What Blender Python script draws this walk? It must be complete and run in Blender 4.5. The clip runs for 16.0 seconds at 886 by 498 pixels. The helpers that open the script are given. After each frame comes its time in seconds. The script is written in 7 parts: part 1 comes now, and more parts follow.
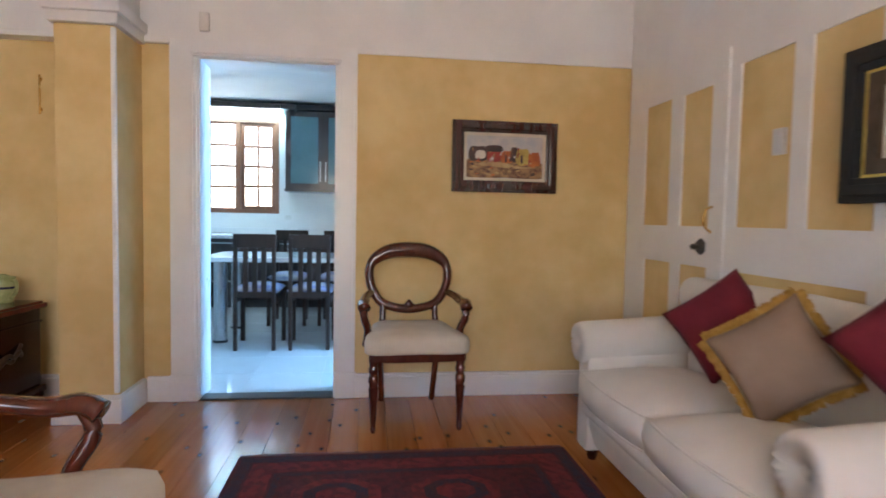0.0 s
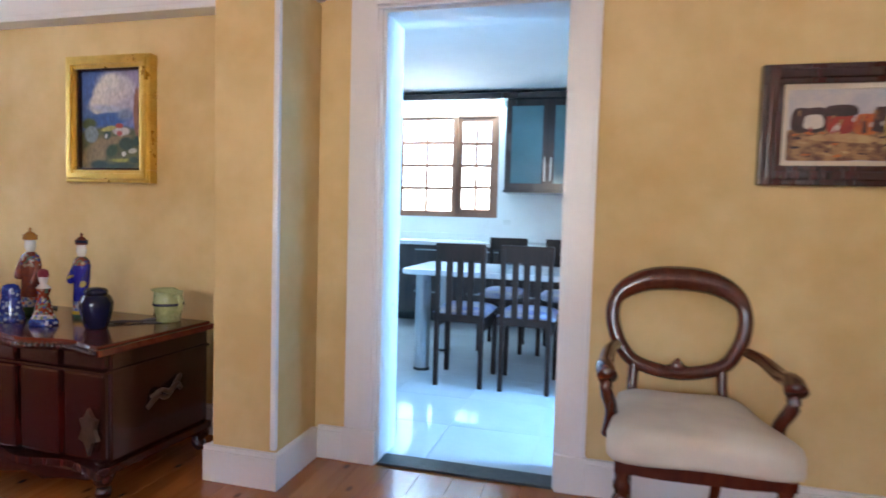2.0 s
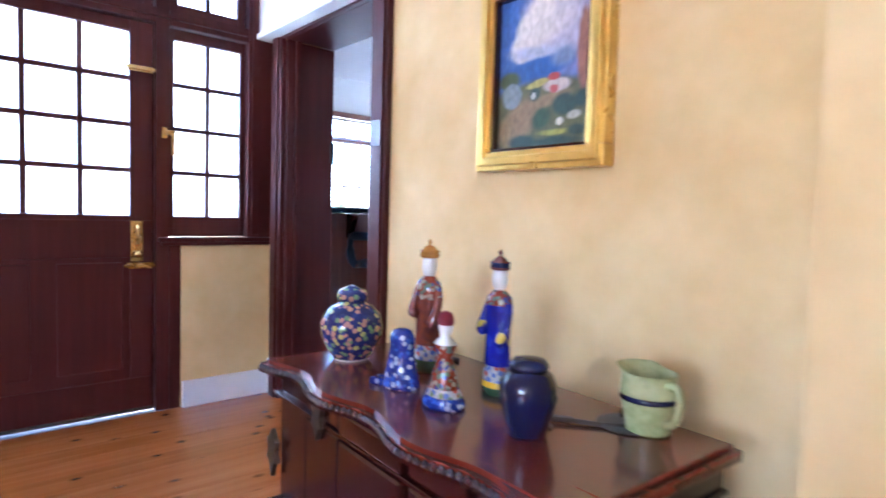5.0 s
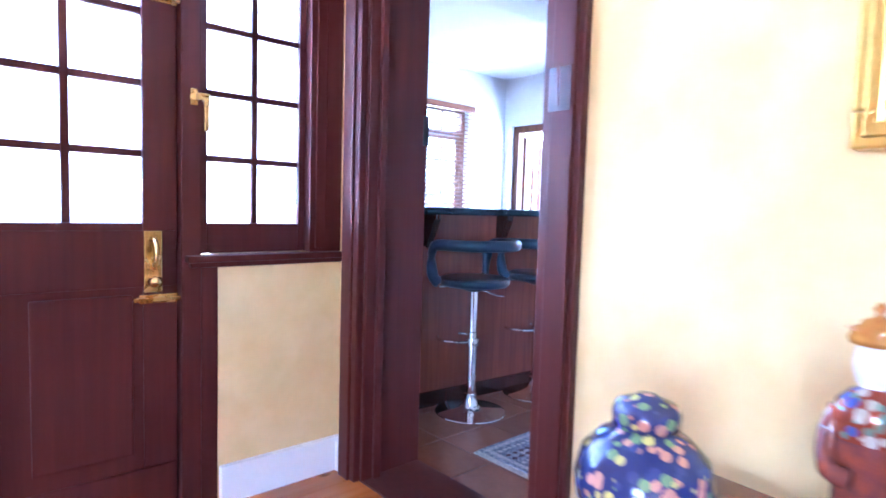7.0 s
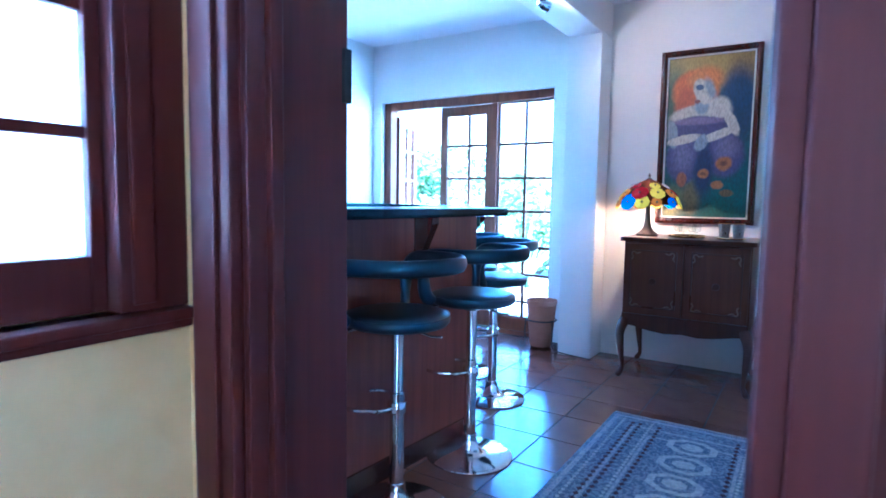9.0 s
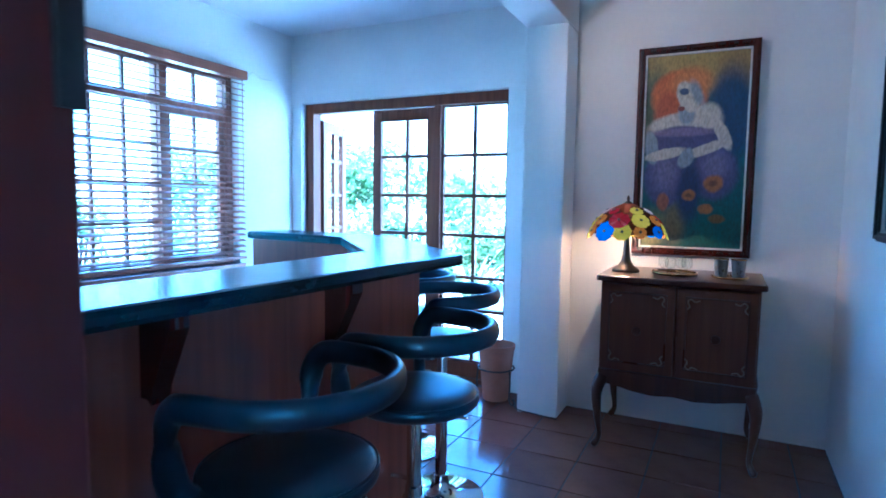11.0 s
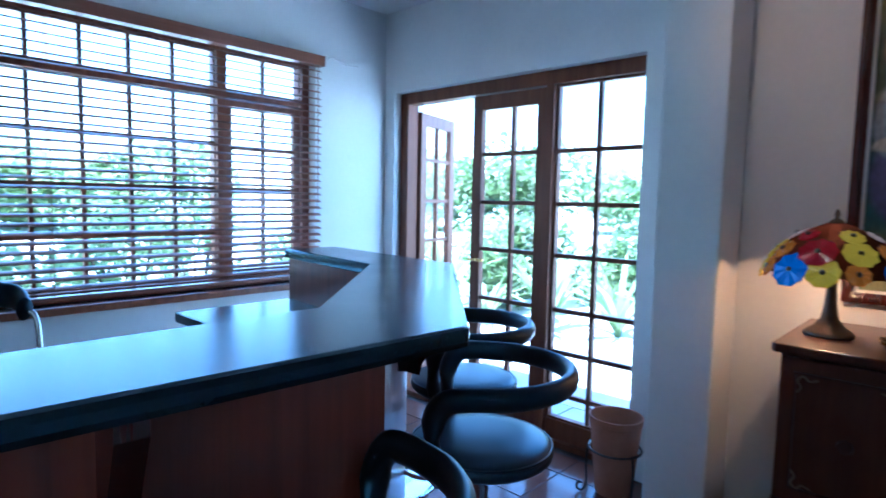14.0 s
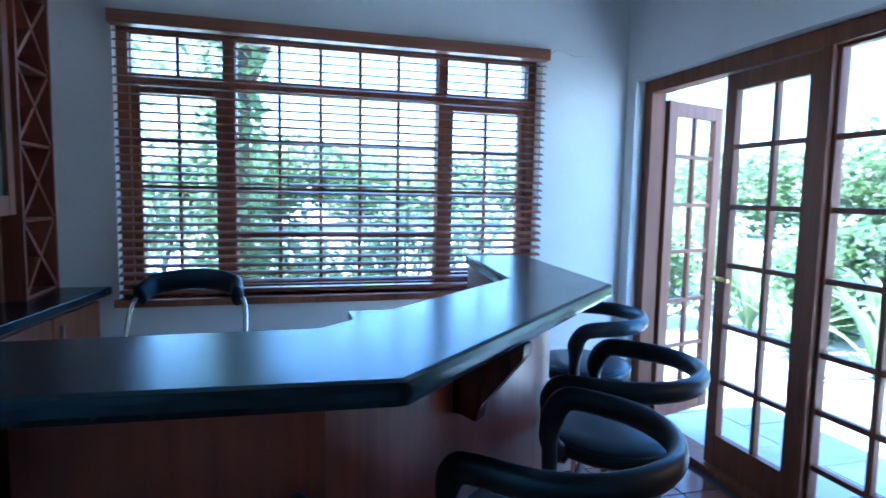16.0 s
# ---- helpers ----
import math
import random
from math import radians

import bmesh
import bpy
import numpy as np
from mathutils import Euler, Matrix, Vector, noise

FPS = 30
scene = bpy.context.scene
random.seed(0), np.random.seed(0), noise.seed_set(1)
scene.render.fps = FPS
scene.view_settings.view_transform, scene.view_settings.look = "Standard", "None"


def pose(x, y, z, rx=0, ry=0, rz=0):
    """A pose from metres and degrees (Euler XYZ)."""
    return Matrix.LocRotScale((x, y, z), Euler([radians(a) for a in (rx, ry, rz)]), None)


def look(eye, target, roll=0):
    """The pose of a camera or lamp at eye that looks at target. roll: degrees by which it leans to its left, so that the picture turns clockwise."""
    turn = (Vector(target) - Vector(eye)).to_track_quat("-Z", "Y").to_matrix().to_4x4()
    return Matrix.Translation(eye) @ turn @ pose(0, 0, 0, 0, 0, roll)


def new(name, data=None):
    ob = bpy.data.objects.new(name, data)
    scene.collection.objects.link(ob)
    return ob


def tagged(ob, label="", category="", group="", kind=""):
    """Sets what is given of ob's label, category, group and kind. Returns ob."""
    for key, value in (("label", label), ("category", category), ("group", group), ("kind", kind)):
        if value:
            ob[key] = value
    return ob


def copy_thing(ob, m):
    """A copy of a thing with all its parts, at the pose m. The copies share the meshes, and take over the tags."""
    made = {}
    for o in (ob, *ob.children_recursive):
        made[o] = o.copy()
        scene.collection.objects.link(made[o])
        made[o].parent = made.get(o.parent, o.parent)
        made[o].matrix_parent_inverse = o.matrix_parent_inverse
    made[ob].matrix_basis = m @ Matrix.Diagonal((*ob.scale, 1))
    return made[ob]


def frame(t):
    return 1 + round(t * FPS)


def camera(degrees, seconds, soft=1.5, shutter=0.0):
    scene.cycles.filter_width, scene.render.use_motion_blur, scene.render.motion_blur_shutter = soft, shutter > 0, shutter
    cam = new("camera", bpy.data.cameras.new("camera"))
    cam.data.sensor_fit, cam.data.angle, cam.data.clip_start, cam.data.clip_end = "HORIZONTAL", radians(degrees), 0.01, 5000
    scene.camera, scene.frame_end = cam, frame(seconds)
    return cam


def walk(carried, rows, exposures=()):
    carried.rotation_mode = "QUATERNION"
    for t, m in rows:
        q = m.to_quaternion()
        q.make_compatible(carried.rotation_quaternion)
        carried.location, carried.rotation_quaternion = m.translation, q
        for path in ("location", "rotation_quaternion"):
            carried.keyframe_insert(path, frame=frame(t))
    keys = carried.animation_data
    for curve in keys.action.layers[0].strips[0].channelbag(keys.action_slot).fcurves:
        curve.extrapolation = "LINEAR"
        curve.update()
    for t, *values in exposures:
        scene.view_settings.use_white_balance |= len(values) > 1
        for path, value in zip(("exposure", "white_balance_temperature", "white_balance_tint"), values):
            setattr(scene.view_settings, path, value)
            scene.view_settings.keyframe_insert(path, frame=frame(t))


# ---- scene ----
cam = camera(75.2, 16.0, soft=1.7, shutter=0.5)
PATH = [
    (0, (0.428, 0.064, 1.154), (0.683, 2.045, 1.049), 1.1),
    (0.5, (0.425, 0.369, 1.151), (0.53, 2.364, 1.043), 1.3),
    (1, (0.403, 0.671, 1.15), (0.316, 2.666, 1.042), 1.3),
    (1.5, (0.385, 0.965, 1.157), (0.089, 2.939, 1.047), 1.5),
    (2, (0.341, 1.242, 1.171), (-0.162, 3.175, 1.061), 1.6),
    (2.5, (0.263, 1.489, 1.147), (-0.457, 3.352, 1.038), 1.7),
    (3, (0.065, 1.735, 1.122), (-0.847, 3.512, 1.023), 1.4),
    (3.5, (-0.167, 1.934, 1.109), (-1.263, 3.603, 1.002), 1.6),
    (4, (-0.401, 2.102, 1.098), (-1.674, 3.64, 0.996), 1.6),
    (4.5, (-0.651, 2.195, 1.131), (-2.049, 3.62, 1.017), 1.7),
    (5, (-0.912, 2.274, 1.14), (-2.415, 3.589, 1.025), 1.7),
    (5.2, (-1.025, 2.308, 1.16), (-2.565, 3.577, 1.03), 1.4),
    (7.5, (-2.483, 2.555, 1.185), (-3.929, 3.928, 1.032), 2.0),
    (8, (-2.797, 2.655, 1.206), (-4.017, 4.232, 1.054), 1.8),
    (8.5, (-2.965, 2.858, 1.201), (-4.085, 4.507, 1.046), 1.15),
    (9, (-3.163, 3.054, 1.217), (-4.23, 4.737, 1.046), 0.9),
    (9.5, (-3.309, 3.217, 1.249), (-4.281, 4.956, 1.075), 1.1),
    (10, (-3.424, 3.417, 1.297), (-4.327, 5.193, 1.127), 0.9),
    (10.2, (-3.464, 3.49, 1.318), (-4.345, 5.277, 1.151), 0.8),
    (12.3, (-3.735, 4.355, 1.39), (-4.621, 6.141, 1.233), 0.9),
    (12.5, (-3.719, 4.418, 1.389), (-4.633, 6.19, 1.23), 1.0),
    (13, (-3.755, 4.595, 1.424), (-4.772, 6.309, 1.256), 1.1),
    (13.5, (-3.775, 4.751, 1.415), (-4.951, 6.36, 1.252), 1.1),
    (14, (-3.763, 4.915, 1.428), (-5.125, 6.37, 1.259), 1.2),
    (14.5, (-3.771, 5.077, 1.43), (-5.318, 6.333, 1.259), 1.2),
    (15, (-3.755, 5.249, 1.44), (-5.467, 6.269, 1.27), 1.4),
    (15.5, (-3.69, 5.41, 1.455), (-5.523, 6.187, 1.272), 1.0),
    (16, (-3.681, 5.597, 1.451), (-5.601, 6.129, 1.266), 1.1),
]

# ---- exposure rows: seconds, stops, kelvin, tint
EXPO = [(0.0, 3.65, 6650, 16), (1.0, 3.65, 6550, 17), (2.0, 3.9, 6250, 18), (3.5, 4.6, 5450, 18), (5.0, 4.95, 4900, 18), (7.5, 5.95, 4300, 20), (8.5, 5.6, 3850, 10), (9.0, 5.15, 3600, 2), (10.0, 4.7, 3500, -3), (12.5, 3.9, 3870, 1), (16.0, 3.25, 4400, 3)]
walk(cam, [(t, look(eye, target, roll)) for t, eye, target, roll in PATH], EXPO)

# ---- world, sun, large lights ----
world = bpy.data.worlds.new("sky")
scene.world = world
world.use_nodes = True
wn = world.node_tree.nodes
sky = wn.new("ShaderNodeTexSky")
sky.sky_type = "NISHITA"
sky.sun_disc = False
sky.sun_elevation = radians(70)
sky.sun_rotation = radians(186)
wn["Background"].inputs["Strength"].default_value = 0.15
world.node_tree.links.new(sky.outputs["Color"], wn["Background"].inputs["Color"])

sun_data = bpy.data.lights.new("sun", "SUN")
sun_data.energy, sun_data.angle, sun_data.color = 5.0, radians(0.5), (1.0, 0.95, 0.86)
sun = new("sun", sun_data)
SUN_FROM = Vector((math.sin(radians(186)) * math.cos(radians(70)), math.cos(radians(186)) * math.cos(radians(70)), math.sin(radians(70))))
sun.matrix_world = look(SUN_FROM * 40, (0, 0, 0))


def fill_light(name, place, target, w, h, power, color):
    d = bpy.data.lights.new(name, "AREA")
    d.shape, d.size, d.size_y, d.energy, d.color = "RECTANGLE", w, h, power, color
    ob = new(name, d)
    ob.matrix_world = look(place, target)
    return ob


# fill lamps added at made-up openings out of view: living room and kitchen
LIVING_LIGHT = fill_light("fill_living", (-0.1, -2.44, 1.6), (-0.1, 3.0, 1.5), 1.9, 1.3, 2.0, (1.0, 0.76, 0.50))
KITCHEN_LIGHT = fill_light("fill_kitchen", (2.56, 4.37, 1.5), (-1.6, 5.7, 2.2), 0.62, 1.5, 20, (0.20, 0.56, 1.0))

# ---- materials ----


def rgb(c):
    return (*c, 1.0)


def material(name, c1, c2=None, rough=0.5, metal=0.0, scale=6.0, fine=60.0, bump=0.1, stretch=(1, 1, 1), coat=0.0, rvar=0.1, piece=0.0, contrast=0.5, spec=0.5, sheen=(1, 1, 1)):
    """A surface whose colour wanders between c1 and c2 at two scales, with fine relief."""
    c2 = c2 or tuple(v * 0.8 for v in c1)
    m = bpy.data.materials.new(name)
    m.use_nodes = True
    nt = m.node_tree
    n, l = nt.nodes, nt.links
    b = n["Principled BSDF"]
    tc = n.new("ShaderNodeTexCoord")
    mp = n.new("ShaderNodeMapping")
    mp.inputs["Scale"].default_value = stretch
    l.new(tc.outputs["Object"], mp.inputs["Vector"])
    big = n.new("ShaderNodeTexNoise")
    big.inputs["Scale"].default_value, big.inputs["Detail"].default_value = scale, 4
    small = n.new("ShaderNodeTexNoise")
    small.inputs["Scale"].default_value, small.inputs["Detail"].default_value = fine, 3
    l.new(mp.outputs["Vector"], big.inputs["Vector"])
    l.new(mp.outputs["Vector"], small.inputs["Vector"])
    add = n.new("ShaderNodeMath")
    add.operation = "MULTIPLY_ADD"
    l.new(small.outputs["Fac"], add.inputs[0])
    add.inputs[1].default_value = 0.35
    l.new(big.outputs["Fac"], add.inputs[2])
    ramp = n.new("ShaderNodeValToRGB")
    lo = 0.68 - 0.22 / max(contrast, 0.1) * 0.5
    ramp.color_ramp.elements[0].position, ramp.color_ramp.elements[1].position = max(0.0, lo), min(1.0, 1.36 - lo)
    ramp.color_ramp.elements[0].color, ramp.color_ramp.elements[1].color = rgb(c1), rgb(c2)
    l.new(add.outputs[0], ramp.inputs["Fac"])
    col = ramp.outputs["Color"]
    if piece:
        oi = n.new("ShaderNodeObjectInfo")
        hsv = n.new("ShaderNodeHueSaturation")
        mr = n.new("ShaderNodeMapRange")
        mr.inputs["To Min"].default_value, mr.inputs["To Max"].default_value = 1 - piece, 1 + piece
        l.new(oi.outputs["Random"], mr.inputs["Value"])
        l.new(mr.outputs["Result"], hsv.inputs["Value"])
        l.new(col, hsv.inputs["Color"])
        col = hsv.outputs["Color"]
    l.new(col, b.inputs["Base Color"])
    rr = n.new("ShaderNodeMapRange")
    rr.inputs["To Min"].default_value, rr.inputs["To Max"].default_value = max(0.02, rough - rvar), min(1, rough + rvar)
    l.new(big.outputs["Fac"], rr.inputs["Value"])
    l.new(rr.outputs["Result"], b.inputs["Roughness"])
    b.inputs["Metallic"].default_value = metal
    b.inputs["Coat Weight"].default_value = coat
    b.inputs["Coat Roughness"].default_value = 0.12
    b.inputs["Specular IOR Level"].default_value = spec
    b.inputs["Specular Tint"].default_value = rgb(sheen)
    if bump:
        bp = n.new("ShaderNodeBump")
        bp.inputs["Strength"].default_value, bp.inputs["Distance"].default_value = bump, 0.01
        l.new(small.outputs["Fac"], bp.inputs["Height"])
        l.new(bp.outputs["Normal"], b.inputs["Normal"])
    return m


def wood(name, c1, c2, rough=0.3, coat=0.3, grain=(30, 30, 1.5), piece=0.0, knots=False, relief=0.09, spec=0.5):
    """Timber with grain drawn out along one axis, and knots where wanted."""
    m = bpy.data.materials.new(name)
    m.use_nodes = True
    nt = m.node_tree
    n, l = nt.nodes, nt.links
    b = n["Principled BSDF"]
    tc = n.new("ShaderNodeTexCoord")
    vec = tc.outputs["Object"]
    oi = n.new("ShaderNodeObjectInfo")
    if piece:
        shift = n.new("ShaderNodeVectorMath")
        shift.operation = "MULTIPLY_ADD"
        l.new(oi.outputs["Random"], shift.inputs[0])
        shift.inputs[1].default_value = (7, 13, 5)
        l.new(vec, shift.inputs[2])
        vec = shift.outputs[0]
    mp = n.new("ShaderNodeMapping")
    mp.inputs["Scale"].default_value = grain
    l.new(vec, mp.inputs["Vector"])
    g = n.new("ShaderNodeTexNoise")
    g.inputs["Scale"].default_value, g.inputs["Detail"].default_value, g.inputs["Distortion"].default_value = 1.0, 6, 0.6
    l.new(mp.outputs["Vector"], g.inputs["Vector"])
    w = n.new("ShaderNodeTexNoise")
    w.inputs["Scale"].default_value = 2.2
    l.new(vec, w.inputs["Vector"])
    mixf = n.new("ShaderNodeMath")
    mixf.operation = "MULTIPLY_ADD"
    l.new(w.outputs["Fac"], mixf.inputs[0])
    mixf.inputs[1].default_value = 0.5
    l.new(g.outputs["Fac"], mixf.inputs[2])
    ramp = n.new("ShaderNodeValToRGB")
    ramp.color_ramp.elements[0].position, ramp.color_ramp.elements[1].position = 0.5, 1.0
    ramp.color_ramp.elements[0].color, ramp.color_ramp.elements[1].color = rgb(c1), rgb(c2)
    l.new(mixf.outputs[0], ramp.inputs["Fac"])
    col = ramp.outputs["Color"]
    if knots:
        mk = n.new("ShaderNodeMapping")
        mk.inputs["Scale"].default_value = (5.0, 2.6, 1)
        l.new(vec, mk.inputs["Vector"])
        v = n.new("ShaderNodeTexVoronoi")
        v.voronoi_dimensions = "2D"
        v.inputs["Scale"].default_value = 1.0
        l.new(mk.outputs["Vector"], v.inputs["Vector"])
        kr = n.new("ShaderNodeMapRange")
        kr.inputs["From Min"].default_value, kr.inputs["From Max"].default_value = 0.03, 0.09
        kr.inputs["To Min"].default_value, kr.inputs["To Max"].default_value = 0.9, 0.0
        l.new(v.outputs["Distance"], kr.inputs["Value"])
        mk2 = n.new("ShaderNodeMix")
        mk2.data_type = "RGBA"
        l.new(kr.outputs["Result"], mk2.inputs["Factor"])
        l.new(col, mk2.inputs["A"])
        mk2.inputs["B"].default_value = rgb(tuple(k * 0.35 for k in c1))
        col = mk2.outputs["Result"]
    if piece:
        hsv = n.new("ShaderNodeHueSaturation")
        mr = n.new("ShaderNodeMapRange")
        mr.inputs["To Min"].default_value, mr.inputs["To Max"].default_value = 1 - piece, 1 + piece
        l.new(oi.outputs["Random"], mr.inputs["Value"])
        l.new(mr.outputs["Result"], hsv.inputs["Value"])
        l.new(col, hsv.inputs["Color"])
        col = hsv.outputs["Color"]
    l.new(col, b.inputs["Base Color"])
    rr = n.new("ShaderNodeMapRange")
    rr.inputs["To Min"].default_value, rr.inputs["To Max"].default_value = max(0.03, rough - 0.04), rough + 0.06
    l.new(w.outputs["Fac"], rr.inputs["Value"])
    l.new(rr.outputs["Result"], b.inputs["Roughness"])
    b.inputs["Specular IOR Level"].default_value = spec
    b.inputs["Coat Weight"].default_value, b.inputs["Coat Roughness"].default_value = coat, 0.15
    bp = n.new("ShaderNodeBump")
    bp.inputs["Strength"].default_value, bp.inputs["Distance"].default_value = relief, 0.003
    l.new(g.outputs["Fac"], bp.inputs["Height"])
    l.new(bp.outputs["Normal"], b.inputs["Normal"])
    return m


def clear_glass(name, tint=(1, 1, 1)):
    m = bpy.data.materials.new(name)
    m.use_nodes = True
    n, l = m.node_tree.nodes, m.node_tree.links
    n.remove(n["Principled BSDF"])
    tr, gl, mx = n.new("ShaderNodeBsdfTransparent"), n.new("ShaderNodeBsdfGlossy"), n.new("ShaderNodeMixShader")
    lw, pw, mr = n.new("ShaderNodeLayerWeight"), n.new("ShaderNodeMath"), n.new("ShaderNodeMapRange")
    tr.inputs["Color"].default_value = rgb(tint)
    gl.inputs["Roughness"].default_value = 0.02
    pw.operation = "POWER"
    pw.inputs[1].default_value = 5
    mr.inputs["To Min"].default_value, mr.inputs["To Max"].default_value = 0.03, 0.7
    lw.inputs["Blend"].default_value = 0.5
    l.new(lw.outputs["Facing"], pw.inputs[0])
    l.new(pw.outputs[0], mr.inputs["Value"])
    l.new(mr.outputs[0], mx.inputs[0])
    l.new(tr.outputs[0], mx.inputs[1])
    l.new(gl.outputs[0], mx.inputs[2])
    l.new(mx.outputs[0], n["Material Output"].inputs["Surface"])
    return m


def frosted_glass(name, tint, share=0.7):
    m = bpy.data.materials.new(name)
    m.use_nodes = True
    n, l = m.node_tree.nodes, m.node_tree.links
    n.remove(n["Principled BSDF"])
    tr, tl, mx = n.new("ShaderNodeBsdfTransparent"), n.new("ShaderNodeBsdfTranslucent"), n.new("ShaderNodeMixShader")
    tr.inputs["Color"].default_value = rgb(tint)
    tl.inputs["Color"].default_value = rgb(tint)
    tex = n.new("ShaderNodeTexVoronoi")
    tex.inputs["Scale"].default_value = 90
    bp = n.new("ShaderNodeBump")
    bp.inputs["Strength"].default_value = 0.5
    l.new(tex.outputs["Distance"], bp.inputs["Height"])
    l.new(bp.outputs["Normal"], tl.inputs["Normal"])
    mx.inputs[0].default_value = share
    l.new(tr.outputs[0], mx.inputs[1])
    l.new(tl.outputs[0], mx.inputs[2])
    l.new(mx.outputs[0], n["Material Output"].inputs["Surface"])
    return m


def glowing(name, c, strength):
    m = bpy.data.materials.new(name)
    m.use_nodes = True
    b = m.node_tree.nodes["Principled BSDF"]
    b.inputs["Base Color"].default_value = rgb(c)
    b.inputs["Emission Color"].default_value = rgb(c)
    b.inputs["Emission Strength"].default_value = strength
    b.inputs["Roughness"].default_value = 0.15
    return m


M_YELLOW = material("ochre_wash", (0.75, 0.57, 0.28), (0.63, 0.44, 0.18), 0.75, scale=1.7, fine=9, bump=0.06, contrast=0.62)
M_WHITE = material("white_paint", (0.80, 0.79, 0.77), (0.72, 0.71, 0.70), 0.5, scale=3, fine=80, bump=0.04)
M_CEIL = material("ceiling_paint", (0.82, 0.82, 0.82), (0.76, 0.76, 0.77), 0.85, scale=2, fine=50, bump=0.03)
M_PLASTER = material("grey_white_plaster", (0.84, 0.84, 0.81), (0.78, 0.78, 0.76), 0.8, scale=2.5, fine=40, bump=0.08)
M_TRIM = material("white_gloss_trim", (0.80, 0.79, 0.78), (0.74, 0.73, 0.72), 0.32, scale=4, fine=60, bump=0.03)
M_MAHOGDK = wood("dark_mahogany", (0.022, 0.004, 0.003), (0.058, 0.009, 0.006), 0.24, 0.3)
# redder and lighter than the body: the warm wall's reflection is in this colour
M_CHESTTOP = wood("polished_chest_top_wall_reflection", (0.085, 0.013, 0.008), (0.16, 0.030, 0.016), 0.16, 0.2, grain=(1.5, 30, 30))
M_DOORWOOD = wood("stained_joinery", (0.049, 0.009, 0.008), (0.074, 0.014, 0.011), 0.45, 0.04, relief=0.03, spec=0.25)
M_CHAIRWOOD = wood("polished_chair_wood", (0.050, 0.009, 0.006), (0.11, 0.022, 0.010), 0.2, 0.6)
M_WINDOWWOOD = wood("varnished_window_wood", (0.16, 0.055, 0.028), (0.28, 0.11, 0.055), 0.35, 0.3)
M_FRENCHWOOD = wood("varnished_french_wood", (0.11, 0.036, 0.016), (0.19, 0.072, 0.032), 0.42, 0.05, spec=0.25)
M_SLAT = wood("blind_slat_wood", (0.20, 0.075, 0.04), (0.30, 0.13, 0.075), 0.4, 0.2, grain=(40, 2, 40))
M_BARWOOD = wood("bar_panel_wood", (0.13, 0.030, 0.018), (0.22, 0.060, 0.032), 0.35, 0.3)
# blue daylight reflected in the top is put into its specular tint
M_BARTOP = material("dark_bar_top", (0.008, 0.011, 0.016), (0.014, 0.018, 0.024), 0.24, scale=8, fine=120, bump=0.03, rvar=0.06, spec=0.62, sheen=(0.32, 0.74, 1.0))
M_SIDEB = wood("sideboard_veneer", (0.075, 0.018, 0.007), (0.13, 0.037, 0.014), 0.4, 0.1)
M_SIDEBDK = wood("sideboard_dark", (0.045, 0.013, 0.008), (0.09, 0.028, 0.014), 0.28, 0.4)
M_PLANK = wood("pine_floorboard", (0.33, 0.098, 0.021), (0.43, 0.155, 0.042), 0.2, 0.25, grain=(26, 1.2, 1), piece=0.14, knots=True)
M_TILE = material("terracotta_tile", (0.20, 0.095, 0.062), (0.15, 0.07, 0.048), 0.16, scale=7, fine=50, bump=0.05, piece=0.1, rvar=0.07)
M_GROUT = material("dark_grout", (0.07, 0.055, 0.05), (0.05, 0.04, 0.04), 0.9)
M_KTILE = material("white_porcelain_tile", (0.56, 0.58, 0.59), (0.50, 0.52, 0.53), 0.07, scale=3, fine=30, bump=0.01, piece=0.03, rvar=0.03)
M_KGROUT = material("pale_grout", (0.55, 0.55, 0.54), None, 0.8)
# black vinyl; the blue of the reflected sky is tinted into its specular
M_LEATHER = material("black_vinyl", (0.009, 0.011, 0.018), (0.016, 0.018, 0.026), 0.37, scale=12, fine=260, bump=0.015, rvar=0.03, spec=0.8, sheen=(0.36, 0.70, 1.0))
M_CHROME = material("chrome", (0.78, 0.79, 0.80), (0.70, 0.71, 0.72), 0.08, 1.0, bump=0.0, rvar=0.04)
M_STEEL = material("brushed_steel", (0.40, 0.41, 0.42), (0.30, 0.31, 0.32), 0.3, 1.0, stretch=(40, 40, 2), bump=0.02)
M_BRASS = material("brass", (0.70, 0.48, 0.18), (0.52, 0.34, 0.12), 0.26, 1.0, scale=14)
M_IRON = material("dark_iron", (0.05, 0.048, 0.045), (0.09, 0.085, 0.08), 0.5, 0.7, scale=20)
M_BRONZE = material("aged_bronze", (0.09, 0.065, 0.045), (0.14, 0.10, 0.07), 0.42, 0.8, scale=20)
M_GOLD = material("gilt", (0.80, 0.58, 0.16), (0.62, 0.42, 0.10), 0.3, 0.9, scale=10, fine=90, bump=0.08)
M_SOFA = material("cream_linen", (0.76, 0.71, 0.64), (0.68, 0.63, 0.57), 0.9, scale=5, fine=320, bump=0.25)
M_CREAM = material("cream_damask", (0.66, 0.59, 0.48), (0.58, 0.51, 0.41), 0.85, scale=9, fine=300, bump=0.2)
M_RED = material("maroon_velvet", (0.19, 0.008, 0.022), (0.12, 0.005, 0.014), 0.85, scale=7, fine=200, bump=0.15)
M_TAN = material("tan_cloth", (0.31, 0.21, 0.145), (0.25, 0.165, 0.11), 0.85, scale=6, fine=280, bump=0.2)
M_FRINGE = material("gold_fringe", (0.55, 0.32, 0.07), (0.34, 0.18, 0.03), 0.8, scale=30, fine=200, bump=0.5)
M_CLEAR = clear_glass("clear_glass")
M_FROST = frosted_glass("textured_glass", (0.84, 0.86, 0.88))
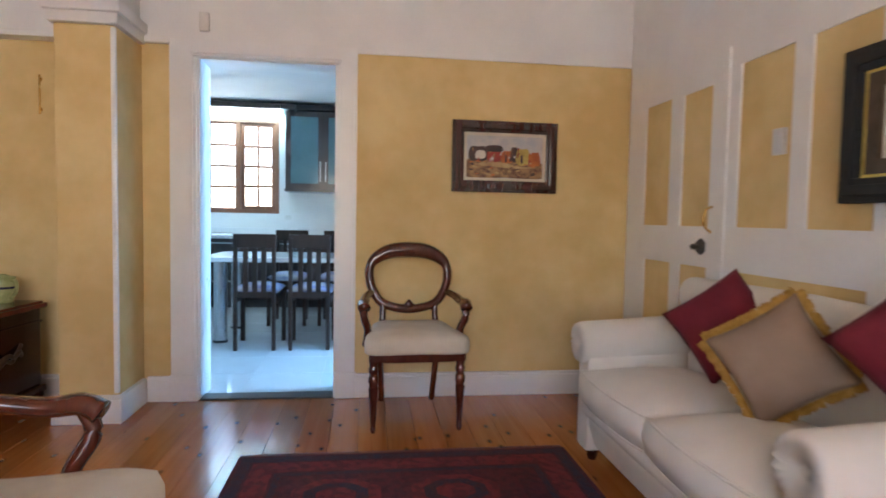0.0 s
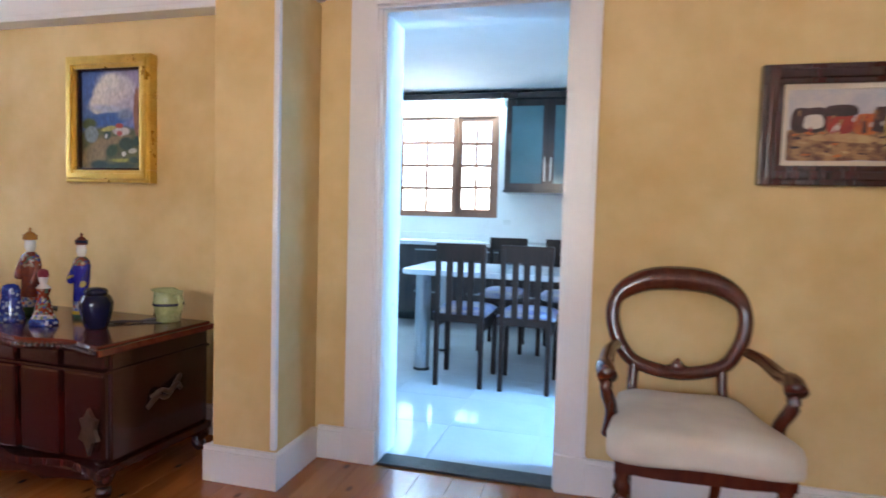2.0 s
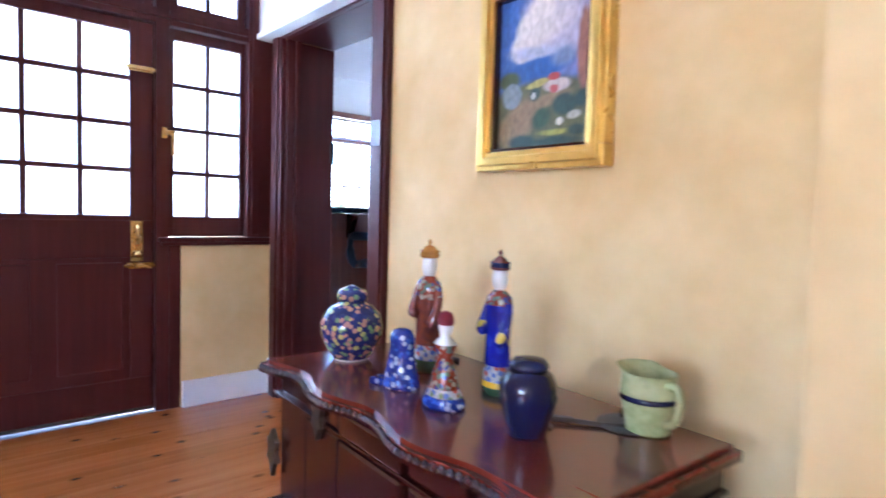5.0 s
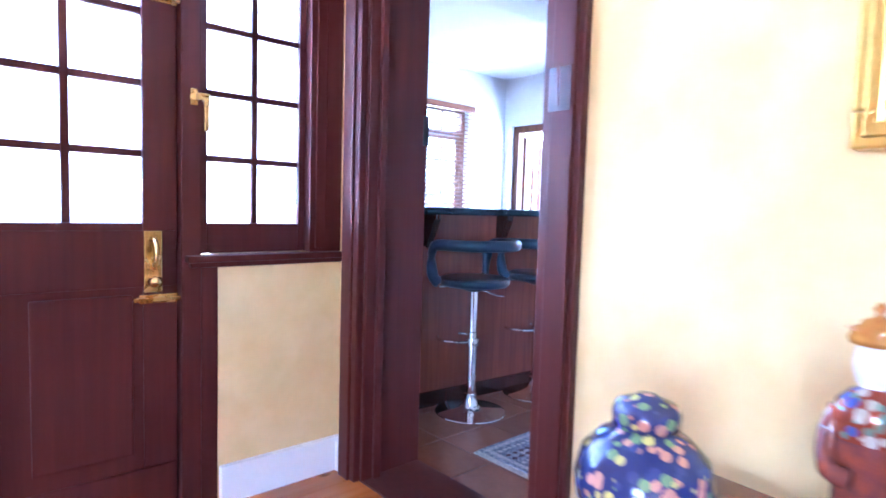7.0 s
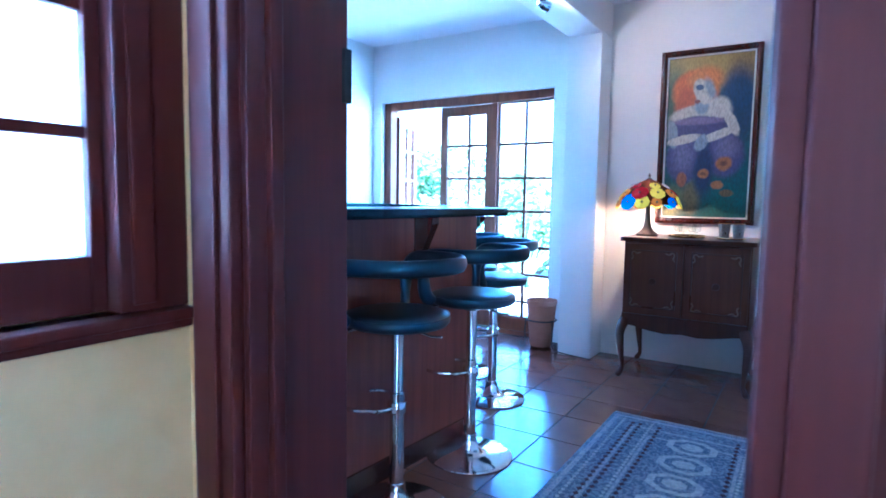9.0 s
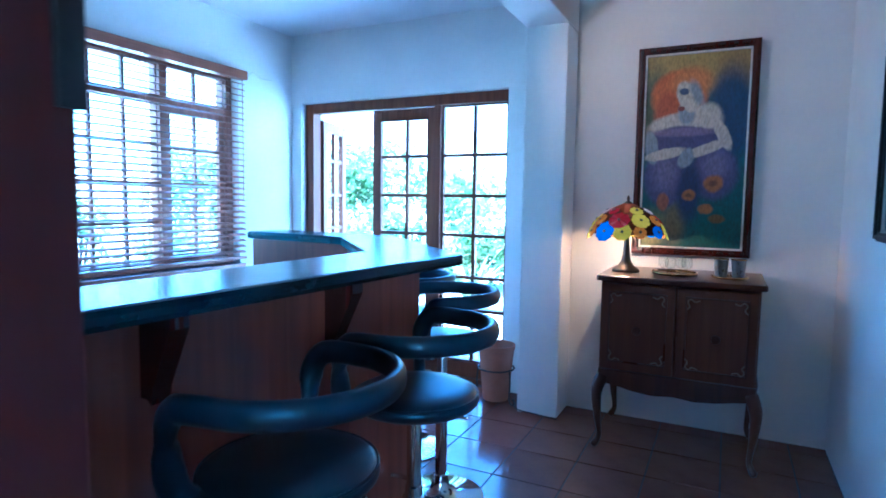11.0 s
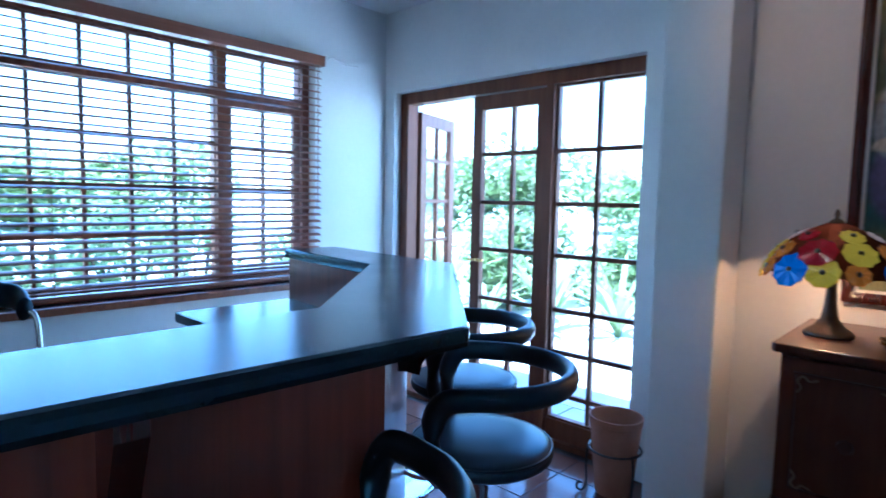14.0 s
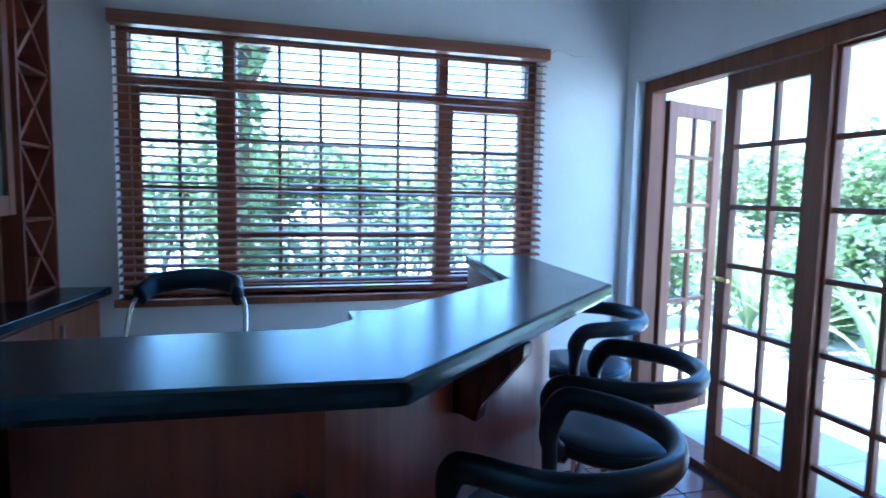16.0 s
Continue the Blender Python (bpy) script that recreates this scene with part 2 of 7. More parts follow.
M_BLUEGLASS = material("cabinet_glass", (0.10, 0.22, 0.25), (0.07, 0.17, 0.20), 0.12, scale=3, bump=0.0, rvar=0.03)
M_DKGLASS = material("dim_cabinet_glass", (0.06, 0.045, 0.035), (0.04, 0.03, 0.025), 0.12, scale=3, bump=0.0, rvar=0.03)
M_TUMBLER = clear_glass("tumbler_glass", (0.95, 0.97, 0.98))
M_DKWOOD = wood("wenge", (0.014, 0.007, 0.006), (0.026, 0.013, 0.010), 0.45, 0.0, spec=0.2)
M_KWOOD = wood("kitchen_dark_veneer", (0.020, 0.012, 0.012), (0.045, 0.026, 0.024), 0.25, 0.2)
M_KTOP = material("white_worktop", (0.78, 0.78, 0.77), (0.72, 0.72, 0.72), 0.2, bump=0.01)
M_CUSHION = material("striped_seat_cloth", (0.30, 0.34, 0.62), (0.66, 0.64, 0.66), 0.85, scale=4, stretch=(1, 9, 1), fine=200, bump=0.1, contrast=1.5)
M_TERRA = material("terracotta_pot", (0.42, 0.20, 0.12), (0.34, 0.155, 0.09), 0.85, scale=9, fine=80, bump=0.12)
M_NAVY = material("navy_glaze", (0.008, 0.010, 0.05), (0.015, 0.015, 0.035), 0.1, scale=20, bump=0.03)
M_PORC = material("white_porcelain", (0.72, 0.70, 0.66), (0.62, 0.60, 0.58), 0.15, scale=20, bump=0.02)
M_RUST = material("rust_robe_glaze", (0.22, 0.045, 0.02), (0.10, 0.03, 0.03), 0.15, scale=40, bump=0.03)
M_OCHREGL = material("amber_glaze", (0.45, 0.20, 0.03), (0.30, 0.10, 0.02), 0.15, scale=30, bump=0.03)
M_GREENGL = material("green_glaze", (0.05, 0.12, 0.05), (0.03, 0.08, 0.04), 0.15, scale=30, bump=0.03)
M_YELGL = material("yellow_glaze", (0.6, 0.42, 0.02), (0.5, 0.3, 0.02), 0.15, scale=30, bump=0.03)
M_JUG = material("celadon_jug_glaze", (0.46, 0.46, 0.22), (0.26, 0.30, 0.11), 0.18, scale=14, bump=0.05)
M_PLASTIC = material("white_plastic", (0.72, 0.71, 0.68), None, 0.4, bump=0.0)
M_BLACK = material("matt_black", (0.012, 0.012, 0.013), None, 0.6, bump=0.02)
M_BARK = material("bark", (0.12, 0.09, 0.06), (0.06, 0.045, 0.03), 0.95, scale=8, fine=40, bump=0.8, stretch=(1, 1, 0.3))
def leafy(name, c1, c2):
    """Leaf surface that also passes light from behind."""
    m = material(name, c1, c2, 0.5, scale=3, fine=20, bump=0.1)
    n, l = m.node_tree.nodes, m.node_tree.links
    tl, mx = n.new("ShaderNodeBsdfTranslucent"), n.new("ShaderNodeMixShader")
    tl.inputs["Color"].default_value = rgb(tuple(min(1.0, v * 2.4) for v in c2))
    mx.inputs[0].default_value = 0.45
    l.new(n["Principled BSDF"].outputs[0], mx.inputs[1])
    l.new(tl.outputs[0], mx.inputs[2])
    l.new(mx.outputs[0], n["Material Output"].inputs["Surface"])
    return m


M_LEAF = leafy("leaf_green", (0.11, 0.16, 0.06), (0.17, 0.21, 0.10))
M_LEAFDK = leafy("leaf_dark", (0.05, 0.08, 0.03), (0.08, 0.11, 0.04))
M_GROUND = material("garden_ground", (0.46, 0.48, 0.48), (0.36, 0.39, 0.37), 0.95, scale=0.5, fine=8, bump=0.3)
M_SLATE = material("paving_stone", (0.44, 0.44, 0.43), (0.34, 0.34, 0.34), 0.7, scale=4, fine=40, bump=0.25, piece=0.15)

# ---- building helpers ----


def link(name, bm, mat, parent=None, label="", smooth=False, bevel=0.0):
    if bevel:
        bmesh.ops.bevel(bm, geom=bm.edges[:], offset=bevel, segments=2, profile=0.6, affect="EDGES", clamp_overlap=True)
    me = bpy.data.meshes.new(name)
    bmesh.ops.recalc_face_normals(bm, faces=bm.faces[:])
    bm.to_mesh(me)
    bm.free()
    for m in mat if isinstance(mat, (list, tuple)) else (mat,):
        me.materials.append(m)
    if smooth:
        for p in me.polygons:
            p.use_smooth = True
        if smooth != "all":
            me.set_sharp_from_angle(angle=radians(38))
    ob = new(name, me)
    if parent:
        ob.parent = parent
    if label:
        tagged(ob, label)
    return ob


def part(name, bm, mat, parent, label="", smooth=False, bevel=0.0):
    return link(name, bm, mat, parent, label, smooth, bevel)


def thing(name, place, turn, label, category, group="", kind=""):
    e = new(name)
    e.empty_display_size = 0.1
    e.matrix_basis = pose(*place, 0, 0, turn)
    return tagged(e, label, category, group, kind)


def structure(name, bm, mat, label, category, bevel=0.0, smooth=False):
    return tagged(link(name, bm, mat, None, "", smooth, bevel), label, category, kind="structure")


def box(bm, x0, y0, z0, x1, y1, z1):
    vs = [bm.verts.new(p) for p in ((x0, y0, z0), (x1, y0, z0), (x1, y1, z0), (x0, y1, z0), (x0, y0, z1), (x1, y0, z1), (x1, y1, z1), (x0, y1, z1))]
    for f in ((3, 2, 1, 0), (4, 5, 6, 7), (0, 1, 5, 4), (1, 2, 6, 5), (2, 3, 7, 6), (3, 0, 4, 7)):
        bm.faces.new([vs[i] for i in f])
    return vs


def boxes(*args):
    bm = bmesh.new()
    for a in args:
        box(bm, *a)
    return bm


def prism(bm, poly, z0, z1):
    lo = [bm.verts.new((x, y, z0)) for x, y in poly]
    hi = [bm.verts.new((x, y, z1)) for x, y in poly]
    bm.faces.new(lo[::-1])
    bm.faces.new(hi)
    k = len(poly)
    for i in range(k):
        bm.faces.new((lo[i], lo[(i + 1) % k], hi[(i + 1) % k], hi[i]))
    return bm


def extrude_xz(bm, poly, y0, y1):
    """A shape drawn in x and z, given thickness along y."""
    a = [bm.verts.new((x, y0, z)) for x, z in poly]
    b = [bm.verts.new((x, y1, z)) for x, z in poly]
    bm.faces.new(a)
    bm.faces.new(b[::-1])
    k = len(poly)
    for i in range(k):
        bm.faces.new((a[i], b[i], b[(i + 1) % k], a[(i + 1) % k]))
    return bm


def lathe(bm, prof, n=24, at=(0, 0, 0), squash=1.0, caps=True):
    rings = []
    for r, z in prof:
        rings.append([bm.verts.new((at[0] + r * math.cos(2 * math.pi * i / n), at[1] + squash * r * math.sin(2 * math.pi * i / n), at[2] + z)) for i in range(n)])
    for a, b in zip(rings, rings[1:]):
        for i in range(n):
            bm.faces.new((a[i], a[(i + 1) % n], b[(i + 1) % n], b[i]))
    if caps:
        bm.faces.new(rings[0][::-1])
        bm.faces.new(rings[-1])
    return bm


def curve_points(pts, steps=8, closed=False):
    """A smooth line through pts (Catmull-Rom)."""
    p = [Vector(q) for q in pts]
    k = len(p)
    out = []
    for i in range(k if closed else k - 1):
        if closed:
            a, b, c, d = p[(i - 1) % k], p[i], p[(i + 1) % k], p[(i + 2) % k]
        else:
            a, b, c, d = p[max(i - 1, 0)], p[i], p[i + 1], p[min(i + 2, k - 1)]
        for s in range(steps):
            t = s / steps
            out.append(0.5 * ((2 * b) + (c - a) * t + (2 * a - 5 * b + 4 * c - d) * t * t + (3 * b - a - 3 * c + d) * t ** 3))
    if not closed:
        out.append(p[-1])
    return out


def tube(bm, pts, r, n=8, closed=False, up=(0, 0, 1), wide=1.0):
    """A round or oval bar along pts; r may be a list, wide stretches it across up."""
    pts = [Vector(q) for q in pts]
    k = len(pts)
    rad = r if isinstance(r, (list, tuple)) else [r] * k
    rings = []
    side = None
    for i, q in enumerate(pts):
        a, b = pts[(i - 1) % k] if closed or i else q, pts[(i + 1) % k] if closed or i < k - 1 else q
        d = (b - a).normalized()
        s = d.cross(Vector(up))
        if s.length < 0.05:
            s = side if side is not None else d.cross(Vector((1, 0, 0)))
        s.normalize()
        if side is not None and s.dot(side) < 0:
            s = -s
        side = s
        u = s.cross(d).normalized()
        rings.append([bm.verts.new(q + rad[i] * (math.cos(2 * math.pi * j / n) * s * wide + math.sin(2 * math.pi * j / n) * u)) for j in range(n)])
    for i in range(k if closed else k - 1):
        a, b = rings[i], rings[(i + 1) % k]
        for j in range(n):
            bm.faces.new((a[j], a[(j + 1) % n], b[(j + 1) % n], b[j]))
    if not closed:
        bm.faces.new(rings[0][::-1])
        bm.faces.new(rings[-1])
    return bm


def slab_with_holes(axis, c0, c1, u0, u1, z0, z1, holes):
    """A wall across x ('x') or y ('y') from c0 to c1 thick, running u0 to u1, with openings (u0, u1, z0, z1) right through."""
    us = sorted({u0, u1, *(h[0] for h in holes), *(h[1] for h in holes)})
    zs = sorted({z0, z1, *(h[2] for h in holes), *(h[3] for h in holes)})
    us, zs = [u for u in us if u0 <= u <= u1], [z for z in zs if z0 <= z <= z1]

    def solid(i, j):
        if not (0 <= i < len(us) - 1 and 0 <= j < len(zs) - 1):
            return False
        u, z = (us[i] + us[i + 1]) / 2, (zs[j] + zs[j + 1]) / 2
        return not any(h[0] < u < h[1] and h[2] < z < h[3] for h in holes)

    bm = bmesh.new()
    cache = {}

    def v(c, u, z):
        key = (c, u, z)
        if key not in cache:
            cache[key] = bm.verts.new((c, u, z) if axis == "x" else (u, c, z))
        return cache[key]

    for i in range(len(us) - 1):
        for j in range(len(zs) - 1):
            if not solid(i, j):
                continue
            a, b, c, d = us[i], us[i + 1], zs[j], zs[j + 1]
            for w in (c0, c1):
                bm.faces.new((v(w, a, c), v(w, b, c), v(w, b, d), v(w, a, d)))
            for ok, (p, q) in ((solid(i - 1, j), ((a, c), (a, d))), (solid(i + 1, j), ((b, c), (b, d))), (solid(i, j - 1), ((a, c), (b, c))), (solid(i, j + 1), ((a, d), (b, d)))):
                if not ok:
                    bm.faces.new((v(c0, *p), v(c0, *q), v(c1, *q), v(c1, *p)))
    return bm


def pbox(bm, axis, c0, c1, u0, u1, z0, z1):
    """A box in a plane across x or y: c is the depth, u runs along it."""
    if axis == "x":
        return box(bm, min(c0, c1), u0, z0, max(c0, c1), u1, z1)
    return box(bm, u0, min(c0, c1), z0, u1, max(c0, c1), z1)


def pboxes(axis, *args):
    bm = bmesh.new()
    for a in args:
        pbox(bm, axis, *a)
    return bm


def sash(parent, axis, c, u0, u1, z0, z1, cols, rows, frame_w, bar_w, depth, mat, glass, bottom=None, top=None, name="sash"):
    """A glazed leaf: frame, bars and panes. cols, rows: how many panes, or where the bars stand."""
    bottom, top = bottom or frame_w, top or frame_w
    f = part(name, pboxes(axis, (c - depth / 2, c + depth / 2, u0, u0 + frame_w, z0, z1), (c - depth / 2, c + depth / 2, u1 - frame_w, u1, z0, z1),
                          (c - depth / 2 + 0.001, c + depth / 2 - 0.001, u0 + frame_w, u1 - frame_w, z0, z0 + bottom), (c - depth / 2 + 0.001, c + depth / 2 - 0.001, u0 + frame_w, u1 - frame_w, z1 - top, z1)), mat, parent, bevel=0.004)
    iu0, iu1, iz0, iz1 = u0 + frame_w, u1 - frame_w, z0 + bottom, z1 - top
    us = [iu0 + (iu1 - iu0) * k / cols for k in range(cols + 1)] if isinstance(cols, int) else [iu0, *cols, iu1]
    zs = [iz0 + (iz1 - iz0) * k / rows for k in range(rows + 1)] if isinstance(rows, int) else [iz0, *rows, iz1]
    for u in us[1:-1]:
        part("glazing_bar", pboxes(axis, (c - depth * 0.36, c + depth * 0.36, u - bar_w / 2, u + bar_w / 2, iz0, iz1)), mat, f, bevel=0.003)
    for z in zs[1:-1]:
        part("glazing_bar", pboxes(axis, (c - depth * 0.33, c + depth * 0.33, iu0, iu1, z - bar_w / 2, z + bar_w / 2)), mat, f, bevel=0.003)
    for a, b in zip(us, us[1:]):
        for d, e in zip(zs, zs[1:]):
            p = part("pane", pboxes(axis, (c - 0.002, c + 0.002, a, b, d, e)), glass, f)
            p.visible_shadow = False
    return f


# ---- the large structure ----
YN, YB, YH = 3.75, 4.14, 3.83          # living side and far side of the dividing wall
XW, XE = -4.33, 2.18         # hall front wall, living end wall
ZP = 2.17                    # top of the ochre wash
ZC = 2.95                    # living ceiling
KD = (-0.622, 0.232, 0.0, 2.11)    # kitchen doorway
HD = (-4.18, -3.175, 0.0, 2.165)   # hall to bar doorway

structure("wall_north", slab_with_holes("y", YN, 3.92, -1.23, XE, 0, ZP, [KD]), M_YELLOW, "ochre sponge-washed plaster wall with the kitchen doorway", "wall")
structure("wall_north_hall", slab_with_holes("y", YH, YB - 0.06, XW, -1.23, 0, ZP, [HD]), M_YELLOW, "ochre sponge-washed plaster wall with the bar doorway", "wall")
structure("wall_north_frieze", slab_with_holes("y", YN - 0.012, 3.919, XW, XE, ZP, ZC, []), M_WHITE, "white painted wall band above the ochre wash", "wall")
structure("wall_north_back", slab_with_holes("y", YB - 0.06, YB, -7.3, -1.23, 0, ZC, [HD]), M_PLASTER, "pale plaster on the bar side of the dividing wall", "wall")
structure("wall_north_kitchen", slab_with_holes("y", 3.92, 3.98, -1.23, 2.8, 0, ZC, [KD]), M_WHITE, "white plaster on the kitchen side of the dividing wall", "wall")
# pilaster
structure("pilaster", boxes((-1.235, 3.38, 0, -0.93, YH, ZP - 0.02)), M_YELLOW, "ochre plastered pier beside the kitchen doorway", "pier", bevel=0.012)
structure("trim_pier_corner", boxes((-0.952, 3.376, 0.16, -0.926, 3.402, ZP - 0.03)), M_TRIM, "pale worn corner strip of the pier", "trim", bevel=0.008)
structure("pilaster_top", boxes((-1.235, 3.38, ZP + 0.10, -0.93, YN - 0.013, ZC)), M_WHITE, "white painted upper part of the pier", "pier", bevel=0.008)
structure("trim_pier_cap", boxes((-1.26, 3.355, ZP - 0.02, -0.905, YN - 0.013, ZP + 0.04), (-1.275, 3.34, ZP + 0.04, -0.89, YN - 0.014, ZP + 0.10)), M_TRIM, "white moulded cap of the pier", "trim", bevel=0.008)
structure("trim_picture_rail", boxes((XW, YN - 0.030, ZP - 0.006, -1.24, YH, ZP + 0.028), (-0.925, YN - 0.030, ZP - 0.006, -0.765, YN, ZP + 0.028)), M_TRIM, "thin white picture rail", "trim", bevel=0.006)

# end and back walls of the living room
structure("wall_east", slab_with_holes("x", XE, XE + 0.2, -2.5, YN, 0, ZC, []), M_WHITE, "white painted end wall", "wall")
# the opening is made up, unseen, to hold the living room lamp
structure("wall_south", slab_with_holes("y", -2.7, -2.5, XW, XE + 0.2, 0, ZC, [(-1.1, 0.9, 0.95, 2.25)]), M_YELLOW, "ochre plaster wall with an added opening for the fill lamp", "wall")
FD = (2.03, 3.75, 0.0, 2.62)
structure("wall_west", slab_with_holes("x", XW - 0.22, XW, -2.7, YH, 0, ZC, [(2.04, 3.295, 0.0, 2.62), (3.29, 3.75, 0.975, 2.62)]), M_YELLOW, "ochre plaster front wall of the hall", "wall")
structure("ceiling_living", boxes((XW - 0.22, -2.7, ZC, XE + 0.2, YB, ZC + 0.1)), M_CEIL, "white living room ceiling", "ceiling")


def baseboard(runs, name="baseboard"):
    bm = bmesh.new()
    for x0, y0, x1, y1 in runs:
        box(bm, x0, y0, 0, x1, y1, 0.135)
        t = 0.006
        box(bm, x0 + (0 if abs(x1 - x0) > 0.1 else t), y0 + (t if abs(y1 - y0) < 0.1 else 0), 0.135, x1 - (0 if abs(x1 - x0) > 0.1 else t), y1, 0.155)
    return structure(name, bm, M_TRIM, "tall white painted skirting board", "baseboard", bevel=0.004)


baseboard([(0.345, YN - 0.03, XE, YN), (-0.905, YN - 0.03, -0.77, YN), (-3.065, YH - 0.03, -1.26, YH), (XW + 0.03, YH - 0.03, -4.28, YH)])
baseboard([(-1.262, 3.35, -0.903, 3.38)])
structure("baseboard_pier", boxes((-0.93, 3.38, 0, -0.903, YN - 0.03, 0.15), (-1.262, 3.38, 0, -1.235, YH - 0.03, 0.15)), M_TRIM, "white skirting round the pier", "baseboard", bevel=0.004)
structure("baseboard_west", boxes((XW, 3.30, 0, XW + 0.03, YH, 0.15), (XW, -2.5, 0, XW + 0.03, 1.9, 0.15)), M_TRIM, "white skirting along the front wall", "baseboard", bevel=0.004)

# kitchen doorway lining and casing
kd = thing("door_1", (0, YN, 0), 0, "white painted open doorway into the kitchen", "doorway", kind="structure")
for x0, x1, s in ((-0.768, -0.615, 1), (0.225, 0.345, -1)):
    part("casing", boxes((x0, -0.024, 0.165, x1, 0.0, ZP - 0.03), (x0 + 0.018, -0.033, 0.165, x1 - 0.018, -0.022, ZP - 0.05)), M_TRIM, kd, bevel=0.004)
    part("plinth_block", boxes((x0 - 0.006, -0.036, 0, x1 + 0.006, 0.0, 0.165)), M_TRIM, kd, bevel=0.005)
part("head_casing", boxes((-0.768, -0.0235, 2.105, 0.345, -0.0005, ZP + 0.03)), M_TRIM, kd, bevel=0.004)
part("head_moulding", boxes((-0.64, -0.05, 2.112, 0.25, -0.0245, 2.128), (-0.63, -0.042, 2.098, 0.24, -0.0245, 2.112)), M_TRIM, kd, bevel=0.004)
part("lining", boxes((-0.62, -0.003, 0, -0.60, 0.235, 2.09), (0.21, -0.003, 0, 0.23, 0.235, 2.09), (-0.62, -0.003, 2.09, 0.23, 0.235, 2.108)), M_TRIM, kd, bevel=0.002)
part("threshold", boxes((-0.60, -0.02, 0.0, 0.21, 0.10, 0.012)), M_IRON, kd, "dark metal threshold strip", bevel=0.003)

# hall to bar doorway
hd = thing("door_2", (0, YH, 0), 0, "dark stained timber doorway from hall to bar", "doorway", kind="structure")
for x0, x1, s1, s2 in ((-4.275, -4.145, 0.02, 0.035), (-3.205, -3.07, 0.035, 0.02)):
    part("casing", boxes((x0, -0.03, 0, x1, 0.0, 2.31), (x0 + s1, -0.042, 0, x1 - s2, -0.028, 2.275)), M_DOORWOOD, hd, bevel=0.006)
part("head_casing", boxes((-4.145, -0.03, 2.15, -3.205, 0.0, 2.31), (-4.275, -0.041, 2.275, -3.07, -0.0305, 2.31), (-4.15, -0.04, 2.175, -3.20, -0.0305, 2.24)), M_DOORWOOD, hd, bevel=0.005)
part("jamb", boxes((-4.18, 0.001, 0, -4.145, 0.32, 2.15)), M_DOORWOOD, hd, bevel=0.003)
part("jamb", boxes((-3.20, 0.001, 0, -3.175, 0.32, 2.15)), M_DOORWOOD, hd, bevel=0.003)
part("head_lining", boxes((-4.145, 0.001, 2.15, -3.175, 0.32, 2.165)), M_DOORWOOD, hd, bevel=0.003)
part("door_stop", boxes((-4.145, 0.0, 0, -4.125, 0.05, 2.15), (-4.145, 0.05, 0, -4.11, 0.085, 2.15)), M_DOORWOOD, hd, bevel=0.005)
part("door_stop", boxes((-3.214, 0.05, 0, -3.2005, 0.085, 2.15)), M_DOORWOOD, hd, bevel=0.005)
part("strike_plate", boxes((-4.146, 0.30, 1.45, -4.135, 0.325, 1.58)), M_BLACK, hd, "black iron keep", bevel=0.002)
part("hinge_plate", boxes((-3.175, -0.0435, 1.45, -3.10, -0.0415, 1.57)), M_MAHOGDK, hd, "dark patch plate", bevel=0.0008)
part("sill_board", boxes((-4.145, 0.0, 0.0, -3.2005, 0.32, 0.008)), M_DOORWOOD, hd, bevel=0.002)

# hall front door assembly
fd = thing("door_3", (XW, -0.04, 0), 0, "stained timber front door assembly with textured glass panes, shut", "door", kind="structure")
C = -0.06
part("post", pboxes("x", (-0.12, 0.0, 3.205, 3.275, 0, 2.62), (-0.12, 0.004, 3.275, 3.335, 0, 0.93)), M_DOORWOOD, fd, bevel=0.005)
part("post", pboxes("x", (-0.12, 0.005, 3.715, 3.866, 0.975, 2.62), (-0.10, 0.012, 3.74, 3.79, 0.99, 2.62)), M_DOORWOOD, fd, bevel=0.005)
part("post", pboxes("x", (-0.12, 0.0, 2.08, 2.18, 0, 2.62)), M_DOORWOOD, fd, bevel=0.005)
part("transom", pboxes("x", (-0.12, 0.006, 2.18, 3.205, 2.135, 2.215), (-0.12, 0.006, 3.275, 3.715, 2.135, 2.215), (-0.005, 0.02, 2.18, 3.71, 2.165, 2.185)), M_DOORWOOD, fd, bevel=0.005)
part("head", pboxes("x", (-0.12, 0.0, 2.18, 3.205, 2.55, 2.62), (-0.12, 0.0, 3.275, 3.715, 2.55, 2.62)), M_DOORWOOD, fd, bevel=0.005)
part("window_sill", pboxes("x", (-0.05, 0.045, 3.215, 3.864, 0.95, 0.975), (-0.05, 0.03, 3.23, 3.86, 0.93, 0.95)), M_DOORWOOD, fd, bevel=0.006)
leaf = sash(fd, "x", C, 2.185, 3.20, 0.01, 2.13, [2.618, 2.857], 4, 0.115, 0.026, 0.05, M_DOORWOOD, M_FROST, bottom=1.082, top=0.06, name="door_leaf")
for a, b in ((2.34, 2.64), (2.75, 3.05)):
    part("raised_panel", pboxes("x", (C + 0.02, C + 0.034, a, b, 0.26, 0.84)), M_DOORWOOD, leaf, bevel=0.012)
part("lock_rail", pboxes("x", (C + 0.02, C + 0.031, 2.19, 3.195, 0.865, 1.065)), M_DOORWOOD, leaf, bevel=0.004)
part("weather_board", pboxes("x", (C + 0.02, C + 0.03, 2.19, 3.195, 0.03, 0.2)), M_DOORWOOD, leaf, bevel=0.004)
part("door_plate", pboxes("x", (C + 0.031, C + 0.038, 3.085, 3.145, 0.845, 1.065)), M_BRASS, leaf, "brass door plate", bevel=0.003)
part("door_pull", tube(bmesh.new(), curve_points([(C + 0.036, 3.115, 1.04), (C + 0.075, 3.115, 1.02), (C + 0.08, 3.115, 0.96), (C + 0.036, 3.115, 0.93)], 6), 0.009), M_BRASS, leaf, smooth="all")
